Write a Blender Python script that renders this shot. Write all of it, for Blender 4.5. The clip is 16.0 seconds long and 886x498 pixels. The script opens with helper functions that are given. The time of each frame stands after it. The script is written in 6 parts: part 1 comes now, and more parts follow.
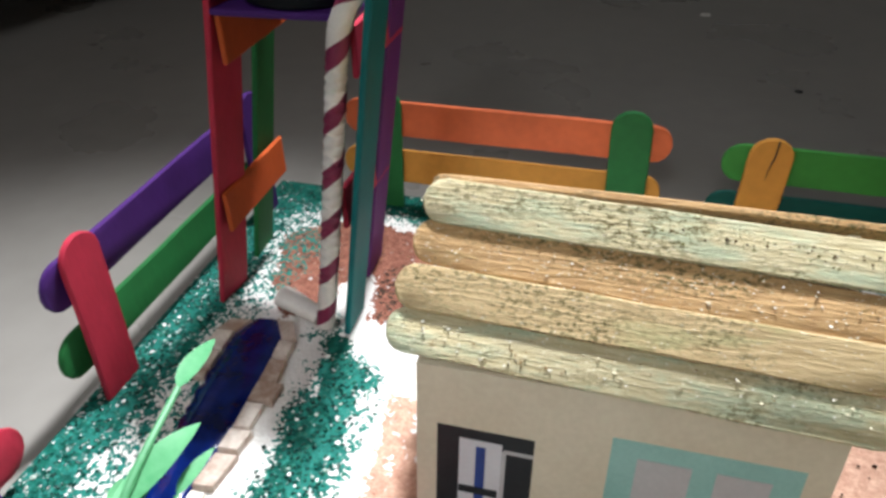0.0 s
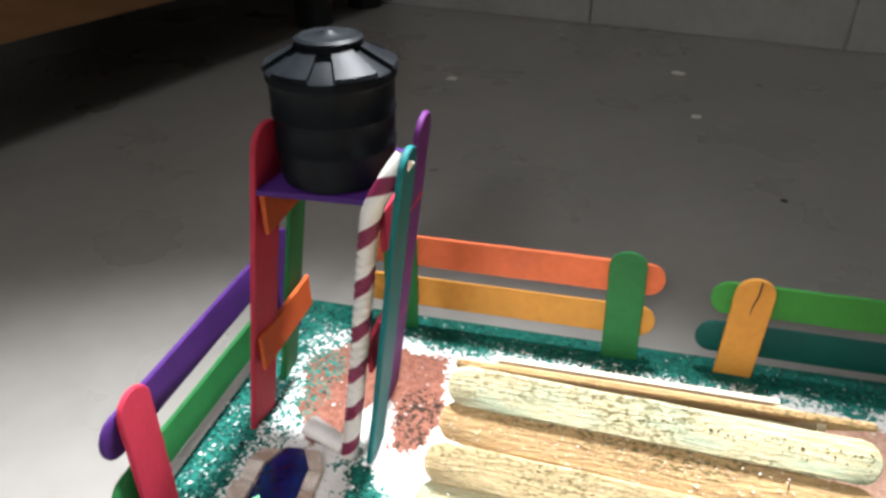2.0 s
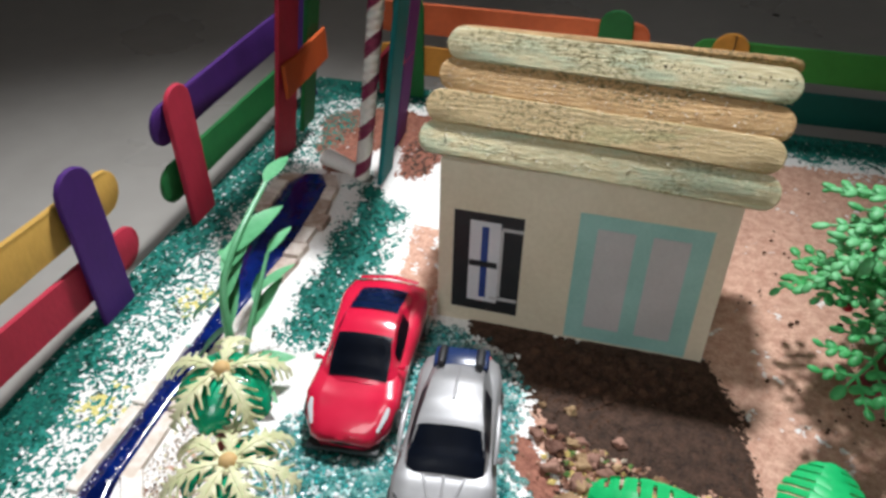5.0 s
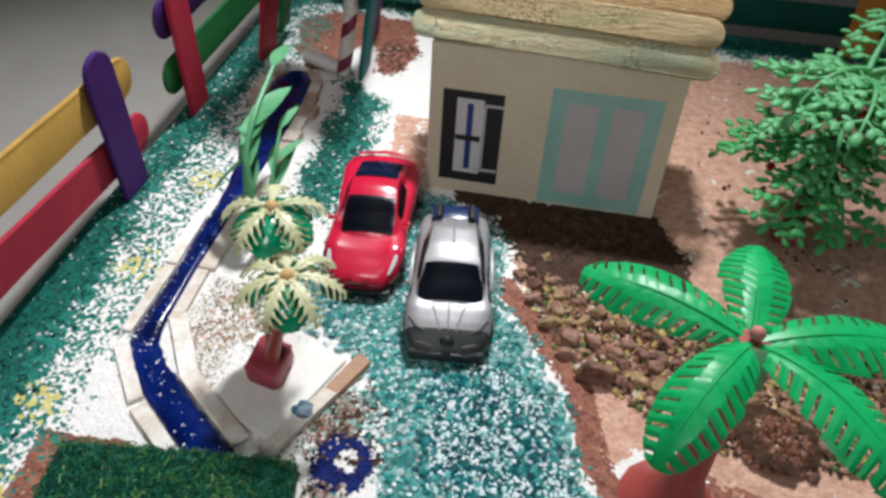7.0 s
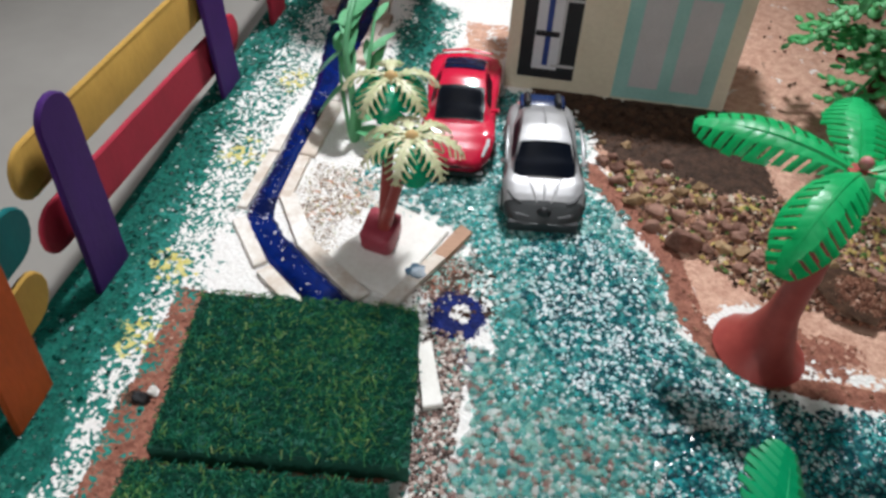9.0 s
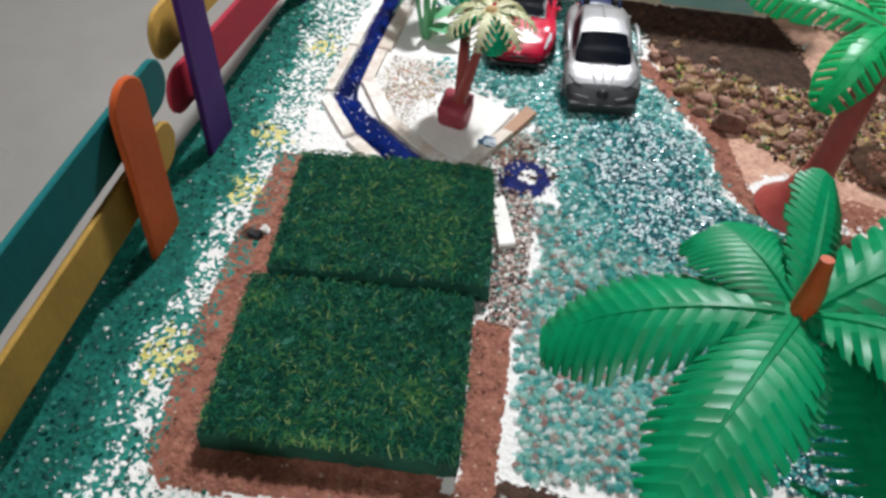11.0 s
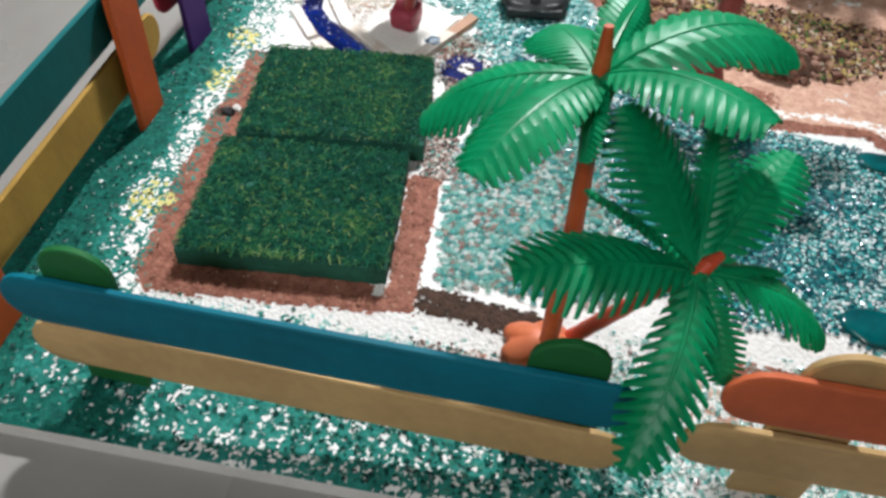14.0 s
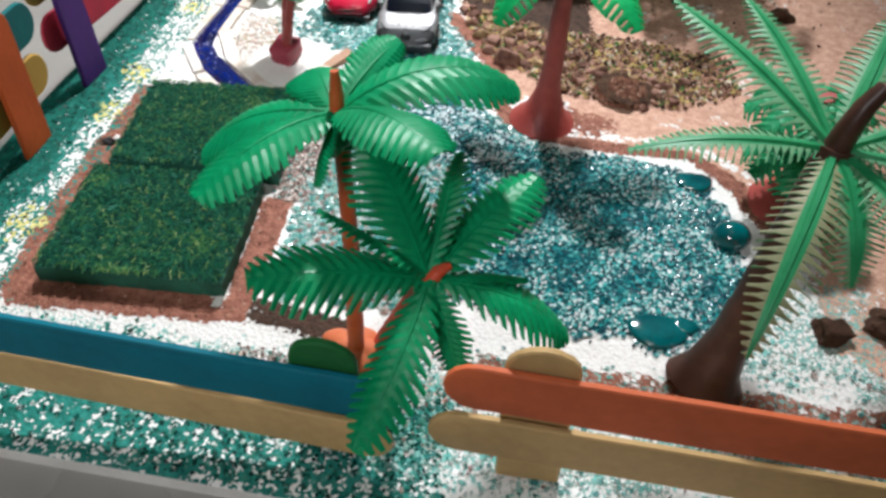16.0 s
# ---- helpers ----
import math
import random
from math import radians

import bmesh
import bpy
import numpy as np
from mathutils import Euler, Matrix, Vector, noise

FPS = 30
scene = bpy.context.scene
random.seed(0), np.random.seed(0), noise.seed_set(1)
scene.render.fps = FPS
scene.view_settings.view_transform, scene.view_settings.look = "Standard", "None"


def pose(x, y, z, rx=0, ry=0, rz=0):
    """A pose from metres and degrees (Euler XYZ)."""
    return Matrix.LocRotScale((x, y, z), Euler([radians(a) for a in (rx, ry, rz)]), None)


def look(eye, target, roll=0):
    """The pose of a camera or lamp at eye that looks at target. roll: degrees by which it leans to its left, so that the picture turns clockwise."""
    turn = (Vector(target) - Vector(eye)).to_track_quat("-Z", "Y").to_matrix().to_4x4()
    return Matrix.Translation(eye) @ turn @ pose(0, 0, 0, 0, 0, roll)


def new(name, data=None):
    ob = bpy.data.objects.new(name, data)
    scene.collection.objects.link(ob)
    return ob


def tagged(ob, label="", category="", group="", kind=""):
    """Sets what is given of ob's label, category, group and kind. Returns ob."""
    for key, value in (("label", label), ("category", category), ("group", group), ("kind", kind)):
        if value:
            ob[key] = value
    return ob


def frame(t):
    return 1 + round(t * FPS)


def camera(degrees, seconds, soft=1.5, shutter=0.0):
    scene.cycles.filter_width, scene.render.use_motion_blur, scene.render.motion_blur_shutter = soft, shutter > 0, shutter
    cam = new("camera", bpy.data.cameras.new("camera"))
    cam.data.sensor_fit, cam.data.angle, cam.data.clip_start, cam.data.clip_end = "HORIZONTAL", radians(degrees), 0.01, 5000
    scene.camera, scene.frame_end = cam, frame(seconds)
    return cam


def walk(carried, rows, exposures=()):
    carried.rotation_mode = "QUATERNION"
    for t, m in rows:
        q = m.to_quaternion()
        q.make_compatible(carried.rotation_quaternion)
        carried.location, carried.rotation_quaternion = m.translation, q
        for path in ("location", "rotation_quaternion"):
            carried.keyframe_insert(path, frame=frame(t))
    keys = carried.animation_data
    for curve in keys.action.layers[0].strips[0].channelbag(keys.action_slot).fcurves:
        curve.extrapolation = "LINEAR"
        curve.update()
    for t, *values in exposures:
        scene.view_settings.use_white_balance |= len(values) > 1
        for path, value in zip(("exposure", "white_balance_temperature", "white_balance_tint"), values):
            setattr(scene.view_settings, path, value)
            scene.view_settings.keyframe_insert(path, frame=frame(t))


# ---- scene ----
cam = camera(63.3, 16.0, 3.0)
PATH = [
    (0, (-0.00238, 0.02210, 0.18027), (-0.20885, 0.81782, -0.38903), -0.51),
    (0.5, (-0.00576, 0.02164, 0.19523), (-0.21818, 0.82837, -0.35625), -0.39),
    (1, (-0.00902, 0.01814, 0.21097), (-0.22685, 0.83767, -0.31902), -0.21),
    (1.5, (-0.00718, 0.01674, 0.22194), (-0.22033, 0.84302, -0.29939), -0.19),
    (2, (-0.00739, 0.01749, 0.22582), (-0.22136, 0.84938, -0.28621), -0.42),
    (2.5, (-0.00543, 0.01350, 0.21867), (-0.21748, 0.83794, -0.30605), -0.19),
    (3, (-0.00284, 0.00202, 0.20992), (-0.21900, 0.81496, -0.33079), 0.26),
    (3.5, (0.00559, -0.00626, 0.19319), (-0.20196, 0.79208, -0.37211), 0.59),
    (4, (0.01043, -0.02421, 0.17872), (-0.20210, 0.75305, -0.41344), 0.83),
    (4.2, (0.01067, -0.03033, 0.17717), (-0.20257, 0.74288, -0.42005), 0.47),
    (6.3, (0.01968, -0.09317, 0.19521), (-0.15472, 0.65592, -0.44385), 1.19),
    (6.5, (0.01598, -0.09795, 0.19198), (-0.13455, 0.65143, -0.45283), 2.39),
    (7, (0.00401, -0.10258, 0.18851), (-0.10166, 0.62049, -0.49413), 3.10),
    (7.5, (-0.00192, -0.10744, 0.18164), (-0.09630, 0.60103, -0.51776), 4.15),
    (8, (-0.00863, -0.11797, 0.17881), (-0.09898, 0.58376, -0.52796), 3.93),
    (8.5, (-0.01506, -0.13227, 0.17874), (-0.11585, 0.56617, -0.52984), 3.17),
    (9, (-0.01997, -0.14005, 0.17756), (-0.12910, 0.54533, -0.54247), 2.26),
    (9.5, (-0.02431, -0.15138, 0.17827), (-0.14572, 0.52260, -0.55050), 1.47),
    (10, (-0.02715, -0.16152, 0.17854), (-0.16512, 0.50130, -0.55738), 0.39),
    (10.2, (-0.02813, -0.16910, 0.17580), (-0.16772, 0.48620, -0.56652), 0.61),
    (12.3, (-0.01142, -0.19847, 0.17163), (-0.13617, 0.44792, -0.58111), 2.20),
    (12.5, (-0.00712, -0.20026, 0.16996), (-0.13291, 0.44167, -0.58642), 1.14),
    (13, (-0.00385, -0.21501, 0.16809), (-0.13137, 0.41601, -0.59713), 0.66),
    (13.5, (-0.00332, -0.22817, 0.16784), (-0.13326, 0.40329, -0.59660), 1.09),
    (14, (0.00817, -0.24147, 0.17619), (-0.13072, 0.39242, -0.58466), 0.64),
    (14.5, (0.02821, -0.24836, 0.17854), (-0.10753, 0.39172, -0.57768), 0.93),
    (15, (0.04340, -0.24938, 0.18289), (-0.09190, 0.39631, -0.56863), 0.72),
    (15.5, (0.05217, -0.25164, 0.19141), (-0.08704, 0.39742, -0.55647), 0.51),
    (16, (0.06811, -0.24582, 0.19323), (-0.07742, 0.40895, -0.54845), -0.09),
]
walk(cam, [(t, look(eye, target, roll)) for t, eye, target, roll in PATH],
     [(0, 0.5), (0.5, 0.55), (1, 0.9), (2, 1.28), (2.5, 1.34), (3, 1.12), (3.5, 0.74), (4, 0.42), (6.5, -0.15), (8, -0.2), (10, -0.15), (13, 0.08), (14.5, 0.3), (16, 0.34)])

# ---- light ----
U = 0.0076  # metres in one unit of the plan below

world = bpy.data.worlds.new("room_light")
scene.world = world
world.use_nodes = True
world.node_tree.nodes["Background"].inputs[0].default_value = (1.0, 0.97, 0.94, 1)
world.node_tree.nodes["Background"].inputs[1].default_value = 0.032
scene.view_settings.exposure = 0.0


def spot(name, eye, target, watts, radius, angle, blend, color):
    lamp = bpy.data.lights.new(name, "SPOT")
    lamp.energy, lamp.shadow_soft_size, lamp.spot_size, lamp.spot_blend, lamp.color = watts, radius, radians(angle), blend, color
    ob = new(name, lamp)
    ob.matrix_world = look([v * U for v in eye], [v * U for v in target])
    return ob


KEY = spot("key_lamp", (-2, 62, 93), (-12, -3, 0), 40, 0.03, 57, 1.0, (0.93, 0.96, 1.0))
# added fill spot that brightens front faces; stands for no known lamp
FILL = spot("front_fill", (-22, -112, 108), (-10, -4, 0), 16, 0.1, 35, 1.0, (0.93, 0.96, 1.0))


def bulb(name, at, watts, radius, color):
    lamp = bpy.data.lights.new(name, "POINT")
    lamp.energy, lamp.shadow_soft_size, lamp.color = watts, radius, color
    ob = new(name, lamp)
    ob.location = [v * U for v in at]
    return ob


# added unseen point light that lifts the darkest shade all round
ROOM = bulb("room_fill", (-10, -40, 225), 7, 0.2, (0.96, 0.97, 1.0))


# ---- materials ----
def nodes(name):
    m = bpy.data.materials.new(name)
    m.use_nodes = True
    t = m.node_tree
    return m, t, t.nodes["Principled BSDF"], lambda kind: t.nodes.new(kind)


def rgba(c):
    return (*c, 1)


def surface(name, dark, light, rough=0.5, scale=60, stretch=(1, 1, 1), bump=0.15, fine=900, metal=0.0, coat=0.0, per_island=0.0, per_object=0.0, spec=0.5, contrast=0.5, scatter_in=0.0, sheer=0.0):
    """Two colours mixed by coarse and fine noise, with roughness and relief of their own."""
    m, t, b, add = nodes(name)
    link = t.links.new
    tc, mp = add("ShaderNodeTexCoord"), add("ShaderNodeMapping")
    mp.inputs["Scale"].default_value = stretch
    link(tc.outputs["Object"], mp.inputs["Vector"])
    n1, n2 = add("ShaderNodeTexNoise"), add("ShaderNodeTexNoise")
    n1.inputs["Scale"].default_value, n1.inputs["Detail"].default_value = scale, 5
    n2.inputs["Scale"].default_value, n2.inputs["Detail"].default_value = fine, 3
    link(mp.outputs[0], n1.inputs["Vector"])
    link(mp.outputs[0], n2.inputs["Vector"])
    s = add("ShaderNodeMath")
    s.operation = "ADD"
    s2 = add("ShaderNodeMath")
    s2.operation, s2.inputs[1].default_value = "MULTIPLY", 0.5
    link(n2.outputs[0], s2.inputs[0])
    link(n1.outputs[0], s.inputs[0])
    link(s2.outputs[0], s.inputs[1])
    last = s.outputs[0]
    if per_island or per_object:
        g = add("ShaderNodeNewGeometry" if per_island else "ShaderNodeObjectInfo")
        out = g.outputs["Random Per Island"] if per_island else g.outputs["Random"]
        k = add("ShaderNodeMath")
        k.operation, k.inputs[1].default_value, k.inputs[2].default_value = "MULTIPLY_ADD", per_island or per_object, -0.5 * (per_island or per_object)
        link(out, k.inputs[0])
        a = add("ShaderNodeMath")
        a.operation = "ADD"
        link(last, a.inputs[0])
        link(k.outputs[0], a.inputs[1])
        last = a.outputs[0]
    r = add("ShaderNodeMapRange")
    r.inputs["From Min"].default_value, r.inputs["From Max"].default_value = 0.75 - contrast / 2, 0.75 + contrast / 2
    link(last, r.inputs["Value"])
    mix = add("ShaderNodeMix")
    mix.data_type = "RGBA"
    mix.inputs[6].default_value, mix.inputs[7].default_value = rgba(dark), rgba(light)
    link(r.outputs[0], mix.inputs[0])
    link(mix.outputs[2], b.inputs["Base Color"])
    rr = add("ShaderNodeMapRange")
    rr.inputs["To Min"].default_value, rr.inputs["To Max"].default_value = max(0.02, rough - 0.08), min(1, rough + 0.1)
    link(n1.outputs[0], rr.inputs["Value"])
    link(rr.outputs[0], b.inputs["Roughness"])
    b.inputs["Metallic"].default_value = metal
    b.inputs["Coat Weight"].default_value = coat
    b.inputs["Specular IOR Level"].default_value = spec
    if scatter_in:
        b.inputs["Subsurface Weight"].default_value = scatter_in
        b.inputs["Subsurface Radius"].default_value = (0.001, 0.002, 0.001)
    if bump:
        bp = add("ShaderNodeBump")
        bp.inputs["Strength"].default_value, bp.inputs["Distance"].default_value = bump, 0.0006
        link(s.outputs[0], bp.inputs["Height"])
        link(bp.outputs[0], b.inputs["Normal"])
    if sheer:
        tr, both = add("ShaderNodeBsdfTranslucent"), add("ShaderNodeMixShader")
        both.inputs[0].default_value = sheer
        link(mix.outputs[2], tr.inputs["Color"])
        link(b.outputs[0], both.inputs[1])
        link(tr.outputs[0], both.inputs[2])
        link(both.outputs[0], t.nodes["Material Output"].inputs["Surface"])
    return m


def grains(name, stops, rough=0.35, spec=0.5, alpha=1.0):
    """Colour by a stepped ramp over the random value of each loose piece."""
    m, t, b, add = nodes(name)
    g, r = add("ShaderNodeNewGeometry"), add("ShaderNodeValToRGB")
    r.color_ramp.interpolation = "CONSTANT"
    for n, (at, c) in enumerate(stops):
        e = r.color_ramp.elements[n] if n < 2 else r.color_ramp.elements.new(at)
        e.position, e.color = at, rgba(c)
    t.links.new(g.outputs["Random Per Island"], r.inputs[0])
    t.links.new(r.outputs[0], b.inputs["Base Color"])
    b.inputs["Roughness"].default_value, b.inputs["Specular IOR Level"].default_value = rough, spec
    b.inputs["Alpha"].default_value = alpha
    return m


def stick_paint(name, c, worn=0.62):
    return surface("paint_" + name, tuple(v * worn for v in c), c, 0.6, 90, (0.4, 1, 0.4), 0.25, 700, contrast=0.8, spec=0.22)


RED, PURPLE, GREEN = stick_paint("rose", (0.55, 0.035, 0.07)), stick_paint("purple", (0.075, 0.02, 0.17)), stick_paint("green", (0.02, 0.17, 0.045))
ORANGE, YELLOW, TEAL = stick_paint("orange", (0.62, 0.11, 0.025)), stick_paint("ochre", (0.62, 0.36, 0.08)), stick_paint("teal", (0.005, 0.16, 0.165))
BLUE, TAN, LIME = stick_paint("blue", (0.0, 0.17, 0.235)), stick_paint("tan", (0.68, 0.44, 0.19)), stick_paint("leaf_green", (0.05, 0.28, 0.05))
AMBER, DARK_TEAL, CORAL = stick_paint("amber", (0.72, 0.33, 0.06)), stick_paint("dark_teal", (0.003, 0.09, 0.075)), stick_paint("coral", (0.72, 0.16, 0.06))
VIOLET = stick_paint("violet", (0.13, 0.02, 0.16))
RAW_EDGE = surface("raw_wood_edge", (0.45, 0.33, 0.2), (0.7, 0.56, 0.38), 0.75, 120, (0.2, 1, 1), 0.2)
CREAM = surface("cream_card", (0.66, 0.57, 0.41), (0.8, 0.71, 0.54), 0.7, 25, (1, 1, 1), 0.08, 600)
WHITE = surface("white_card", (0.72, 0.68, 0.62), (0.86, 0.83, 0.78), 0.65, 80, (1, 1, 1), 0.2, 700)
BLACK_PRINT = surface("black_print", (0.008, 0.008, 0.01), (0.02, 0.02, 0.022), 0.55, 90)
AQUA_PRINT = surface("aqua_print", (0.28, 0.52, 0.46), (0.38, 0.64, 0.57), 0.65, 60)
GREY_PRINT = surface("grey_print", (0.5, 0.48, 0.47), (0.6, 0.57, 0.56), 0.6, 60)
PANE_PRINT = surface("pane_print", (0.62, 0.61, 0.63), (0.74, 0.72, 0.73), 0.45, 60)
INK_BLUE = surface("ink_blue", (0.01, 0.03, 0.16), (0.03, 0.07, 0.3), 0.5, 200)
TANK = surface("black_plastic", (0.003, 0.004, 0.006), (0.008, 0.01, 0.012), 0.46, 60, (1, 1, 1), 0.25, 300, spec=0.11)
POT_LEAF = surface("pot_leaf_plastic", (0.01, 0.34, 0.12), (0.05, 0.5, 0.22), 0.4, 80, (1, 1, 1), 0.1, 500, spec=0.4, sheer=0.25)
TEAL_GLASS = surface("teal_glass", (0.0, 0.045, 0.055), (0.0, 0.12, 0.125), 0.1, 90, (1, 1, 1), 0.15, 300, coat=0.6)
TAN_LEAF = surface("tan_leaf_plastic", (0.22, 0.24, 0.12), (0.38, 0.37, 0.21), 0.45, 80, (1, 1, 1), 0.1, 500, spec=0.35, sheer=0.2)
MAROON = surface("maroon_stripe", (0.17, 0.012, 0.05), (0.24, 0.02, 0.075), 0.5, 120)
STRAW_WHITE = surface("straw_white", (0.68, 0.64, 0.58), (0.82, 0.79, 0.74), 0.5, 120)
WATER = surface("blue_resin", (0.0, 0.004, 0.045), (0.002, 0.016, 0.145), 0.14, 60, (1, 1, 1), 0.5, 250, coat=0.4, contrast=0.35)
LEAF = surface("leaf_plastic", (0.002, 0.4, 0.11), (0.02, 0.6, 0.19), 0.34, 70, (1, 1, 1), 0.12, 500, spec=0.35, sheer=0.3)
DEEP_LEAF = surface("deep_leaf_plastic", (0.0, 0.265, 0.095), (0.002, 0.43, 0.17), 0.38, 70, (1, 1, 1), 0.15, 400, spec=0.4, sheer=0.35)
RIB_LEAF = surface("rib_leaf_plastic", (0.02, 0.33, 0.12), (0.06, 0.48, 0.2), 0.4, 70, (1, 1, 1), 0.1, 500, spec=0.35, sheer=0.38)
PALE_LEAF = surface("pale_leaf_plastic", (0.12, 0.38, 0.18), (0.24, 0.5, 0.28), 0.42, 70, (1, 1, 1), 0.1, 500, spec=0.35, sheer=0.25)
MINT = surface("mint_plastic", (0.12, 0.44, 0.2), (0.22, 0.58, 0.3), 0.42, 90, (1, 1, 1), 0.1, 500, sheer=0.3)
CREAM_LEAF = surface("cream_leaf_plastic", (0.5, 0.5, 0.27), (0.68, 0.66, 0.42), 0.42, 100, (1, 1, 1), 0.1, scatter_in=0.2)
EMERALD = surface("emerald_foil", (0.0, 0.22, 0.1), (0.0, 0.4, 0.2), 0.22, 200, (1, 1, 1), 0.5, 600, spec=0.8)
BRICK_PLASTIC = surface("red_brown_plastic", (0.29, 0.04, 0.035), (0.42, 0.075, 0.06), 0.45, 80, (1, 1, 1), 0.3, 300)
ORANGE_TRUNK = surface("orange_plastic", (0.45, 0.07, 0.015), (0.62, 0.12, 0.03), 0.45, 80, (1, 1, 1), 0.2, 300)
RED_TRUNK = surface("red_orange_plastic", (0.5, 0.05, 0.02), (0.66, 0.09, 0.035), 0.45, 80, (1, 1, 1), 0.2, 300)
FOOT_ORANGE = surface("pale_orange_plastic", (0.58, 0.13, 0.05), (0.7, 0.2, 0.09), 0.45, 80, (1, 1, 1), 0.2, 300)
BROWN_TRUNK = surface("brown_plastic", (0.05, 0.02, 0.013), (0.11, 0.045, 0.03), 0.4, 80, (1, 1, 1), 0.3, 300)
ROSE_POT = surface("rose_plastic", (0.33, 0.035, 0.06), (0.46, 0.07, 0.1), 0.5, 80, (1, 1, 1), 0.3, 300)
SOIL = surface("soil", (0.022, 0.012, 0.008), (0.11, 0.058, 0.036), 0.95, 260, (1, 1, 1), 0.9, 1400, per_island=0.3, contrast=0.6, spec=0.15)
STONE = surface("stone", (0.12, 0.055, 0.04), (0.42, 0.24, 0.18), 0.9, 220, (1, 1, 1), 0.9, 900, per_object=0.6, contrast=0.8, spec=0.2)
OCHRE_STONE = surface("ochre_stone", (0.16, 0.09, 0.045), (0.5, 0.34, 0.19), 0.85, 240, (1, 1, 1), 0.9, 900, per_object=0.5, contrast=0.8, spec=0.2)
PAD = surface("scouring_pad", (0.004, 0.052, 0.034), (0.014, 0.12, 0.075), 0.85, 150, (1, 1, 1), 0.8, 1200, contrast=0.5)
FIBRE = grains("pad_fibre", [(0, (0.004, 0.07, 0.045)), (0.35, (0.012, 0.15, 0.09)), (0.7, (0.03, 0.22, 0.115)), (0.92, (0.07, 0.25, 0.09)), (0.97, (0.2, 0.36, 0.12))], 0.55)
FIBRE_LIME = grains("lime_fibre", [(0, (0.05, 0.22, 0.08)), (0.4, (0.14, 0.32, 0.1)), (0.8, (0.34, 0.46, 0.18))], 0.5)
CRYSTAL = grains("road_crystals", [(0, (0.01, 0.15, 0.15)), (0.2, (0.04, 0.28, 0.26)), (0.5, (0.13, 0.4, 0.36)), (0.76, (0.32, 0.58, 0.53)), (0.92, (0.72, 0.82, 0.79))], 0.22, 0.6, 0.5)
GLINT = grains("painted_glints", [(0, (0.04, 0.42, 0.4)), (0.3, (0.22, 0.6, 0.57)), (0.5, (0.55, 0.8, 0.77)), (0.68, (0.84, 0.88, 0.87))], 0.2, 0.6, 0.85)
WHITE_GLINT = grains("white_glints", [(0, (0.5, 0.72, 0.72)), (0.3, (0.78, 0.86, 0.86)), (0.6, (0.88, 0.9, 0.9))], 0.2, 0.6, 0.9)
POND_CRYSTAL = grains("pond_crystals", [(0, (0.0, 0.045, 0.065)), (0.3, (0.0, 0.1, 0.125)), (0.6, (0.008, 0.22, 0.23)), (0.85, (0.12, 0.46, 0.44))], 0.22, 0.6, 0.6)
PINK_CRYSTAL = grains("mixed_gravel", [(0, (0.34, 0.17, 0.15)), (0.09, (0.42, 0.3, 0.25)), (0.17, (0.04, 0.3, 0.28)), (0.4, (0.14, 0.48, 0.43)), (0.62, (0.28, 0.54, 0.46)), (0.84, (0.72, 0.77, 0.73))], 0.22, 0.6, 0.5)
GREEN_GRAIN = grains("green_grains", [(0, (0.0, 0.045, 0.035)), (0.3, (0.0, 0.09, 0.07)), (0.6, (0.01, 0.16, 0.115)), (0.85, (0.05, 0.26, 0.19)), (0.97, (0.6, 0.7, 0.62))], 0.3, 0.4, 0.7)
EARTH_GRAIN = grains("earth_grains", [(0, (0.13, 0.055, 0.035)), (0.2, (0.22, 0.1, 0.065)), (0.6, (0.32, 0.16, 0.105)), (0.9, (0.48, 0.3, 0.22))], 0.85, 0.2)
ROCK_BITS = grains("gravel_bits", [(0, (0.05, 0.025, 0.016)), (0.2, (0.18, 0.085, 0.055)), (0.42, (0.36, 0.19, 0.12)), (0.6, (0.5, 0.3, 0.21)), (0.72, (0.6, 0.46, 0.16)), (0.85, (0.1, 0.2, 0.05)), (0.92, (0.68, 0.58, 0.45))], 0.8, 0.3)


# ---- building helpers ----
ASKEW = [True]  # whether what is built next follows the skewed front of the board


def lay(v):
    """The front part of the board was glued up a little out of square: plan points there shift and lean."""
    v = np.array(v, dtype=float).reshape(-1, 3)
    x, y, z = v.T
    s = np.clip((2 - y) / 6, 0, 1)
    k = s * s * (3 - 2 * s) * (np.abs(x) < 60) * (y > -60) * ASKEW[0]
    return np.stack([x + k * (0.7375 + 0.0297 * (x + 8) - 0.0571 * (y + 10) + 0.0362 * z), y + k * (0.2681 + 0.0424 * (x + 8) + 0.0088 * (y + 10) + 0.0463 * z), z], -1)


def finish(name, bm, mats, smooth):
    bmesh.ops.recalc_face_normals(bm, faces=bm.faces[:])
    for v, p in zip(bm.verts, lay([v.co for v in bm.verts])):
        v.co = Vector(p) * U
    me = bpy.data.meshes.new(name)
    bm.to_mesh(me)
    bm.free()
    for m in mats if isinstance(mats, (list, tuple)) else [mats]:
        me.materials.append(m)
    if smooth:
        me.shade_smooth()
        me.set_sharp_from_angle(angle=radians(smooth))
    return new(name, me)


def part(name, bm, mats, parent=None, label="", smooth=40):
    """One mesh object out of a bmesh drawn in plan units, under a thing or a part."""
    ob = finish(name, bm, mats, smooth)
    if parent:
        ob.parent = parent
        offset = Vector()
        up = parent
        while up:
            offset += up.location
            up = up.parent
        ob.location = -offset
    return tagged(ob, label) if label else ob


def thing(name, label, category, x=0, y=0, z=0, group="", kind=""):
    ob = new(name)
    ob.location = Vector(lay((x, y, z))[0]) * U
    ob.empty_display_size = 0.01
    return tagged(ob, label, category, group, kind)


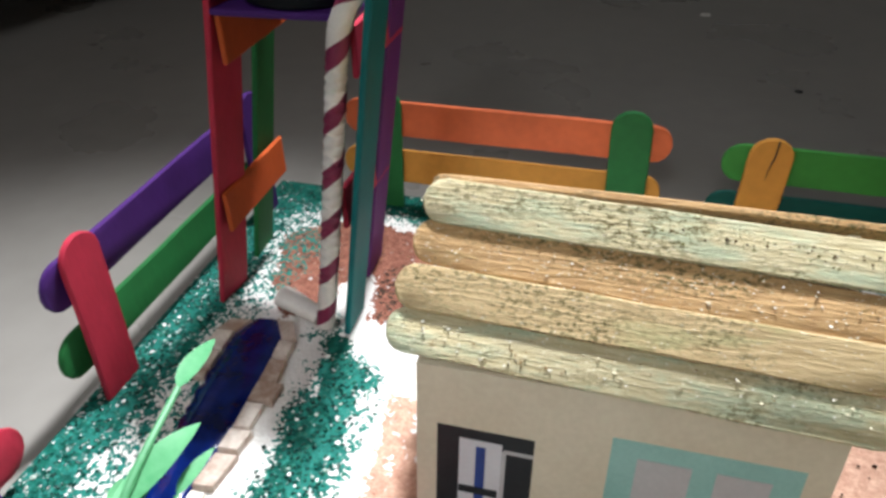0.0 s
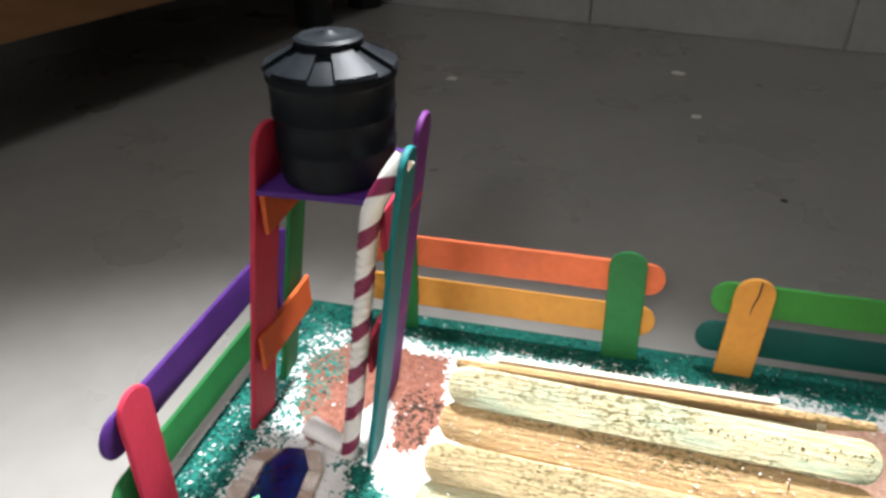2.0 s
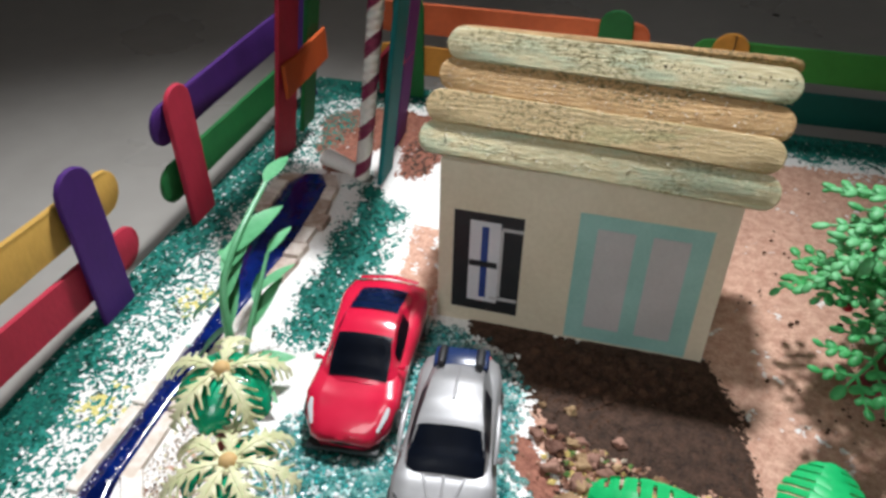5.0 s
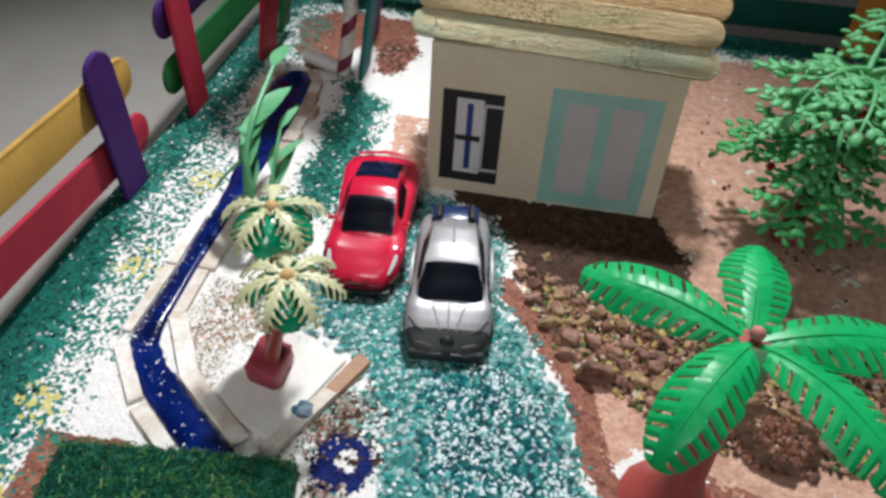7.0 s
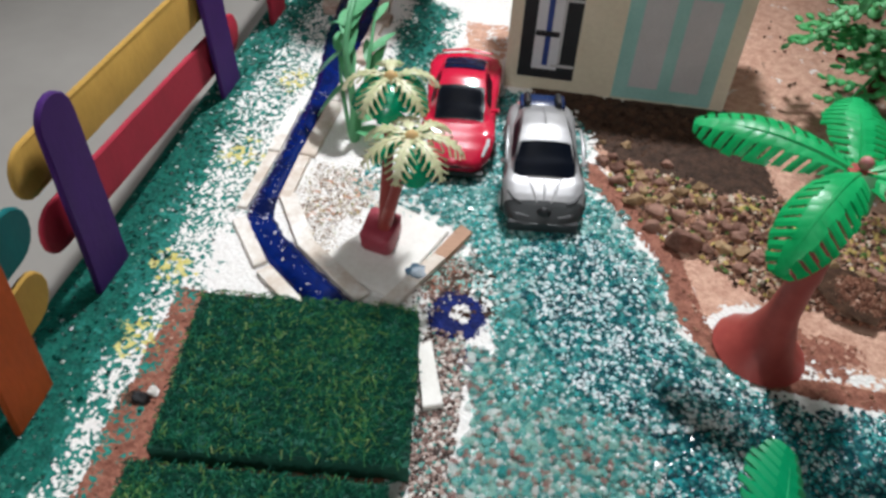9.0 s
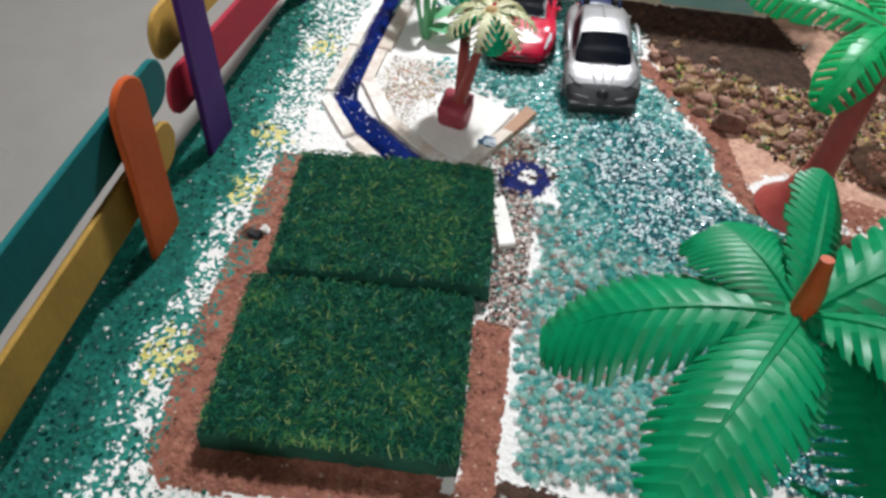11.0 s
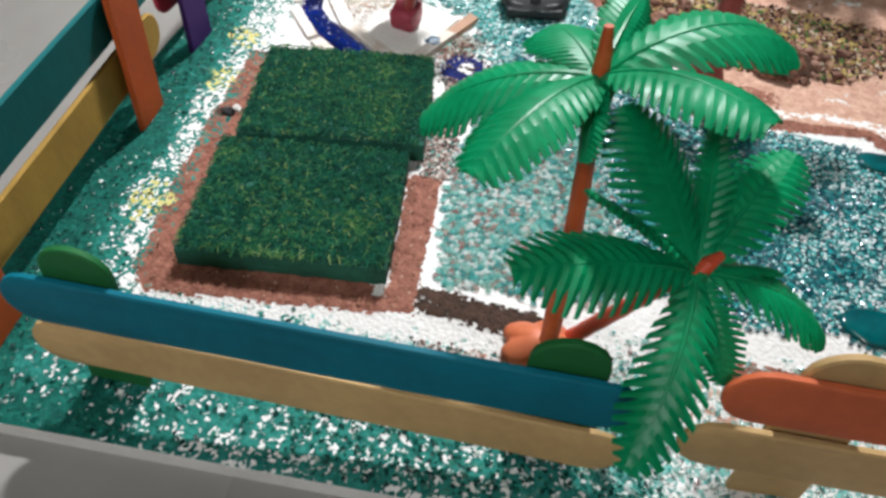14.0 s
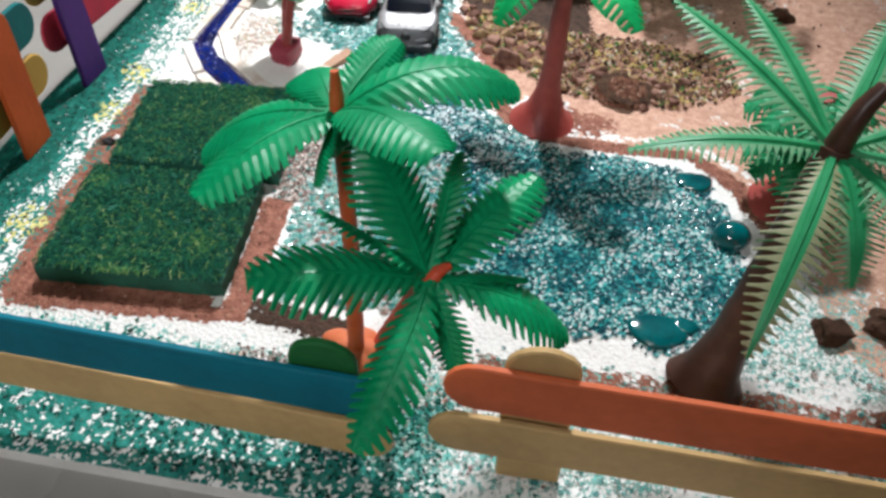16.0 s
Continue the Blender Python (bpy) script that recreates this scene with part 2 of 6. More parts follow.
def box(bm, lo, hi, bevel=0.0, m=Matrix(), index=0):
    made = bmesh.ops.create_cube(bm, size=1)["verts"]
    size = [h - l for l, h in zip(lo, hi)]
    mid = [(h + l) / 2 for l, h in zip(lo, hi)]
    bmesh.ops.transform(bm, matrix=m @ Matrix.LocRotScale(mid, None, size), verts=made)
    if bevel:
        edges = {e for v in made for e in v.link_edges}
        made = bmesh.ops.bevel(bm, geom=list(edges), offset=bevel, segments=2, affect="EDGES", profile=0.5)["verts"]
    for v in made:
        for f in v.link_faces:
            f.material_index = index
    return made


def rings(bm, loops, closed=True, caps=True, index=0):
    """A skin over loops of points with equal counts."""
    made = [[bm.verts.new(p) for p in loop] for loop in loops]
    n = len(made[0])
    for a, b in zip(made, made[1:]):
        for i in range(n if closed else n - 1):
            f = bm.faces.new((a[i], a[(i + 1) % n], b[(i + 1) % n], b[i]))
            f.material_index = index
    if caps and closed:
        for loop in (made[0], made[-1]):
            bm.faces.new(loop).material_index = index
    return made


def tube(bm, points, radii, n=10, squash=1.0, index=0):
    loops = []
    points = [Vector(p) for p in points]
    for i, p in enumerate(points):
        d = (points[min(i + 1, len(points) - 1)] - points[max(i - 1, 0)]).normalized()
        q = d.to_track_quat("Z", "Y")
        r = radii[i] if isinstance(radii, (list, tuple)) else radii
        loops.append([p + q @ Vector((r * math.cos(a), r * squash * math.sin(a), 0)) for a in (math.tau * k / n for k in range(n))])
    return rings(bm, loops, index=index)


def stick(bm, p0, p1, normal, width=2.3, thick=0.28, cut0=False, cut1=False, bow=0.0, seed=0):
    """A craft stick from p0 to p1 with round ends, its broad face towards normal."""
    p0, p1, nz = Vector(p0), Vector(p1), Vector(normal).normalized()
    ax = (p1 - p0).normalized()
    nz = (nz - ax * nz.dot(ax)).normalized()
    ay = nz.cross(ax)
    length, r = (p1 - p0).length, width / 2
    wob = random.Random(seed)
    steps, arc = 8, 9
    outline = []
    for k in range(arc):
        a = math.pi / 2 + math.pi * k / (arc - 1)
        outline.append((0 if cut0 else r + 0.92 * r * math.cos(a), r * math.sin(a)))
    for k in range(1, steps):
        outline.append((r + (length - 2 * r) * k / steps, -r + wob.uniform(-0.02, 0.02)))
    for k in range(arc):
        a = -math.pi / 2 + math.pi * k / (arc - 1)
        outline.append((length if cut1 else length - r + 0.92 * r * math.cos(a), r * math.sin(a)))
    for k in range(steps - 1, 0, -1):
        outline.append((r + (length - 2 * r) * k / steps, r + wob.uniform(-0.02, 0.02)))
    loops = []
    for z, inset in ((-0.5, 0.06), (-0.3, 0.0), (0.3, 0.0), (0.5, 0.06)):
        loop = []
        for x, y in outline:
            fx = x + (inset if x < length / 2 else -inset)
            fy = y * (1 - inset / r)
            lift = bow * math.sin(math.pi * min(1, max(0, x / length)))
            loop.append(p0 + ax * fx + ay * fy + nz * (z * thick + lift))
        loops.append(loop)
    made = rings(bm, loops)
    for a, b in zip(made[0], made[3]):
        for f in a.link_faces:
            if b not in f.verts and len(f.verts) == 4:
                f.material_index = 0
    return made


def smooth_line(points, n):
    """A Catmull-Rom line through points (any dimension), n places a span."""
    pts = [np.array(p, float) for p in points]
    pts = [2 * pts[0] - pts[1]] + pts + [2 * pts[-1] - pts[-2]]
    out = []
    for a, b, c, d in zip(pts, pts[1:], pts[2:], pts[3:]):
        for k in range(n):
            s = k / n
            out.append(0.5 * (2 * b + (c - a) * s + (2 * a - 5 * b + 4 * c - d) * s * s + (3 * b - a - 3 * c + d) * s**3))
    out.append(pts[-2])
    return out


ICO_V, ICO_F = [], []
_bm = bmesh.new()
bmesh.ops.create_icosphere(_bm, subdivisions=1, radius=1)
ICO_V = np.array([v.co[:] for v in _bm.verts])
ICO_F = np.array([[v.index for v in f.verts] for f in _bm.faces])
_bm.free()
OCTA_V = np.array([(1, 0, 0), (-1, 0, 0), (0, 1, 0), (0, -1, 0), (0, 0, 1), (0, 0, -1)], float)
OCTA_F = np.array([(0, 2, 4), (2, 1, 4), (1, 3, 4), (3, 0, 4), (2, 0, 5), (1, 2, 5), (3, 1, 5), (0, 3, 5)])


def scatter(name, places, sizes, mats, label, rough=0.25, flat=0.7, shape="ico", seed=1, category="gravel", kind="stuff", smooth=0):
    """Many small uneven bits as one mesh. places: rows of x, y, z."""
    rng = np.random.default_rng(seed)
    tv, tf = (ICO_V, ICO_F) if shape == "ico" else (OCTA_V, OCTA_F)
    n, k = len(places), len(tv)
    a = rng.uniform(0, math.tau, n)
    v = tv[None] * (1 + rough * rng.uniform(-1, 1, (n, k, 1)))
    v = v * rng.uniform(0.75, 1.25, (n, 1, 3)) * np.array([1, 1, flat])
    c, s = np.cos(a)[:, None], np.sin(a)[:, None]
    v = np.stack([v[..., 0] * c - v[..., 1] * s, v[..., 0] * s + v[..., 1] * c, v[..., 2]], -1)
    v = (v * np.asarray(sizes)[:, None, None] + lay(places)[:, None]) * U
    f = (tf[None] + (np.arange(n) * k)[:, None, None]).reshape(-1, 3)
    me = bpy.data.meshes.new(name)
    me.from_pydata(v.reshape(-1, 3).tolist(), [], f.tolist())
    me.materials.append(mats)
    if smooth:
        me.shade_smooth()
    return tagged(new(name, me), label, category, "", kind)


def poly_sdf(px, py, poly):
    """Signed distance to a polygon, negative inside."""
    best, inside = np.full(px.shape, 1e9), np.zeros(px.shape, bool)
    for (x0, y0), (x1, y1) in zip(poly, poly[1:] + poly[:1]):
        ex, ey = x1 - x0, y1 - y0
        s = np.clip(((px - x0) * ex + (py - y0) * ey) / (ex * ex + ey * ey + 1e-12), 0, 1)
        best = np.minimum(best, np.hypot(px - x0 - s * ex, py - y0 - s * ey))
        cross = (y0 > py) != (y1 > py)
        inside ^= cross & (px < ex * (py - y0) / (ey if abs(ey) > 1e-9 else 1e-9) + x0)
    return np.where(inside, -best, best)


def line_dist(px, py, line):
    best = np.full(px.shape, 1e9)
    for (x0, y0), (x1, y1) in zip(line, line[1:]):
        ex, ey = x1 - x0, y1 - y0
        s = np.clip(((px - x0) * ex + (py - y0) * ey) / (ex * ex + ey * ey + 1e-12), 0, 1)
        best = np.minimum(best, np.hypot(px - x0 - s * ex, py - y0 - s * ey))
    return best


def fade(d, inner, outer):
    """1 where d is below inner, 0 above outer."""
    s = np.clip((outer - d) / (outer - inner), 0, 1)
    return s * s * (3 - 2 * s)


# ---- the room ----
def build_room():
    bm = bmesh.new()
    box(bm, (-330, -260, -6), (330, 190, -0.9))
    floor = finish("floor", bm, FLOOR, 0)
    tagged(floor, "grey-beige polished stone-look floor tiles in an unlit room", "floor", kind="structure")
    turn = pose(0, 0, 0, 0, 0, -12)
    bm = bmesh.new()
    box(bm, (-330, 129, -0.9), (330, 132, 260), m=turn)
    tagged(finish("wall_north", bm, ROOM_WALL, 0), "plain pale painted room wall", "wall", kind="structure")
    bm = bmesh.new()
    n = -6
    while n < 7:
        box(bm, (n * 40 + 5, 127.9, -0.9), (n * 40 + 44.7, 128.997, 12.5), 0.12, turn)
        n += 1
    tagged(finish("baseboard", bm, SKIRTING, 0), "pale glazed skirting tiles with dark joints", "baseboard", kind="structure")
    for name, lo, hi in (("wall_south", (-330, -263, -0.9), (330, -260, 260)), ("wall_west", (-333, -260, -0.9), (-330, 240, 260)), ("wall_east", (330, -260, -0.9), (333, 240, 260))):
        bm = bmesh.new()
        box(bm, lo, hi)
        tagged(finish(name, bm, ROOM_WALL, 0), "plain pale painted room wall", "wall", kind="structure")
    bm = bmesh.new()
    box(bm, (-333, -263, 260), (333, 240, 263))
    tagged(finish("ceiling", bm, ROOM_WALL, 0), "plain white ceiling of the room", "ceiling", kind="structure")


FLOOR = surface("floor_tile", (0.23, 0.215, 0.195), (0.34, 0.32, 0.295), 0.28, 6, (1, 1, 1), 0.03, 60, contrast=0.9)
ROOM_WALL = surface("room_paint", (0.5, 0.5, 0.48), (0.58, 0.58, 0.55), 0.8, 8, (1, 1, 1), 0.05, 90)
SKIRTING = surface("skirting_glaze", (0.42, 0.42, 0.4), (0.55, 0.55, 0.52), 0.22, 12, (1, 1, 1), 0.04, 100)
build_room()


# ---- the model's base board and its painted and strewn ground ----
X0, X1, Y0, Y1 = -21.5, 30.0, -23.5, 41.5
ROAD = [(-9.4, 9), (-8.6, 15.5), (-4.9, 17.2), (0, 15), (-0.1, 9.8), (1.5, 7.7), (3.1, 5.3), (3.8, 2.7), (4.3, 1.0), (5.3, -0.6), (6.7, -1.9), (4, -4), (0, -5), (-3.2, -4), (-3.5, 0.5), (-5.2, 4.5), (-8, 6.5)]
POND = [(3, -2.2), (6.7, -1.9), (8.2, -2.2), (11, -2.3), (14.3, -2.9), (15.9, -5.4), (16.8, -9), (16, -13.4), (13, -14.8), (8, -14.4), (4, -13.6), (2.2, -9), (1.5, -5)]
MIXED = [(-4.4, -1.5), (-1, -4), (2.2, -4), (2.6, -9), (4, -13.6), (2, -14.6), (-4.0, -14.6), (-4.6, -9), (-4.2, -5)]
BED = [(-16.9, -9), (-16.8, -0.6), (-6.3, -0.6), (-6.4, -15.5), (-4.7, -15.6), (-4.4, -16.6), (-15.4, -17.4), (-16.4, -16.2)]
BAND = [(-6.45, -8.6), (-4.9, -8.4), (-4.7, -16.2), (-6.05, -16.2)]
YARD = [(0.4, 11.8), (2.4, 9), (4.2, 5.4), (5.2, 1.6), (6.6, -0.6), (8.6, -0.9), (15.4, -1.2), (17.2, -4), (19.3, -8.6), (19.8, -13.5), (23, -15.5), (30, -16), (30, 37), (7.0, 37), (7.0, 17.0), (0.2, 17.2)]
WALK = [(0.0, 11.0), (1.9, 8.6), (3.9, 5.4), (4.7, 2.0), (5.8, 0.0), (7.6, -1.0), (11, -1.25), (15, -1.1), (16.3, -3), (18.6, -7.6)]
# real soil before the house, spread out to paint the house's longer shadow
EARTH_AND_SHADOW = [(-3.4, 18.4), (7.9, 18.4), (9.0, 13.6), (9.6, 10.6), (5.0, 10.4), (2.9, 11.4), (1.0, 12.2), (-0.3, 13.4), (-1.2, 15.4), (-3.0, 16.4)]
TOWER_SAND = [(-18.6, 35.5), (-16.6, 37.6), (-12.5, 38), (-9.5, 37.5), (-8.6, 33), (-9.2, 29), (-11.2, 28.8), (-12, 32.5), (-13.2, 31.5), (-13.4, 28.8), (-15.6, 28), (-17.6, 31)]
COURT = [(-13.4, 8.6), (-9.6, 8.2), (-9.8, 5.4), (-11.2, 3.6), (-10.6, 1.8), (-13.2, 3.4), (-14.0, 4.6)]
STRIP = [(-8.5, 24.6), (-5.4, 24.6), (-5.3, 17), (-7.9, 16.5)]


def fields(x, y):
    """How thickly each grain covers the board, between 0 and 1, at points of the plan."""
    rng = noise
    big = np.array([rng.noise((a * 0.45, b * 0.45, 3.1)) for a, b in zip(x.ravel(), y.ravel())]).reshape(x.shape)
    mid = np.array([rng.noise((a * 1.3, b * 1.3, 7.7)) for a, b in zip(x.ravel(), y.ravel())]).reshape(x.shape)
    w = 0.9 * big + 0.35 * mid
    edge_l, edge_n, edge_f = x - X0, y - Y0, Y1 - y
    south = fade(y, 0, 8)
    green = np.maximum.reduce([
        np.maximum((1.0 - 0.13 * fade(-y, -12, -6)) * fade(edge_l + 0.9 * (1 - south) + 1.2 * w, 3.0, 4.8), (0.56 + 0.16 * south) * fade(edge_l + 0.4 * (1 - south) + 1.8 * w, 3.6, 6.4)) * fade(-y, 24, 26),
        np.maximum((0.76 + 0.22 * fade(-edge_n, -3, -2)) * fade(edge_n + 1.0 * w, 4.2, 5.7), (0.74 - 0.012 * (x + 18)) * fade(edge_n + 1.6 * w, 4.6, 7.0)) * fade(x, 3.5, 6),
        0.9 * fade(edge_f + w, 2.0, 4.8),
        0.85 * fade(edge_n + w, 3.0, 6.0) * fade(-x, -3.5, -6) * (0.7 + 0.5 * big),
        0.95 * fade(np.abs(x + 10.6 + 0.06 * (y - 20)) + 1.1 * w, 0.6, 2.6) * fade(np.abs(y - 20.2) + 0.6 * w, 5.2, 7.2),
        0.55 * fade(np.hypot(x + 12.7, y - 28) + w, 0.5, 1.6),
        0.34 * fade(np.abs(x + 16.2) + 0.5 * w, 0.3, 0.9) * fade(-y, 10, 13) * fade(y, -1.5, -0.5),
        0.5 * fade(np.hypot(x + 18, y - 6) + 3 * big, 1, 5.5),
        0.5 * fade(np.abs(x + 18.2) + w, 1.5, 3.0),
    ])
    road = np.maximum(0.82 * fade(poly_sdf(x, y, ROAD) + 0.5 * w, -0.8, 0.5), 0.4 * fade(np.hypot(x + 9.4, y - 8) + w, 1, 3))
    pond = 0.85 * fade(poly_sdf(x, y, POND) + 0.5 * w, -0.9, 0.3)
    mixed = np.maximum.reduce([0.8 * fade(poly_sdf(x, y, MIXED) + 0.5 * w, -0.6, 0.4),
                               (0.5 + 0.5 * big) * fade(np.abs(y + 19.3) + 1.2 * w, 1.5, 4.2) * fade(-x, -2.5, -1) * fade(x, 22, 25),
                               0.55 * fade(np.hypot(x - 18.5, y + 13) + 2 * w, 1.5, 4.5), (0.18 + 0.6 * big) * fade(np.abs(y + 18.4) + w, 0.9, 2.0) * fade(np.abs(x + 8), 9.5, 11),
                               0.6 * fade(np.hypot((x + 5.6) * 1.2, y - 2.9) + 0.8 * w, 0.6, 2.2)])
    brown = np.maximum.reduce([
        0.97 * fade(poly_sdf(x, y, BED) + 0.25 * w, -0.35, 0.1),
        0.94 * fade(poly_sdf(x, y, BAND) + 0.12 * w, -0.15, 0.15),
        0.84 * fade(poly_sdf(x, y, TOWER_SAND) + 0.5 * w, -0.6, 0.4),
        0.9 * fade(line_dist(x, y, WALK) + 0.2 * w, 0.45, 0.8),
        0.16 * fade(poly_sdf(x, y, COURT) + w, -1.4, 0.4),
        0.12 * fade(poly_sdf(x, y, [(-6.3, -0.8), (-4.9, -1.4), (-4.5, -8.3), (-6.3, -8.3)]) + 0.4 * w, -0.3, 0.3),
        0.8 * fade(np.hypot((x + 5.9) * 1.1, (y - 2.2) * 0.9) + 0.8 * w, 0.7, 1.9),
        0.75 * fade(np.hypot((x - 9.6) * 0.8, y - 1.3) + 0.6 * w, 0.8, 2.2),
        0.75 * fade(np.abs(y + 16.6) + 0.3 * w, 0.3, 0.8) * fade(np.abs(x - 14), 8.5, 9.5),
    ])
    pink = np.maximum.reduce([0.93 * fade(poly_sdf(x, y, YARD) + 0.5 * w, -0.5, 0.6), 0.8 * fade(poly_sdf(x, y, STRIP) + 0.3 * w, -0.5, 0.3), 0.42 * fade(poly_sdf(x, y, COURT) + w, -1.2, 0.5),
                              0.5 * fade(np.abs(y + 18.6) + w, 0.6, 1.8) * fade(np.abs(x - 2), 7, 9)])
    pink = pink * (1 - 0.55 * fade(np.abs(line_dist(x, y, WALK) - 1.3) + 0.5 * w, 0.2, 0.8) * fade(-x, -7, -5.5))
    pink = pink * (0.72 + 0.28 * np.clip(1.0 + 1.5 * big + 1.2 * mid, 0, 1))
    pink = pink * (1 - 0.85 * fade(np.abs(np.hypot(x - 7.3, (y - 1.0) * 1.1) - 1.95) + 0.4 * w, 0.15, 0.5))
    soil = np.maximum.reduce([
        # dark cover by the house: soil plus painted cast shadow
        0.96 * fade(poly_sdf(x, y, EARTH_AND_SHADOW) + 0.9 * w, -0.7, 0.5),
        0.9 * fade(np.abs(y + 15.85 + 0.12 * (x + 2.4)) + 0.25 * w, 0.5, 0.9) * fade(np.abs(x + 2.3), 2.4, 2.7),
        0.5 * fade(poly_sdf(x, y, [(7.4, 12), (16, 9), (17, 4), (8.6, 3.4), (5.4, 5.6), (3.2, 7.2), (1, 11.9)]) + 0.7 * w, -0.8, 0.5),
        0.48 * fade(np.hypot(x + 10.2, (y - 32) * 0.5) + w, 0.8, 2.2),
        # faint dark blob painting the bushy tree's shadow on the sand
        0.25 * fade(np.hypot((x - 14.5) * 0.8, y - 16.5) + 1.8 * w, 0.8, 3.2),
        0.6 * fade(np.hypot(x - 6.9, y - 16.4) + w, 0.3, 1.4),
        0.5 * fade(np.hypot(x + 4.6, y - 1.8) + w, 1.2, 2.6),
        0.6 * fade(np.hypot(x + 16.3, y + 6.1), 0.2, 0.7),
    ])
    road = road * (1 - 0.9 * fade(poly_sdf(x, y, EARTH_AND_SHADOW) + 0.9 * w, -0.7, 0.5))
    yellow = np.maximum.reduce([0.5 * fade(np.hypot(x - a, y - b) + 0.9 * w, 0.2, 1.6) for a, b in ((-17.6, 0.6), (-17.8, 8.4), (-17.4, -3.4), (-18.6, -19), (-17.3, 15.5), (-17.5, -12.5), (1, -12))])
    navy = np.maximum(0.95 * fade(np.hypot(x + 5.0, (y + 0.1) * 0.9) + 0.35 * w, 0.75, 1.7), 0.5 * fade(np.hypot(x + 4.4, y + 2.2) + 0.6 * w, 0.3, 1.6))
    hole = fade(np.hypot(x + 4.7, y - 0.1) + 0.8 * w, 0.1, 0.4)
    navy = navy * (1 - 0.9 * hole)
    deep = np.maximum.reduce([0.9 * fade(np.hypot(x - a, y - b) + 0.4 * w, 0.5, 1.3) for a, b in ((14.8, -3.9), (16.0, -7.2), (12.2, -13.7), (9.6, -5.2), (10.5, -10.5), (1.2, 3.5), (1.8, 0.5), (3.2, -2.2))])
    dark_edge = np.maximum.reduce([np.maximum(0.9 * fade(edge_l + 1.2 * w, 1.4, 4.0), 0.95 * fade(edge_l + 0.9 * w, 2.6, 4.2) * fade(y, -6, 2)) * (0.5 + 0.5 * fade(y, 8, 16)), 0.85 * fade(edge_n + 1.6 * w, 1.2, 3.2) * fade(x, -16, -9), 0.9 * fade(edge_f + w, 1.4, 3.4),
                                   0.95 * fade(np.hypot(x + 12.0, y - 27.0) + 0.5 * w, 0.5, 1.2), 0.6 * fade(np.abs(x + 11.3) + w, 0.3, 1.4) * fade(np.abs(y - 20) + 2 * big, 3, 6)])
    return green, road, pond, mixed, brown, pink, soil, yellow, navy, deep, dark_edge


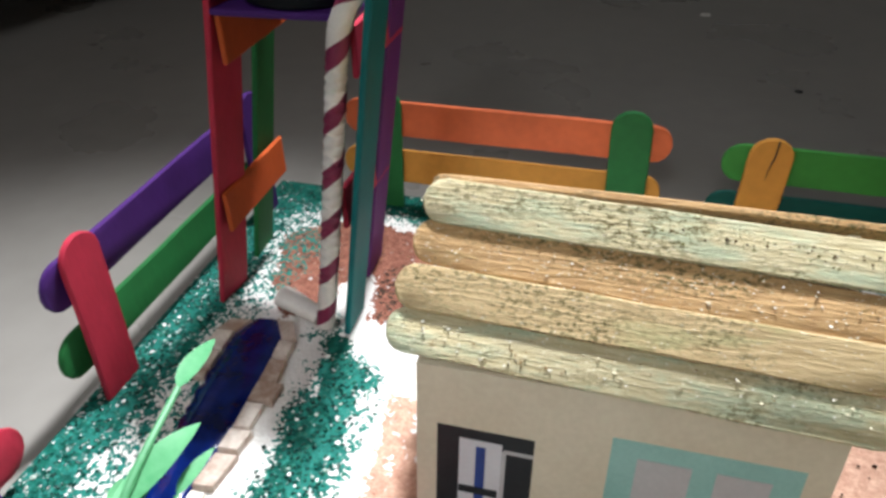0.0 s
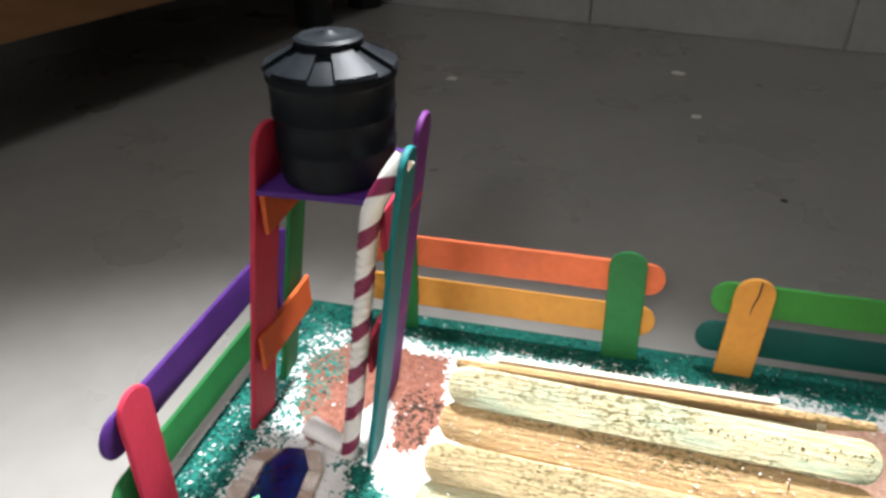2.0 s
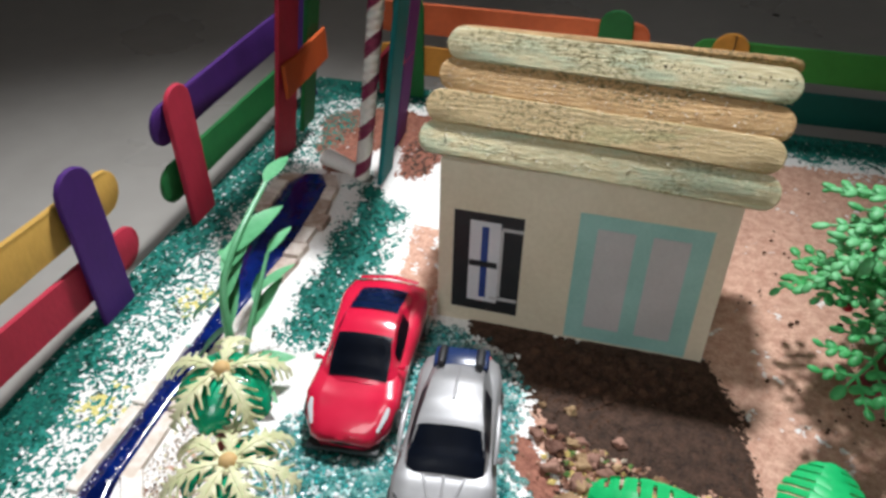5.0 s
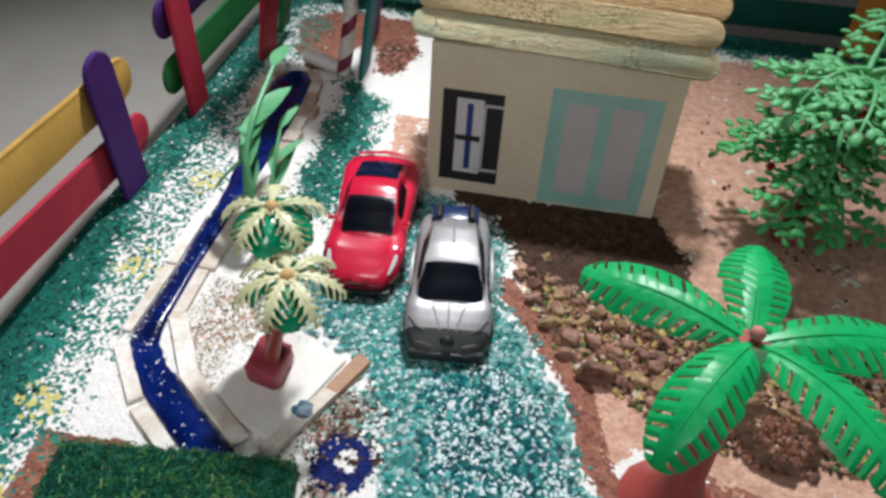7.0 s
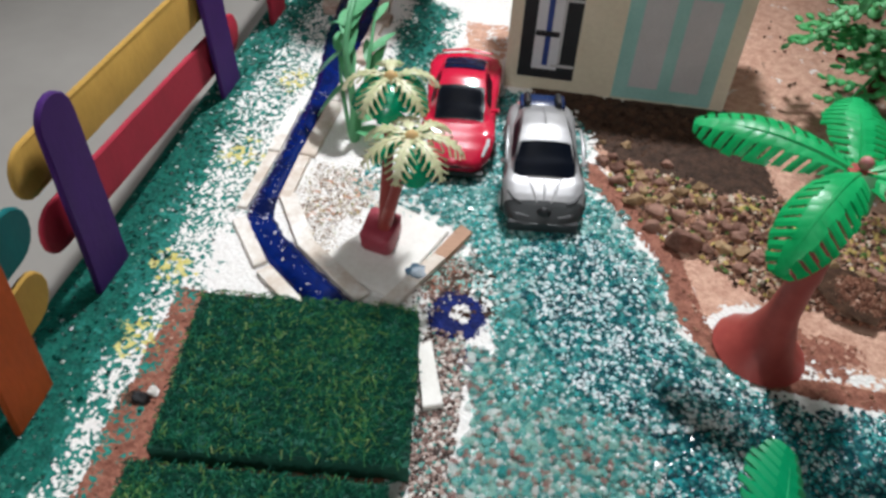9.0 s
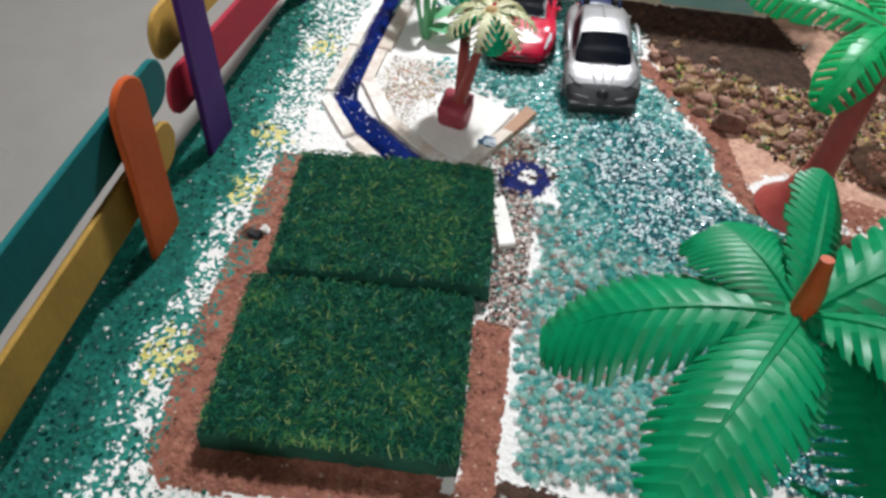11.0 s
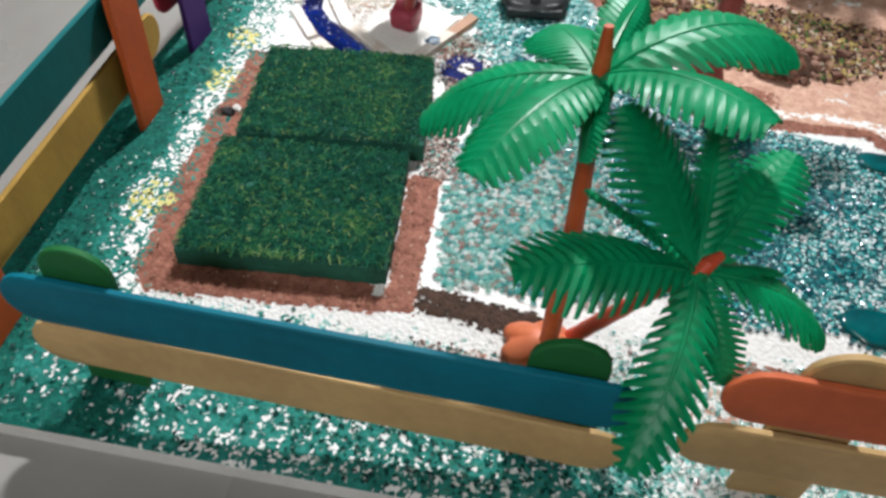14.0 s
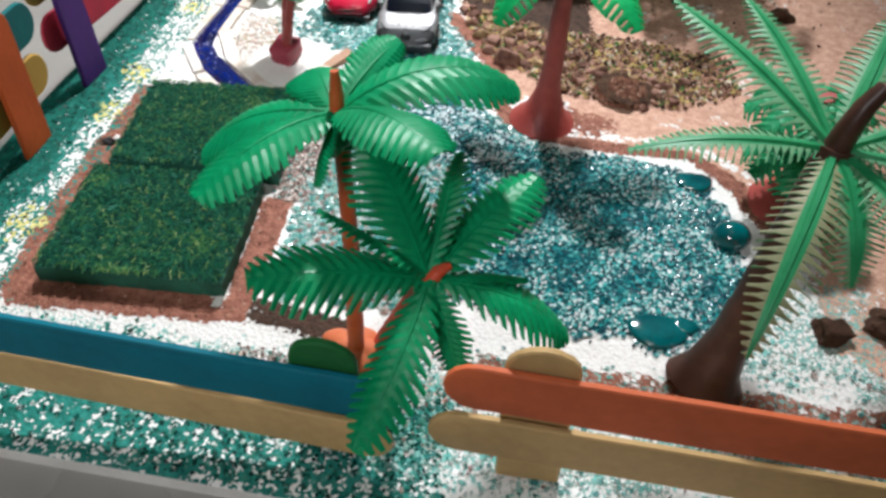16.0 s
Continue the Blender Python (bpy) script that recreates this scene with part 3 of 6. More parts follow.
def ground_material():
    m, t, b, add = nodes("strewn_ground")
    link = t.links.new
    tc, wob, mixv = add("ShaderNodeTexCoord"), add("ShaderNodeTexNoise"), add("ShaderNodeVectorMath")
    wob.inputs["Scale"].default_value = 420
    mixv.operation = "MULTIPLY_ADD"
    mixv.inputs[1].default_value = (0.0022,) * 3
    link(tc.outputs["Object"], wob.inputs["Vector"])
    link(wob.outputs["Color"], mixv.inputs[0])
    link(tc.outputs["Object"], mixv.inputs[2])
    cells, small, flakes = add("ShaderNodeTexVoronoi"), add("ShaderNodeTexVoronoi"), add("ShaderNodeTexVoronoi")
    cells.inputs["Scale"].default_value, small.inputs["Scale"].default_value, flakes.inputs["Scale"].default_value = 620, 1300, 880
    for c in (cells, small, flakes):
        link(mixv.outputs[0], c.inputs["Vector"])
    sep, sep2, sep3 = add("ShaderNodeSeparateColor"), add("ShaderNodeSeparateColor"), add("ShaderNodeSeparateColor")
    link(flakes.outputs["Color"], sep3.inputs[0])
    link(cells.outputs["Color"], sep.inputs[0])
    link(small.outputs["Color"], sep2.inputs[0])
    base = add("ShaderNodeMix")
    base.data_type = "RGBA"
    base.inputs[6].default_value, base.inputs[7].default_value = (0.74, 0.705, 0.67, 1), (0.83, 0.81, 0.78, 1)
    link(sep2.outputs[0], base.inputs[0])
    last = base.outputs[2]
    soft = add("ShaderNodeTexNoise")
    soft.inputs["Scale"].default_value, soft.inputs["Detail"].default_value = 260, 8
    link(tc.outputs["Object"], soft.inputs["Vector"])
    # name, channel, dark and light colour, shift of the grain pattern, how loosely the grains lie
    layers = [("cover_a", 0, (0.42, 0.215, 0.15), (0.7, 0.44, 0.325), 0.0, 0.5), ("cover_a", 1, (0.15, 0.05, 0.033), (0.37, 0.155, 0.105), 0.27, 0.5),
              ("cover_a", 2, (0.0, 0.07, 0.06), (0.03, 0.25, 0.2), 0.61, 0.72), ("cover_b", 0, (0.0, 0.13, 0.14), (0.16, 0.48, 0.45), 0.43, 0.75),
              ("cover_b", 1, (0.0, 0.12, 0.15), (0.02, 0.4, 0.4), 0.13, 0.7), ("cover_b", 2, (0.26, 0.2, 0.17), (0.16, 0.56, 0.5), 0.83, 0.9),
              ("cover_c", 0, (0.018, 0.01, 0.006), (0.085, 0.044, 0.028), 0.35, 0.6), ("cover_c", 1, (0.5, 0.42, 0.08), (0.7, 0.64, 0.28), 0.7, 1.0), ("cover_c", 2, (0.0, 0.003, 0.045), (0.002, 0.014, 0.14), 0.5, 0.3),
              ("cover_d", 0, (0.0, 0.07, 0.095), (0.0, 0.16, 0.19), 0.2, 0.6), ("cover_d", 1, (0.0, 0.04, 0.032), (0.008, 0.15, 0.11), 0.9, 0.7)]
    attrs = {}
    for name, channel, dark, light, shift, loose in layers:
        if name not in attrs:
            at = add("ShaderNodeAttribute")
            at.attribute_name = name
            sp = add("ShaderNodeSeparateColor")
            link(at.outputs["Color"], sp.inputs[0])
            attrs[name] = sp
        cell = add("ShaderNodeMath")
        cell.operation, cell.inputs[1].default_value = "ADD", shift
        link(sep3.outputs[0] if name + str(channel) == "cover_a2" else (sep if channel < 2 else sep2).outputs[channel % 2], cell.inputs[0])
        fr = add("ShaderNodeMath")
        fr.operation = "FRACT"
        link(cell.outputs[0], fr.inputs[0])
        lim = add("ShaderNodeMath")
        lim.operation, lim.inputs[1].default_value, lim.inputs[2].default_value = "MULTIPLY_ADD", loose, 0.5 - loose / 2
        link(fr.outputs[0], lim.inputs[0])
        wet = add("ShaderNodeMath")
        wet.operation, wet.inputs[1].default_value = "MULTIPLY_ADD", 1.1 if channel == 2 and name == "cover_a" else 0.5
        link(soft.outputs[0], wet.inputs[0])
        link(attrs[name].outputs[channel], wet.inputs[2])
        low = add("ShaderNodeMath")
        low.operation, low.inputs[1].default_value = "SUBTRACT", 0.55 if channel == 2 and name == "cover_a" else 0.25
        link(wet.outputs[0], low.inputs[0])
        less = add("ShaderNodeMapRange")
        less.inputs["From Max"].default_value = 0.08
        d = add("ShaderNodeMath")
        d.operation = "SUBTRACT"
        link(low.outputs[0], d.inputs[0])
        link(lim.outputs[0], d.inputs[1])
        link(d.outputs[0], less.inputs["Value"])
        none = add("ShaderNodeMath")
        none.operation, none.inputs[1].default_value = "GREATER_THAN", 0.02
        link(attrs[name].outputs[channel], none.inputs[0])
        both = add("ShaderNodeMath")
        both.operation = "MULTIPLY"
        link(less.outputs[0], both.inputs[0])
        link(none.outputs[0], both.inputs[1])
        tone = add("ShaderNodeMath")
        tone.operation, tone.inputs[1].default_value = "MULTIPLY_ADD", 0.45
        link(sep2.outputs[2], tone.inputs[0])
        ts = add("ShaderNodeMapRange")
        ts.inputs["From Min"].default_value, ts.inputs["From Max"].default_value, ts.inputs["To Max"].default_value = 0.35, 0.65, 0.55
        link(soft.outputs[0], ts.inputs["Value"])
        link(ts.outputs[0], tone.inputs[2])
        col = add("ShaderNodeMix")
        col.data_type = "RGBA"
        col.inputs[6].default_value, col.inputs[7].default_value = rgba(dark), rgba(light)
        link(tone.outputs[0], col.inputs[0])
        cover = add("ShaderNodeMix")
        cover.data_type = "RGBA"
        link(both.outputs[0], cover.inputs[0])
        link(last, cover.inputs[6])
        link(col.outputs[2], cover.inputs[7])
        last = cover.outputs[2]
    link(last, b.inputs["Base Color"])
    b.inputs["Roughness"].default_value, b.inputs["Specular IOR Level"].default_value = 0.72, 0.18
    bp = add("ShaderNodeBump")
    bp.inputs["Strength"].default_value, bp.inputs["Distance"].default_value = 0.6, 0.0007
    link(cells.outputs["Distance"], bp.inputs["Height"])
    link(bp.outputs[0], b.inputs["Normal"])
    return m


def build_board():
    nx, ny = 250, 314
    gx, gy = np.meshgrid(np.linspace(X0, X1, nx), np.linspace(Y0, Y1, ny))
    green, road, pond, mixed, brown, pink, soil, yellow, navy, deep, dark_edge = fields(gx, gy)
    rng = np.random.default_rng(4)
    z = 0.05 * (green + road + pond + brown) + 0.12 * soil + rng.uniform(-0.02, 0.02, gx.shape)
    z[0], z[-1], z[:, 0], z[:, -1] = 0, 0, 0, 0
    z -= 0.06
    top = lay(np.stack([gx, gy, z], -1)) * U
    k = (np.arange(ny - 1)[:, None] * nx + np.arange(nx - 1)).ravel()
    quads = np.stack([k, k + 1, k + nx + 1, k + nx], -1)
    me = bpy.data.meshes.new("ground")
    me.from_pydata(top.tolist(), [], quads.tolist())
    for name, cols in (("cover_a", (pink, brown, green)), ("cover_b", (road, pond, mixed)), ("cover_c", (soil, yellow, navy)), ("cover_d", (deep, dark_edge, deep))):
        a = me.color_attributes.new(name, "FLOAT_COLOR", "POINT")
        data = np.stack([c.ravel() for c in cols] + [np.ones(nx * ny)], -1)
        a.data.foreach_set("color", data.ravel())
    me.materials.append(ground_material())
    me.shade_smooth()
    tagged(new("ground", me), "white craft board strewn with green, brown and turquoise grains", "ground", kind="structure")
    bm = bmesh.new()
    box(bm, (X0, Y0, -0.9), (X1, Y1, -0.1))
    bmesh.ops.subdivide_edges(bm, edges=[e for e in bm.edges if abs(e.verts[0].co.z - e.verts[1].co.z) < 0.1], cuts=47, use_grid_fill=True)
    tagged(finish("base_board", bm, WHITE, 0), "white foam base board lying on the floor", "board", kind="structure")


def strew(name, count, lo, hi, which, size, mats, label, seed, shape="ico", power=1.0, flat=0.5, lift=0.0, category="gravel", patchy=0.0):
    """Grains at random places of a box, kept by how thickly the field covers them."""
    rng = np.random.default_rng(seed)
    x, y = rng.uniform(lo[0], hi[0], count), rng.uniform(lo[1], hi[1], count)
    f = fields(x, y)
    cover = np.maximum.reduce([f[i] for i in which])
    if patchy:
        cover = cover * np.clip([0.55 + patchy * noise.noise((a * 0.5, b * 0.5, 1.9)) for a, b in zip(x, y)], 0, 1)
    keep = rng.uniform(0, 1, count) < cover**power
    x, y = x[keep], y[keep]
    s = rng.uniform(size[0], size[1], len(x))
    return scatter(name, np.stack([x, y, 0.01 + 0.1 * s + lift], -1), s, mats, label, 0.22, flat, shape, seed, category)


build_board()
strew("road_gravel", 13000, (-9.6, -5), (6.8, 17), (1,), (0.09, 0.2), CRYSTAL, "turquoise and white glassy crystals strewn as a road", 11)
DEEP_ROAD = [(-2.6, 4.9), (0.2, 6.3), (2.6, 4.6), (3.4, 1.4), (5.6, -1.6), (5.4, -4.2), (2, -4.8), (-0.8, -3.0), (-2.0, 0.8)]


def strew_deep():
    rng = np.random.default_rng(19)
    x, y = rng.uniform(-3.2, 5.8, 6400), rng.uniform(-5, 6.8, 6400)
    keep = poly_sdf(x, y, DEEP_ROAD) < rng.uniform(-1.2, 0.4, 6400)
    s = rng.uniform(0.08, 0.18, keep.sum())
    scatter("deep_gravel", np.stack([x[keep], y[keep], 0.05 + 0.15 * s], -1), s, POND_CRYSTAL, "darker teal crystals along the middle of the road", 0.22, 0.5, "ico", 19)
    # patchy white chips paint the glare on the wet middle of the road
    x, y = rng.uniform(-3.2, 5.8, 9000), rng.uniform(-5, 6.8, 9000)
    patch = np.array([noise.noise((a * 0.9, b * 0.9, 4.4)) for a, b in zip(x, y)])
    keep = (poly_sdf(x, y, DEEP_ROAD) < -0.2) & (rng.uniform(0, 1, 9000) < np.clip(0.34 + 0.55 * patch, 0, 1))
    s = rng.uniform(0.045, 0.11, keep.sum())
    scatter("deep_glints", np.stack([x[keep], y[keep], 0.11 + 0.2 * s], -1), s, WHITE_GLINT, "bright white chips painting highlights over the dark road crystals", 0.3, 0.45, "octa", 20)


strew_deep()
strew("pond_gravel", 21000, (1.4, -15), (17, -1.6), (2,), (0.06, 0.135), POND_CRYSTAL, "deep teal and white glassy crystals strewn as a pond", 12)
strew("mixed_gravel", 9000, (-4.8, -15), (4.4, -1), (3,), (0.09, 0.19), PINK_CRYSTAL, "pinkish brown and pale green crystals strewn on the board", 13)
# pale chips between the glassy beads, coloured as their wet highlights
strew("road_glints", 13000, (-9.6, -5), (6.8, 17), (1,), (0.04, 0.12), GLINT, "tiny pale chips painting highlights between the road crystals", 61, "octa", 1.0, 0.45, 0.06, patchy=1.6)
strew("pond_glints", 14000, (1.4, -15), (17, -1.6), (2,), (0.035, 0.1), GLINT, "tiny pale chips painting highlights between the pond crystals", 62, "octa", 1.0, 0.45, 0.06, patchy=1.8)
strew("front_gravel", 3500, (2.5, -23), (24, -14), (3,), (0.05, 0.13), PINK_CRYSTAL, "pink and pale green crystals near the front fence", 63, "ico", 1.0)
strew("green_grains", 8000, (-21.3, -23.3), (-8, 41.3), (0,), (0.05, 0.13), GREEN_GRAIN, "dark green glittering grains glued to the board edge", 14, "octa", 2.8)
strew("back_left_grains", 6000, (-21.3, 8), (-8, 41.3), (0,), (0.05, 0.12), GREEN_GRAIN, "dark green glittering grains beside the channel", 64, "octa", 2.2)
strew("front_green_grains", 7000, (-8, -23.3), (20, -17.5), (0,), (0.05, 0.12), GREEN_GRAIN, "dark green glittering grains along the front edge", 15, "octa", 2.6)
strew("back_green_grains", 2500, (-8, 36), (29.5, 41.3), (0,), (0.05, 0.12), GREEN_GRAIN, "dark green grains along the back edge", 16, "octa", 1.6)
strew("earth_grains", 13000, (-19, -17.6), (19, 38), (4,), (0.04, 0.1), EARTH_GRAIN, "reddish brown sand grains", 17, "octa", 1.5)
strew("dark_soil", 7000, (-5, -16.5), (18, 17.6), (6,), (0.04, 0.13), SOIL, "dark crumbly soil that also paints house and tree shadow", 18, "octa", 1.0)


# ---- fences of painted craft sticks ----
def fence(label, rails, posts, outward, x=0, y=0):
    """rails: (material, p0, p1, cut ends); posts: (material, foot, head). outward: from the posts to the rails."""
    fx, fy = posts[0][1][0], posts[0][1][1]
    ob = thing("fence_panel", label, "fence", fx, fy, 0, "craft stick fence")
    out = Vector((*outward, 0))
    for n, (mat, p0, p1, c0, c1) in enumerate(rails):
        bm = bmesh.new()
        stick(bm, Vector(p0) + out * 0.32, Vector(p1) + out * 0.32, out, 2.2, 0.26, c0, c1, 0.03 * (-1) ** n, n + int(abs(p0[0] * 7)))
        part("rail", bm, mat, ob, smooth=35)
    for n, (mat, foot, head) in enumerate(posts):
        bm = bmesh.new()
        stick(bm, Vector(foot) - out * 0.25, head, out, 2.25, 0.28, True, False, 0, n + 5)
        part("post", bm, mat, ob, smooth=35)
    return ob


LX = -20.35
fence("purple and green craft stick rails on a rose-red post", [(PURPLE, (LX - 0.4, 20.2, 6.1), (LX - 0.2, 39.6, 6.3), False, False), (GREEN, (LX - 0.4, 19.8, 2.8), (LX - 0.2, 39.0, 2.9), False, False)],
      [(RED, (LX - 0.4, 22.15, -0.05), (LX - 0.4, 22.5, 8.0)), (PURPLE, (LX - 0.4, 37.4, -0.05), (LX - 0.4, 37.4, 8.0))], (-1, 0))
fence("ochre and red craft stick rails on two purple posts", [(YELLOW, (LX, -2.6, 6.3), (LX - 0.25, 16.9, 5.4), False, False), (RED, (LX, -2.4, 3.4), (LX - 0.25, 17.1, 2.0), False, False)],
      [(PURPLE, (LX - 0.2, 13.75, -0.05), (LX - 0.2, 13.9, 8.0)), (PURPLE, (LX + 0.4, -0.6, -0.05), (LX + 0.4, 0.0, 8.7))], (-1, 0))
fence("teal and ochre craft stick rails on orange posts", [(TEAL, (LX + 0.5, -3.0, 5.5), (LX + 0.3, -22.4, 5.3), False, False), (YELLOW, (LX + 0.5, -3.4, 2.8), (LX + 0.3, -22.6, 2.4), False, False)],
      [(ORANGE, (LX + 0.6, -7.1, -0.05), (LX + 0.6, -6.5, 7.6)), (ORANGE, (LX + 0.6, -20.0, -0.05), (LX + 0.6, -20.0, 7.0))], (-1, 0))
NY = -21.35
fence("blue and tan craft stick rails on green posts", [(BLUE, (-16.6, NY, 5.2), (2.8, NY, 4.4), False, False), (TAN, (-16.4, NY, 3.0), (2.9, NY, 1.7), False, False)],
      [(GREEN, (0.4, NY, -0.05), (0.5, NY, 6.9)), (GREEN, (-14.4, NY, -0.05), (-13.8, NY, 7.5))], (0, -1))
fence("coral and tan craft stick rails on a tan post", [(CORAL, (4.3, NY, 6.1), (23.7, NY, 5.7), False, False), (TAN, (3.9, NY, 3.35), (23.4, NY, 2.9), False, False)],
      [(TAN, (7.6, NY, -0.05), (7.2, NY, 8.1)), (TAN, (21.4, NY, -0.05), (21.4, NY, 8.0))], (0, -1))
FY = 40.35
fence("coral and amber craft stick rails on a green post", [(CORAL, (-16.3, FY, 5.7), (3.1, FY, 5.75), False, False), (AMBER, (-16.5, FY, 2.6), (2.9, FY, 2.65), False, False)],
      [(GREEN, (0.9, FY, -0.05), (0.7, FY, 7.8)), (GREEN, (-13.6, FY, -0.05), (-13.6, FY, 7.8))], (0, 1))
split_panel = fence("green and dark teal craft stick rails on a split amber post", [(LIME, (5.6, FY, 5.2), (25, FY, 5.1), False, False), (DARK_TEAL, (5.2, FY, 2.3), (24.6, FY, 2.3), False, False)],
      [(AMBER, (7.8, FY, -0.05), (8.1, FY, 7.0)), (AMBER, (22.6, FY, -0.05), (22.6, FY, 7.0))], (0, 1))

bm = bmesh.new()
tube(bm, [(8.2, FY - 0.4, 6.95), (8.17, FY - 0.4, 6.0), (8.0, FY - 0.4, 5.3), (7.95, FY - 0.4, 4.6)], [0.09, 0.1, 0.06, 0.02], 8, 0.4)
part("crack", bm, BLACK_PRINT, split_panel, "dark split in the post")


# ---- the water tower ----
def build_tower():
    ob = thing("water_tower_stand", "four-legged tank stand of red, teal, violet and green craft sticks", "stand", -15.4, 31.5)
    legs = [(RED, (-18.9, 29.7, -0.05), (-16.0, 29.6, 18.5), (0.99, -0.12, 0)), (TEAL, (-11.75, 28.9, -0.05), (-9.2, 28.8, 18.2), (1, 0, 0)),
            (VIOLET, (-12.35, 33.6, -0.05), (-9.75, 33.2, 18.1), (1, 0, 0)), (GREEN, (-19.2, 33.9, -0.05), (-16.6, 33.8, 15.9), (1, 0.05, 0))]
    for n, (mat, foot, head, face) in enumerate(legs):
        bm = bmesh.new()
        stick(bm, foot, head, face, 2.2, 0.3, True, False, 0, n + 31)
        part("leg", bm, mat, ob, smooth=35)
    for z, dx, mat in ((5.6, 1.1, ORANGE), (14.1, 2.45, ORANGE)):
        bm = bmesh.new()
        stick(bm, (-18.75 + dx, 28.7, z), (-18.75 + dx, 34.9, z + 0.1), (1, -0.1, 0), 2.1, 0.26, True, True, 0, int(z))
        part("brace", bm, mat, ob, smooth=35)
    for z, dx in ((7.0, 1.05), (14.2, 2.1)):
        bm = bmesh.new()
        stick(bm, (-12.5 + dx, 28.3, z), (-12.5 + dx, 34.3, z), (1, 0, 0), 2.1, 0.26, True, True, 0, int(z) + 3)
        part("brace", bm, RED, ob, smooth=35)
    for k in range(3):
        bm = bmesh.new()
        y = 29.6 + 2.0 * k
        stick(bm, (-16.75, y, 15.25), (-10.6, y, 15.35), (0, 0, 1), 2.05, 0.28, True, True, 0, k + 60)
        part("platform_stick", bm, PURPLE, ob, smooth=35)


def build_tank():
    cx, cy, z0 = -13.45, 31.3, 15.48
    ob = thing("water_tank", "glossy black ribbed plastic water tank with a round lid", "tank", cx, cy, z0)
    bm = bmesh.new()
    prof = [(2.45, 0.0), (2.62, 0.08), (2.68, 0.5), (2.71, 1.5), (2.76, 1.6), (2.76, 1.75), (2.72, 1.85), (2.75, 3.0), (2.81, 3.1), (2.81, 3.25), (2.77, 3.35), (2.79, 4.5), (2.84, 4.6), (2.9, 4.7), (2.9, 5.05), (2.8, 5.15), (1.5, 5.8), (1.4, 5.85)]
    n = 64
    rings(bm, [[(cx + r * math.cos(a), cy + r * math.sin(a), z0 + z) for a in (math.tau * k / n for k in range(n))] for r, z in prof])
    part("body", bm, TANK, ob, smooth=30)
    for k in range(6):
        bm = bmesh.new()
        a0 = math.tau * (k + 0.12) / 6 - 0.2
        span = math.tau / 6 * 0.62
        loops = []
        for r, z in ((1.5, 5.78), (1.5, 6.02), (2.92, 5.3), (3.0, 5.12), (2.82, 5.08)):
            loops.append([(cx + r * math.cos(a0 + span * j / 8), cy + r * math.sin(a0 + span * j / 8), z0 + z) for j in range(9)])
        made = rings(bm, loops, closed=False, caps=False)
        bm.faces.new([l[0] for l in made])
        bm.faces.new([l[-1] for l in made])
        part("shoulder_panel", bm, TANK, ob, smooth=30)
    bm = bmesh.new()
    rings(bm, [[(cx + r * math.cos(a), cy + r * math.sin(a), z0 + z) for a in (math.tau * k / 40 for k in range(40))] for r, z in ((1.4, 5.7), (1.5, 6.1), (1.5, 6.3), (1.3, 6.4), (1.05, 6.36), (0.45, 6.46), (0.22, 6.6))])
    part("lid", bm, TANK, ob, "black screw lid", smooth=30)


def build_pipe():
    ob = thing("striped_pipe", "white drinking-straw pipe with maroon spiral stripes below the tank", "pipe", -13.1, 28.0)
    line = smooth_line([(-12.9, 28.0, 0.25), (-12.45, 27.95, 3), (-11.6, 27.9, 9), (-10.9, 27.9, 14.3), (-10.6, 28.0, 15.6), (-9.95, 28.3, 16.8), (-9.35, 28.75, 17.7)], 12)
    n, r = 16, 0.47
    pts = [Vector(p) for p in line]
    bm = bmesh.new()
    loops, run = [], 0.0
    for i, p in enumerate(pts):
        d = (pts[min(i + 1, len(pts) - 1)] - pts[max(i - 1, 0)]).normalized()
        run += (p - pts[i - 1]).length if i else 0
        q = d.to_track_quat("Z", "Y")
        spin = run * 2.35
        loops.append([p + q @ Vector((r * math.cos(a), r * math.sin(a), 0)) for a in (math.tau * k / n + spin for k in range(n))])
    made = rings(bm, loops, caps=False)
    bm.verts.index_update()
    for f in bm.faces:
        k = min(v.index % n for v in f.verts)
        if {v.index % n for v in f.verts} == {0, n - 1}:
            k = n - 1
        f.material_index = 1 if k < 6 else 0
    inner = [[p + (p - c) * -0.2 for p in loop] for loop, c in zip(loops, pts)]
    rings(bm, inner, caps=False)
    part("straw", bm, [STRAW_WHITE, MAROON], ob, smooth=50)
    bm = bmesh.new()
    tube(bm, [(-13.2, 28.2, 0.45), (-14.0, 28.5, 0.5), (-15.0, 28.85, 0.6), (-15.7, 29.05, 0.7)], [0.5, 0.55, 0.62, 0.66], 14, 0.75)
    part("outlet", bm, STRAW_WHITE, ob, "white flattened outlet end")


build_tower()
build_tank()
build_pipe()


# ---- the house ----


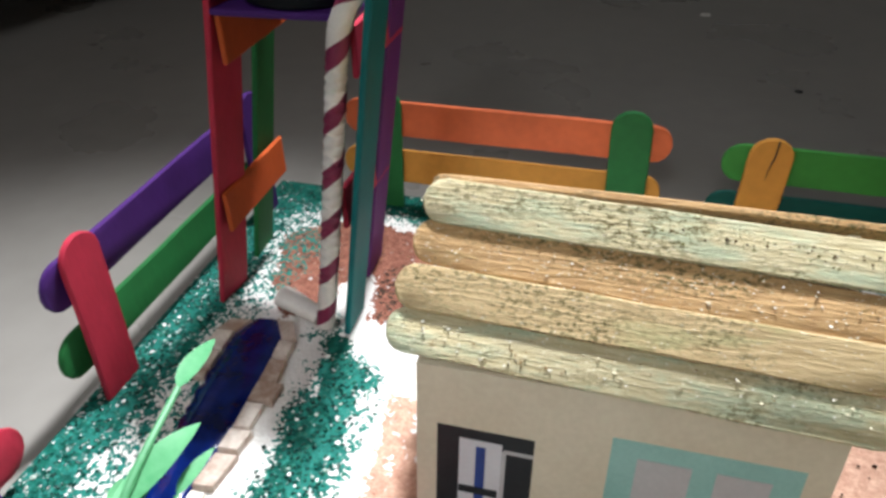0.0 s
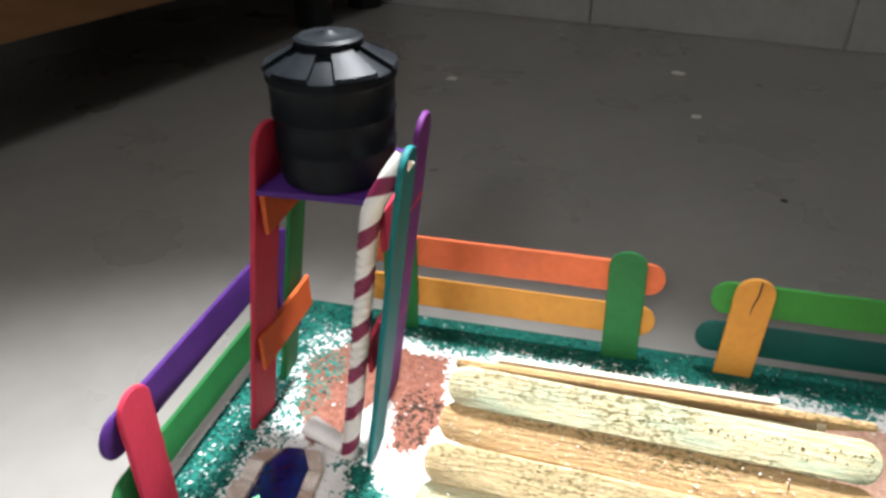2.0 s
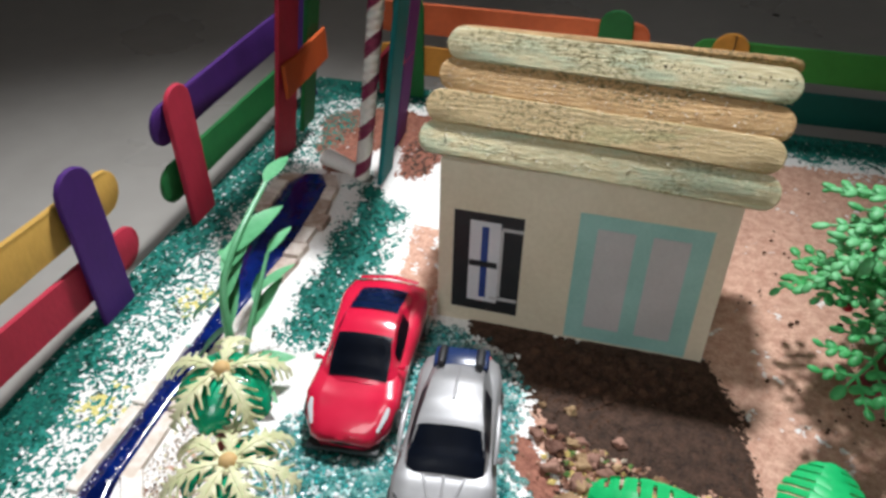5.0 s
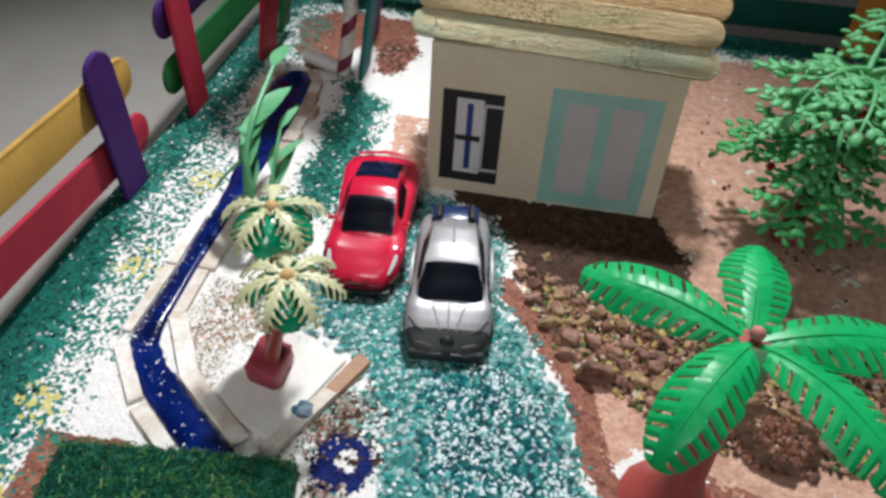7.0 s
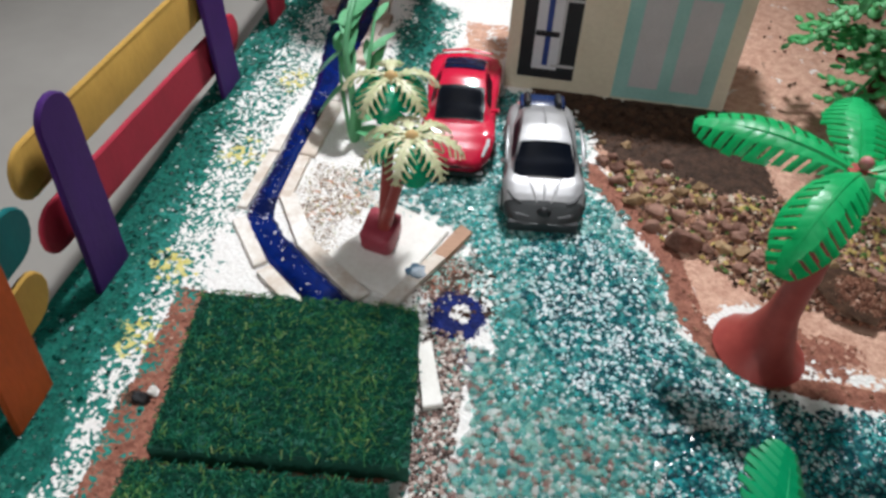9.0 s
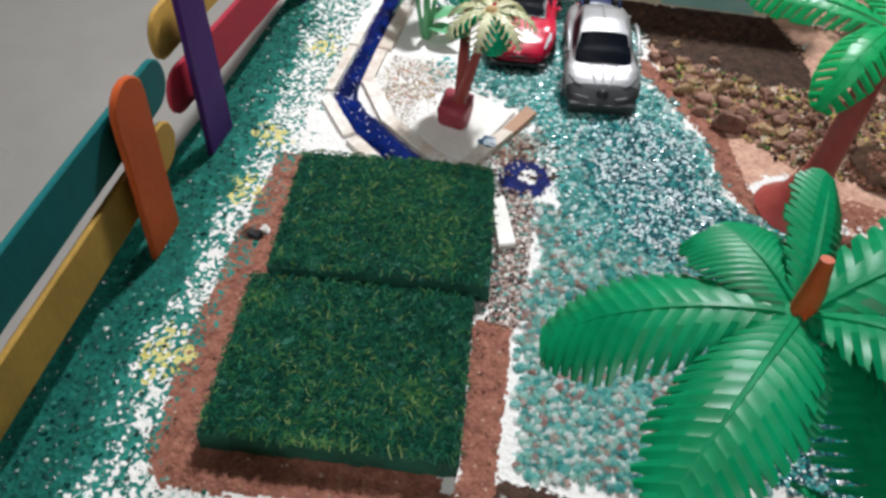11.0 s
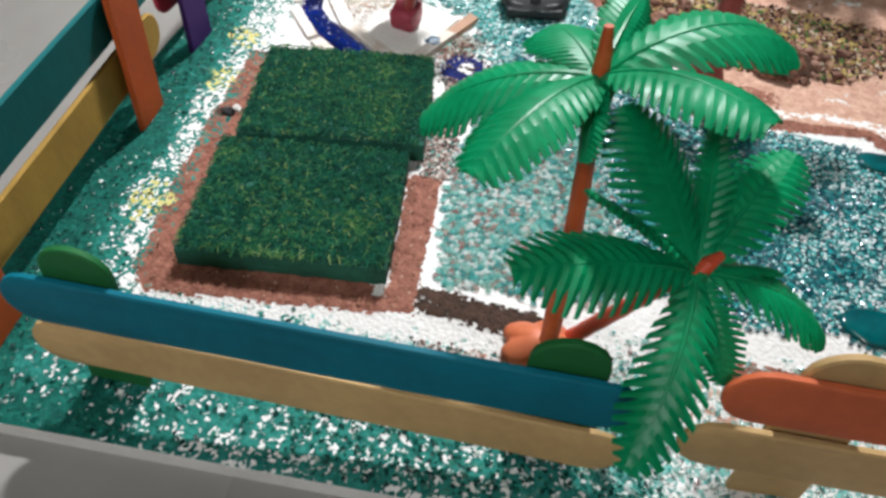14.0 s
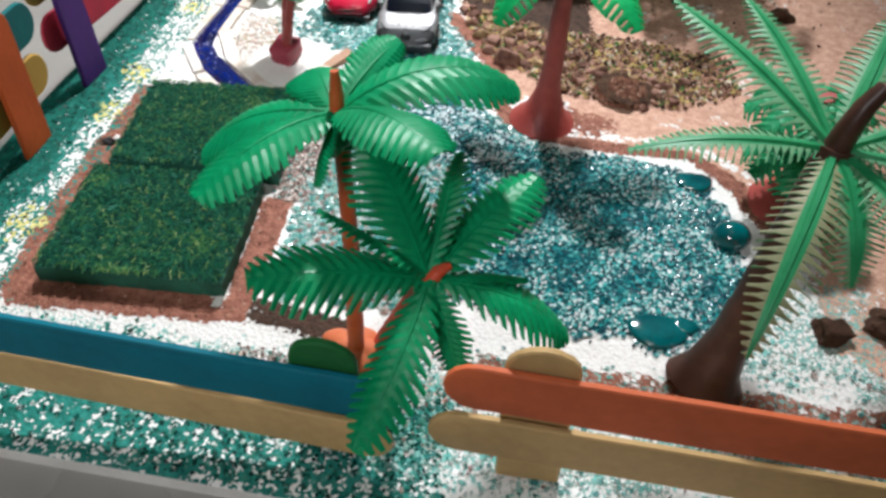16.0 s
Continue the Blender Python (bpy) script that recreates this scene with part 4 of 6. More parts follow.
def weathered(name, dark, light, moss, moss_share):
    """Bare stick wood: streaks along the grain, greenish blotches, dark grime and pale scuffs."""
    m, t, b, add = nodes(name)
    link = t.links.new
    tc, info, shift = add("ShaderNodeTexCoord"), add("ShaderNodeObjectInfo"), add("ShaderNodeVectorMath")
    shift.operation = "MULTIPLY_ADD"
    shift.inputs[1].default_value = (3.0, 3.0, 3.0)
    link(info.outputs["Random"], shift.inputs[0])
    link(tc.outputs["Object"], shift.inputs[2])
    def noise_at(scale, stretch, detail=6):
        mp, n = add("ShaderNodeMapping"), add("ShaderNodeTexNoise")
        mp.inputs["Scale"].default_value = stretch
        n.inputs["Scale"].default_value, n.inputs["Detail"].default_value, n.inputs["Roughness"].default_value = scale, detail, 0.65
        link(shift.outputs[0], mp.inputs["Vector"])
        link(mp.outputs[0], n.inputs["Vector"])
        return n.outputs[0]
    def span(value, lo, hi, top=1.0):
        r = add("ShaderNodeMapRange")
        r.inputs["From Min"].default_value, r.inputs["From Max"].default_value, r.inputs["To Max"].default_value = lo, hi, top
        link(value, r.inputs["Value"])
        return r.outputs[0]
    def over(base, colour, factor):
        x = add("ShaderNodeMix")
        x.data_type = "RGBA"
        link(factor, x.inputs[0])
        if isinstance(base, tuple):
            x.inputs[6].default_value = rgba(base)
        else:
            link(base, x.inputs[6])
        x.inputs[7].default_value = rgba(colour)
        return x.outputs[2]
    grain, blotch, fleck, streak = noise_at(1300, (0.11, 1, 1)), noise_at(130, (0.3, 1, 1), 5), noise_at(1500, (0.4, 1, 1), 2), noise_at(800, (0.05, 1, 1))
    c = over(dark, light, span(grain, 0.15, 0.78))
    c = over(c, moss, span(blotch, 0.62 - moss_share, 0.75 - moss_share, 0.75))
    c = over(c, (0.1, 0.055, 0.02), span(streak, 0.56, 0.72, 0.45))
    c = over(c, (0.86, 0.8, 0.62), span(fleck, 0.64, 0.7, 0.8))
    grime, patch = noise_at(1100, (0.6, 1, 1), 3), noise_at(45, (0.5, 1, 1), 3)
    both = add("ShaderNodeMath")
    both.operation = "MULTIPLY"
    link(span(grime, 0.5, 0.58), both.inputs[0])
    link(span(patch, 0.46, 0.6, 0.9), both.inputs[1])
    c = over(c, (0.14, 0.11, 0.03), both.outputs[0])
    link(c, b.inputs["Base Color"])
    b.inputs["Roughness"].default_value = 0.72
    bp = add("ShaderNodeBump")
    bp.inputs["Strength"].default_value, bp.inputs["Distance"].default_value = 1.0, 0.0009
    link(grain, bp.inputs["Height"])
    link(bp.outputs[0], b.inputs["Normal"])
    return m


ROOF_WOOD = weathered("weathered_stick", (0.38, 0.18, 0.06), (0.8, 0.53, 0.25), (0.6, 0.46, 0.2), 0.03)
ROOF_TAN = weathered("tan_stick", (0.42, 0.26, 0.1), (0.82, 0.64, 0.36), (0.5, 0.47, 0.23), 0.1)
ROOF_MOSS = weathered("greenish_stick", (0.46, 0.35, 0.15), (0.8, 0.72, 0.47), (0.47, 0.56, 0.38), 0.14)


def wall_panel(bm, foot, head, x0, x1, thick=0.3):
    """A leaning card wall between heights; foot and head are (y, z)."""
    (ya, za), (yb, zb) = foot, head
    loops = [[(x0, ya, za), (x1, ya, za), (x1, ya + thick, za), (x0, ya + thick, za)], [(x0, yb, zb), (x1, yb, zb), (x1, yb + thick, zb), (x0, yb + thick, zb)]]
    rings(bm, loops)


HX0, HX1, HYF, HYB = -5.2, 7.2, 17.6, 28.0


def build_house():
    ob = thing("toy_house", "cream cardboard toy house with a craft stick roof", "house", 1, 22.5)
    fy = lambda z: HYF + 0.09 * z
    bm = bmesh.new()
    wall_panel(bm, (HYF, -0.05), (fy(8.3), 8.3), HX0, HX1)
    part("wall", bm, CREAM, ob, smooth=0)
    bm = bmesh.new()
    wall_panel(bm, (HYB, -0.05), (HYB, 8.3), HX0, HX1)
    part("wall", bm, CREAM, ob, smooth=0)
    for x in (HX0 + 0.003, HX1 - 0.303):
        bm = bmesh.new()
        prof = [(HYF + 0.31, -0.05), (HYB - 0.01, -0.05), (HYB - 0.01, 8.2), (23.1, 12.0), (fy(8.2) + 0.31, 8.2)]
        rings(bm, [[(x, y, z) for y, z in prof], [(x + 0.3, y, z) for y, z in prof]])
        part("wall", bm, CREAM, ob, smooth=0)
    # printed window and door, flat on the front wall
    def flat(bm, x0, z0, x1, z1, lift, thick=0.02, skew=0.0):
        loops = []
        for d in (lift + thick, lift):
            loops.append([(x0, fy(z0) - d, z0), (x1, fy(z0) - d, z0 + skew), (x1, fy(z1) - d, z1 + skew), (x0, fy(z1) - d, z1)])
        rings(bm, loops)
    bm = bmesh.new()
    flat(bm, -4.5, 0.75, -1.35, 6.0, 0.0)
    base = part("window", bm, BLACK_PRINT, ob, "black-framed printed window with a half-open shutter", smooth=0)
    bm = bmesh.new()
    flat(bm, -3.75, 1.3, -2.35, 5.6, 0.024)
    part("pane", bm, PANE_PRINT, base, "pale printed pane", smooth=0)
    bm = bmesh.new()
    flat(bm, -3.2, 1.55, -2.88, 5.35, 0.048)
    part("mullion", bm, INK_BLUE, base, smooth=0)
    bm = bmesh.new()
    flat(bm, -3.72, 3.25, -2.42, 3.55, 0.072)
    part("mullion", bm, BLACK_PRINT, base, smooth=0)
    bm = bmesh.new()
    flat(bm, -2.3, 5.25, -1.35, 5.4, 0.024)
    flat(bm, -2.34, 1.7, -2.22, 5.3, 0.024)
    flat(bm, -2.7, 1.5, -1.4, 1.66, 0.05)
    part("shutter_line", bm, GREY_PRINT, base, smooth=0)
    bm = bmesh.new()
    flat(bm, 0.95, 0.15, 6.4, 6.75, 0.0)
    door = part("door", bm, AQUA_PRINT, ob, "aqua printed double door with grey panels", smooth=0)
    for a, b in ((1.75, 3.35), (4.05, 5.6)):
        bm = bmesh.new()
        flat(bm, a, 0.9, b, 6.1, 0.024)
        part("door_panel", bm, GREY_PRINT, door, smooth=0)
    # roof: four craft sticks on the front slope, four on the back, and a ridge stick
    slope = Vector((0, 3.75, 4.15)).normalized()
    face = Vector((0, -slope.z, slope.y))
    start = Vector((0, 18.55, 8.15))
    lefts, rights = (-6.4, -6.3, -6.0, -5.85), (8.45, 8.4, 8.6, 8.65)
    skew = (-0.26, -0.22, -0.3, -0.2)
    for k in range(4):
        mid = start + slope * (0.68 + 1.4 * k) + face * (0.2 + 0.12 * (k % 2))
        bm = bmesh.new()
        stick(bm, mid + Vector((lefts[k], 0, 0)) - slope * skew[k], mid + Vector((rights[k], 0, 0)) + slope * skew[k], face, 1.43, 0.26, False, False, 0.03, k + 70)
        part("roof_stick", bm, (ROOF_MOSS, ROOF_TAN, ROOF_WOOD, ROOF_MOSS)[k], ob, smooth=35)
    back = Vector((0, 4.4, -4.15)).normalized()
    bface = Vector((0, 4.15, 4.4)).normalized()
    for k in range(4):
        mid = Vector((0, 22.45, 12.4)) + back * (0.72 + 1.37 * k) + bface * 0.12
        bm = bmesh.new()
        stick(bm, mid + Vector((-5.9 - 0.2 * k, 0, 0)), mid + Vector((8.8, 0, 0)), bface, 1.55, 0.26, False, False, 0.03, k + 80)
        part("roof_stick", bm, ROOF_WOOD, ob, smooth=35)


build_house()


def roof_crumbs():
    """Glued grit: dark along the ridge, pale glitter all over the front sticks."""
    rng = np.random.default_rng(33)
    slope, face, start = np.array((0, 0.6705, 0.7419)), np.array((0, -0.7419, 0.6705)), np.array((0, 18.55, 8.15))

    def glue(name, n, x, v, lift, size, mat, label, seed):
        pts = start + slope * v[:, None] + face * (0.38 + lift[:, None]) + np.stack([x, 0 * x, 0 * x], -1)
        scatter(name, pts, size, mat, label, 0.35, 0.6, "octa", seed, "grit")

    n = 520
    x = -2.5 + 10.8 * rng.beta(2.4, 1.0, n)
    glue("ridge_grit", n, x, 0.68 + 4.2 + 0.35 - np.abs(rng.normal(0, 0.3, n)) - 0.03 * x, rng.uniform(-0.02, 0.06, n), rng.uniform(0.025, 0.085, n), ROOF_GRIT, "dark brown and olive grit glued along the roof ridge", 34)
    n = 760
    glue("roof_glitter", n, rng.uniform(-6, 8.3, n), rng.uniform(0.3, 5.3, n), rng.uniform(-0.03, 0.02, n), rng.uniform(0.015, 0.055, n), ROOF_GLITTER, "pale glitter and sawdust flecks on the roof sticks", 35)


ROOF_GRIT = grains("roof_grit", [(0, (0.03, 0.018, 0.008)), (0.4, (0.1, 0.06, 0.02)), (0.7, (0.16, 0.15, 0.05)), (0.93, (0.7, 0.6, 0.4))], 0.8, 0.3)
ROOF_GLITTER = grains("roof_glitter", [(0, (0.75, 0.68, 0.5)), (0.5, (0.85, 0.82, 0.75)), (0.8, (0.25, 0.13, 0.04))], 0.3, 0.6)
roof_crumbs()


# ---- scouring pads as lawns ----
def build_lawn(x0, y0, x1, y1, seed, label, flecks, turn):
    rng = np.random.default_rng(seed)
    ob = thing("lawn_pad", label, "scouring pad", (x0 + x1) / 2, (y0 + y1) / 2, 0.1, "scouring pad lawns")
    ob.rotation_euler = (0, 0, radians(turn))
    bm = bmesh.new()
    nx, ny = 34, 28
    grid = [[bm.verts.new((x0 + (x1 - x0) * i / nx, y0 + (y1 - y0) * j / ny, 1.08 + rng.uniform(-0.04, 0.04) - 0.16 * (i in (0, nx) or j in (0, ny)))) for i in range(nx + 1)] for j in range(ny + 1)]
    for j in range(ny):
        for i in range(nx):
            bm.faces.new((grid[j][i], grid[j][i + 1], grid[j + 1][i + 1], grid[j + 1][i]))
    rim = grid[0] + [r[-1] for r in grid[1:]] + grid[-1][-2::-1] + [r[0] for r in grid[-2:0:-1]]
    low = [bm.verts.new((v.co.x + rng.uniform(-0.05, 0.05), v.co.y + rng.uniform(-0.05, 0.05), 0.03)) for v in rim]
    for k in range(len(rim)):
        bm.faces.new((rim[k], rim[(k + 1) % len(rim)], low[(k + 1) % len(rim)], low[k]))
    bm.faces.new(low)
    part("pad", bm, PAD, ob)

    def strands(name, px, py, mats):
        n = len(px)
        a, l = rng.uniform(0, math.tau, n), rng.uniform(0.2, 0.6, n)
        z = 1.06 + rng.uniform(0, 0.1, n)
        dx, dy, w = np.cos(a) * l, np.sin(a) * l, 0.022
        ox, oy = -np.sin(a) * w, np.cos(a) * w
        bend = rng.uniform(-0.12, 0.12, n)
        rows = []
        for s, lift, b in ((-1, -0.05, 0), (0, 0.07, 1), (1, -0.05, 0)):
            cx, cy = px + dx * s / 2 - np.sin(a) * bend * b, py + dy * s / 2 + np.cos(a) * bend * b
            rows += [np.stack([cx + ox, cy + oy, z + lift], -1), np.stack([cx - ox, cy - oy, z + lift], -1), np.stack([cx, cy, z + lift + 0.045], -1)]
        v = lay(np.stack(rows, 1)) * U
        f = []
        for s in (0, 3):
            f += [(s, s + 3, s + 5, s + 2), (s + 1, s + 2, s + 5, s + 4), (s, s + 1, s + 4, s + 3)]
        f = (np.array(f)[None] + (np.arange(n) * 9)[:, None, None]).reshape(-1, 4)
        me = bpy.data.meshes.new(name)
        me.from_pydata(v.tolist(), [], f.tolist())
        me.materials.append(mats)
        o = new(name, me)
        o.parent, o.location = ob, -ob.location
        return tagged(o, kind="stuff")

    n = 5200
    strands("nap", rng.uniform(x0 + 0.05, x1 - 0.05, n), rng.uniform(y0 + 0.05, y1 - 0.05, n), FIBRE)
    fx, fy = [], []
    for cx, cy, r, k in flecks:
        fx.append(rng.normal(cx, r, k))
        fy.append(rng.normal(cy, r, k))
    fx, fy = np.clip(np.concatenate(fx), x0 + 0.1, x1 - 0.1), np.clip(np.concatenate(fy), y0 + 0.1, y1 - 0.1)
    strands("lime_nap", fx, fy, FIBRE_LIME)


build_lawn(-14.87, -8.1, -6.23, -1.2, 21, "dark green scouring pad lawn flecked with lime fibres", [(-8.9, -2.6, 0.55, 110), (-10.5, -4.6, 2.0, 420), (-8.0, -7.0, 0.4, 60), (-12.5, -3, 1.4, 160), (-8.6, -5.6, 0.8, 140)], 4.5)
build_lawn(-14.75, -15.45, -6.25, -8.7, 22, "dark green scouring pad lawn with yellow tufts", [(-14.0, -9.8, 0.35, 90), (-7.9, -13.4, 0.45, 100), (-10.5, -12.5, 2.0, 380), (-10.8, -14.6, 1.2, 160)], 3.6)


# ---- the water channel and its edging ----
CHANNEL = [(-16.0, 27.7, 0.55), (-15.85, 26.6, 1.15), (-15.75, 25.0, 1.25), (-15.6, 22.5, 1.25), (-15.4, 20, 1.15), (-15.25, 17.6, 0.85), (-15.1, 14.8, 0.6), (-15.1, 11.5, 0.5), (-15.05, 7.2, 0.45), (-15.0, 4.4, 0.6), (-14.2, 2.9, 0.68), (-12.9, 1.8, 0.68), (-10.5, -0.2, 0.75), (-9.6, -0.95, 0.75)]


def build_channel():
    line = smooth_line(CHANNEL, 8)
    rng = random.Random(5)
    bm = bmesh.new()
    loops = []
    for i, p in enumerate(line):
        a, b = line[max(i - 1, 0)], line[min(i + 1, len(line) - 1)]
        d = Vector((b[0] - a[0], b[1] - a[1], 0)).normalized()
        s = Vector((-d.y, d.x, 0))
        w = p[2] * (1 + rng.uniform(-0.07, 0.07))
        c = Vector((p[0], p[1], 0))
        loops.append([c + s * w * k + Vector((0, 0, h)) for k, h in ((-1.08, 0.0), (-0.95, 0.13), (-0.5, 0.17 + rng.uniform(0, 0.03)), (0, 0.18), (0.5, 0.17 + rng.uniform(0, 0.03)), (0.95, 0.13), (1.08, 0.0))])
    rings(bm, loops, closed=False)
    tagged(finish("water", bm, WATER, 60), "glossy dark blue resin water channel", "water", kind="structure")
    # white flecks on the water surface paint its small highlights
    n = 300
    fl = np.random.default_rng(8)
    idx = fl.integers(50, len(line) - 1, n)
    pts = np.array([line[i] for i in idx])
    off = fl.uniform(-0.8, 0.8, (n, 2)) * pts[:, 2:3]
    scatter("channel_flecks", np.column_stack([pts[:, 0] + off[:, 0], pts[:, 1] + fl.uniform(-0.3, 0.3, n), np.full(n, 0.17)]), fl.uniform(0.02, 0.07, n) * fl.uniform(0.6, 1.3, n), WHITE, "white flecks painting highlights on the blue channel", 0.3, 0.35, "octa", 8, "flecks")
    return line


PAVER_CARD = surface("paver_card", (0.62, 0.52, 0.43), (0.88, 0.86, 0.82), 0.7, 130, (1, 1, 1), 0.4, 600, per_object=0.4)


TAN_PAVER = surface("tan_paver", (0.36, 0.24, 0.18), (0.8, 0.72, 0.64), 0.75, 160, (1, 1, 1), 0.6, 700, per_object=0.6, contrast=0.7)


def edging(name, label, line, side, gap, width, first, last, lengths, height=0.2, seed=3, mat=None):
    """Card pieces laid end to end along one side of the channel, each a part."""
    rng = random.Random(seed)
    i, n = first, 0
    ob = thing(name, label, "edging", line[first][0], line[first][1], 0, "channel edging")
    while i < last:
        j, run = i, 0.0
        while j < last and run < lengths[n % len(lengths)]:
            run += math.dist(line[j][:2], line[j + 1][:2])
            j += 1
        a, b = line[i], line[j]
        d = Vector((b[0] - a[0], b[1] - a[1], 0))
        if d.length > 0.5:
            d.normalize()
            s = Vector((-d.y, d.x, 0)) * side
            g = gap * rng.uniform(0.85, 1.15)
            p0 = Vector((a[0], a[1], 0)) + s * (a[2] + g) + d * 0.07
            p1 = Vector((b[0], b[1], 0)) + s * (b[2] + g) - d * 0.07
            w = width * (rng.uniform(0.7, 1.25) if mat else rng.uniform(0.85, 1.15))
            q0, q1 = p0 + s * w * rng.uniform(0.9, 1.1), p1 + s * w * rng.uniform(0.9, 1.1)
            h = height * rng.uniform(0.8, 1.2)
            bm = bmesh.new()
            rings(bm, [[v + Vector((0, 0, z)) - ((p0 + p1 + q0 + q1) / 4 - v) * -k for v in (p0, p1, q1, q0)] for z, k in ((-0.03, 0), (h * 0.75, 0), (h, 0.05))])
            part("paver", bm, mat or PAVER_CARD, ob, smooth=0)
        i, n = j, n + 1
    return ob


line = build_channel()
edging("channel_edging", "cream card pieces edging the blue channel on its outer side", line, -1, 0.1, 0.62, 54, 100, (3.4, 4.2, 3.4, 4.6), 0.16, 3)
edging("channel_edging", "cream card pieces edging the blue channel on its inner side", line, 1, 0.08, 0.68, 40, 103, (3.8, 4.4, 3.4), 0.22, 4)
edging("head_edging", "broken tan card stones round the outer side of the channel head", line, -1, 0.02, 0.95, 1, 22, (1.1, 1.3, 1.0), 0.34, 6, TAN_PAVER)
edging("head_edging", "broken tan card stones along the inner channel head", line, 1, 0.02, 1.05, 1, 40, (1.3, 1.1, 1.5, 1.2), 0.36, 7, TAN_PAVER)


def plank(name, label, a, b, c, d, h, mat, category, bevel=0.05):
    bm = bmesh.new()
    quad = [Vector((*p, 0)) for p in (a, b, c, d)]
    mid = sum(quad, Vector()) / 4
    rings(bm, [[v + (mid - v) * k + Vector((0, 0, z)) for v in quad] for z, k in ((0.0, 0), (h - bevel, 0), (h, 0.04))])
    return tagged(finish(name, bm, mat, 0), label, category)


plank("card_strip", "cream card strip edging the palm court", (-8.2, -0.1), (-7.7, -0.5), (-5.9, 3.0), (-6.5, 3.2), 0.35, PAVER_CARD, "card strip")
plank("wood_strip", "reddish bare wood strip beside the palm court", (-6.6, 3.0), (-6.0, 2.8), (-5.0, 4.9), (-5.6, 5.3), 0.3, surface("red_wood", (0.3, 0.15, 0.09), (0.48, 0.28, 0.18), 0.7, 90, (0.3, 1, 1), 0.3), "wood strip")
plank("white_card_floor", "white card slab under the small palm", (-11.4, 1.9), (-7.9, 0.4), (-6.1, 4.9), (-8.8, 6.2), 0.12, WHITE, "card slab")
ASKEW[0] = False
plank("white_stick_piece", "cut white stick lying beside the lawn", (-6.15, -1.9), (-5.65, -1.5), (-4.65, -4.3), (-5.35, -4.6), 0.35, WHITE, "stick")
ASKEW[0] = True


# ---- toy plants ----
def thicken(bm, thick):
    """Give a sheet a lower side and a rim."""
    bm.normal_update()
    tops, faces, rims = bm.verts[:], bm.faces[:], [e for e in bm.edges if len(e.link_faces) == 1]
    low = {v: bm.verts.new(v.co - v.normal * thick) for v in tops}
    for f in faces:
        bm.faces.new([low[v] for v in reversed(f.verts)]).material_index = f.material_index
    for e in rims:
        a, b = e.verts
        bm.faces.new((a, b, low[b], low[a]))


def leaf(bm, base, az, elev, length, width, droop, n=12, solid=0.55, gap=0.25, fold=0.25, sweep=0.5, thick=0.07, peak=0.45, index=0, seed=0, blunt=0.8, tipw=0.6, pleat=0.3, rib_r=0.12, rim=False, tip_index=0, curl=0.0, roll=0.0):
    """A plastic palm leaf: a rib with pleated leaflets that are joined near it and slit towards the edge."""
    rng = random.Random(seed)
    steps = 4 * n
    rib, ups, sides, p = [], [], [], Vector(base)
    for i in range(steps + 1):
        a, e = radians(az + curl * i / steps), radians(elev - droop * i / steps)
        out, side = Vector((math.cos(a), math.sin(a), 0)), Vector((-math.sin(a), math.cos(a), 0))
        d = out * math.cos(e) + Vector((0, 0, 1)) * math.sin(e)
        up = out * -math.sin(e) + Vector((0, 0, 1)) * math.cos(e)
        turn = Matrix.Rotation(radians(roll), 3, d)
        rib.append(p.copy())
        ups.append(turn @ up)
        sides.append(turn @ side)
        p = p + d * (length / steps)

    def at(s):
        k = min(steps - 1, max(0, int(s * steps)))
        r = min(1, max(0, s * steps - k))
        return rib[k].lerp(rib[k + 1], r), ups[k], sides[k]

    def wide(s):
        s = min(1, max(0, s))
        x = s / (2 * peak) if s < peak else 0.5 + (s - peak) / (2 * (1 - peak))
        return width * (0.10 + 0.90 * max(0, math.sin(math.pi * x)) ** blunt)

    def edge(s, k, sgn, lift=0.0):
        """A place a share k of the way from the rib to the leaf's edge."""
        w = wide(s)
        q, u, side = at(min(1, s + sweep * k * w / length))
        return q + side * sgn * w * k + u * (lift - fold * w * k * k)

    for sgn in (1, -1):
        for i in range(n):
            s0, s1 = i / n, (i + 1) / n
            m, g = (s0 + s1) / 2, gap / n / 2 * rng.uniform(0.6, 1.4)
            tipk, bend = rng.uniform(0.93, 1.05), rng.uniform(-0.06, 0.06)
            half = 0.5 / n
            rows = [(0, half), (solid * 0.5, half), (solid, half), ((solid + tipk) / 2, max(0.1 * half, half - g)), (tipk, max(0.1 * half, half - g) * tipw)]
            if rim:
                slot = max(0.2 * half, half - g)
                far = tipk * rng.uniform(0.9, 1.02) if rng.random() < (0.75 if sgn > 0 else 0.3) else 1.0
                first = rng.uniform(0.34, 0.5)
                rows = [(0, half), (first - 0.04, half), (first, slot), (0.84, slot), (0.88, half if far == 1 else slot), (far, half if far == 1 else slot)]
            grid = []
            for k, h in rows:
                ridge = pleat * length / n * 0.5 * min(1, k / 0.25)
                off = bend if k > solid and not rim else 0
                grid.append([bm.verts.new(edge(m + h * c, k, sgn, (ridge if c == 0 else 0) + off * k * half * length)) for c in (-1, 0, 1)])
            for r0, r1 in zip(grid, grid[1:]):
                for c in (0, 1):
                    quad = (r0[c], r0[c + 1], r1[c + 1], r1[c])
                    bm.faces.new(quad if sgn > 0 else quad[::-1]).material_index = tip_index if r1 in grid[3:] else index
    bmesh.ops.remove_doubles(bm, verts=bm.verts[:], dist=0.004)
    thicken(bm, thick)
    tube(bm, [r - u * thick * 0.5 for r, u in zip(rib[::4], ups[::4])], [rib_r * (1 - 0.75 * k / n) for k in range(n + 1)], 6, index=index)


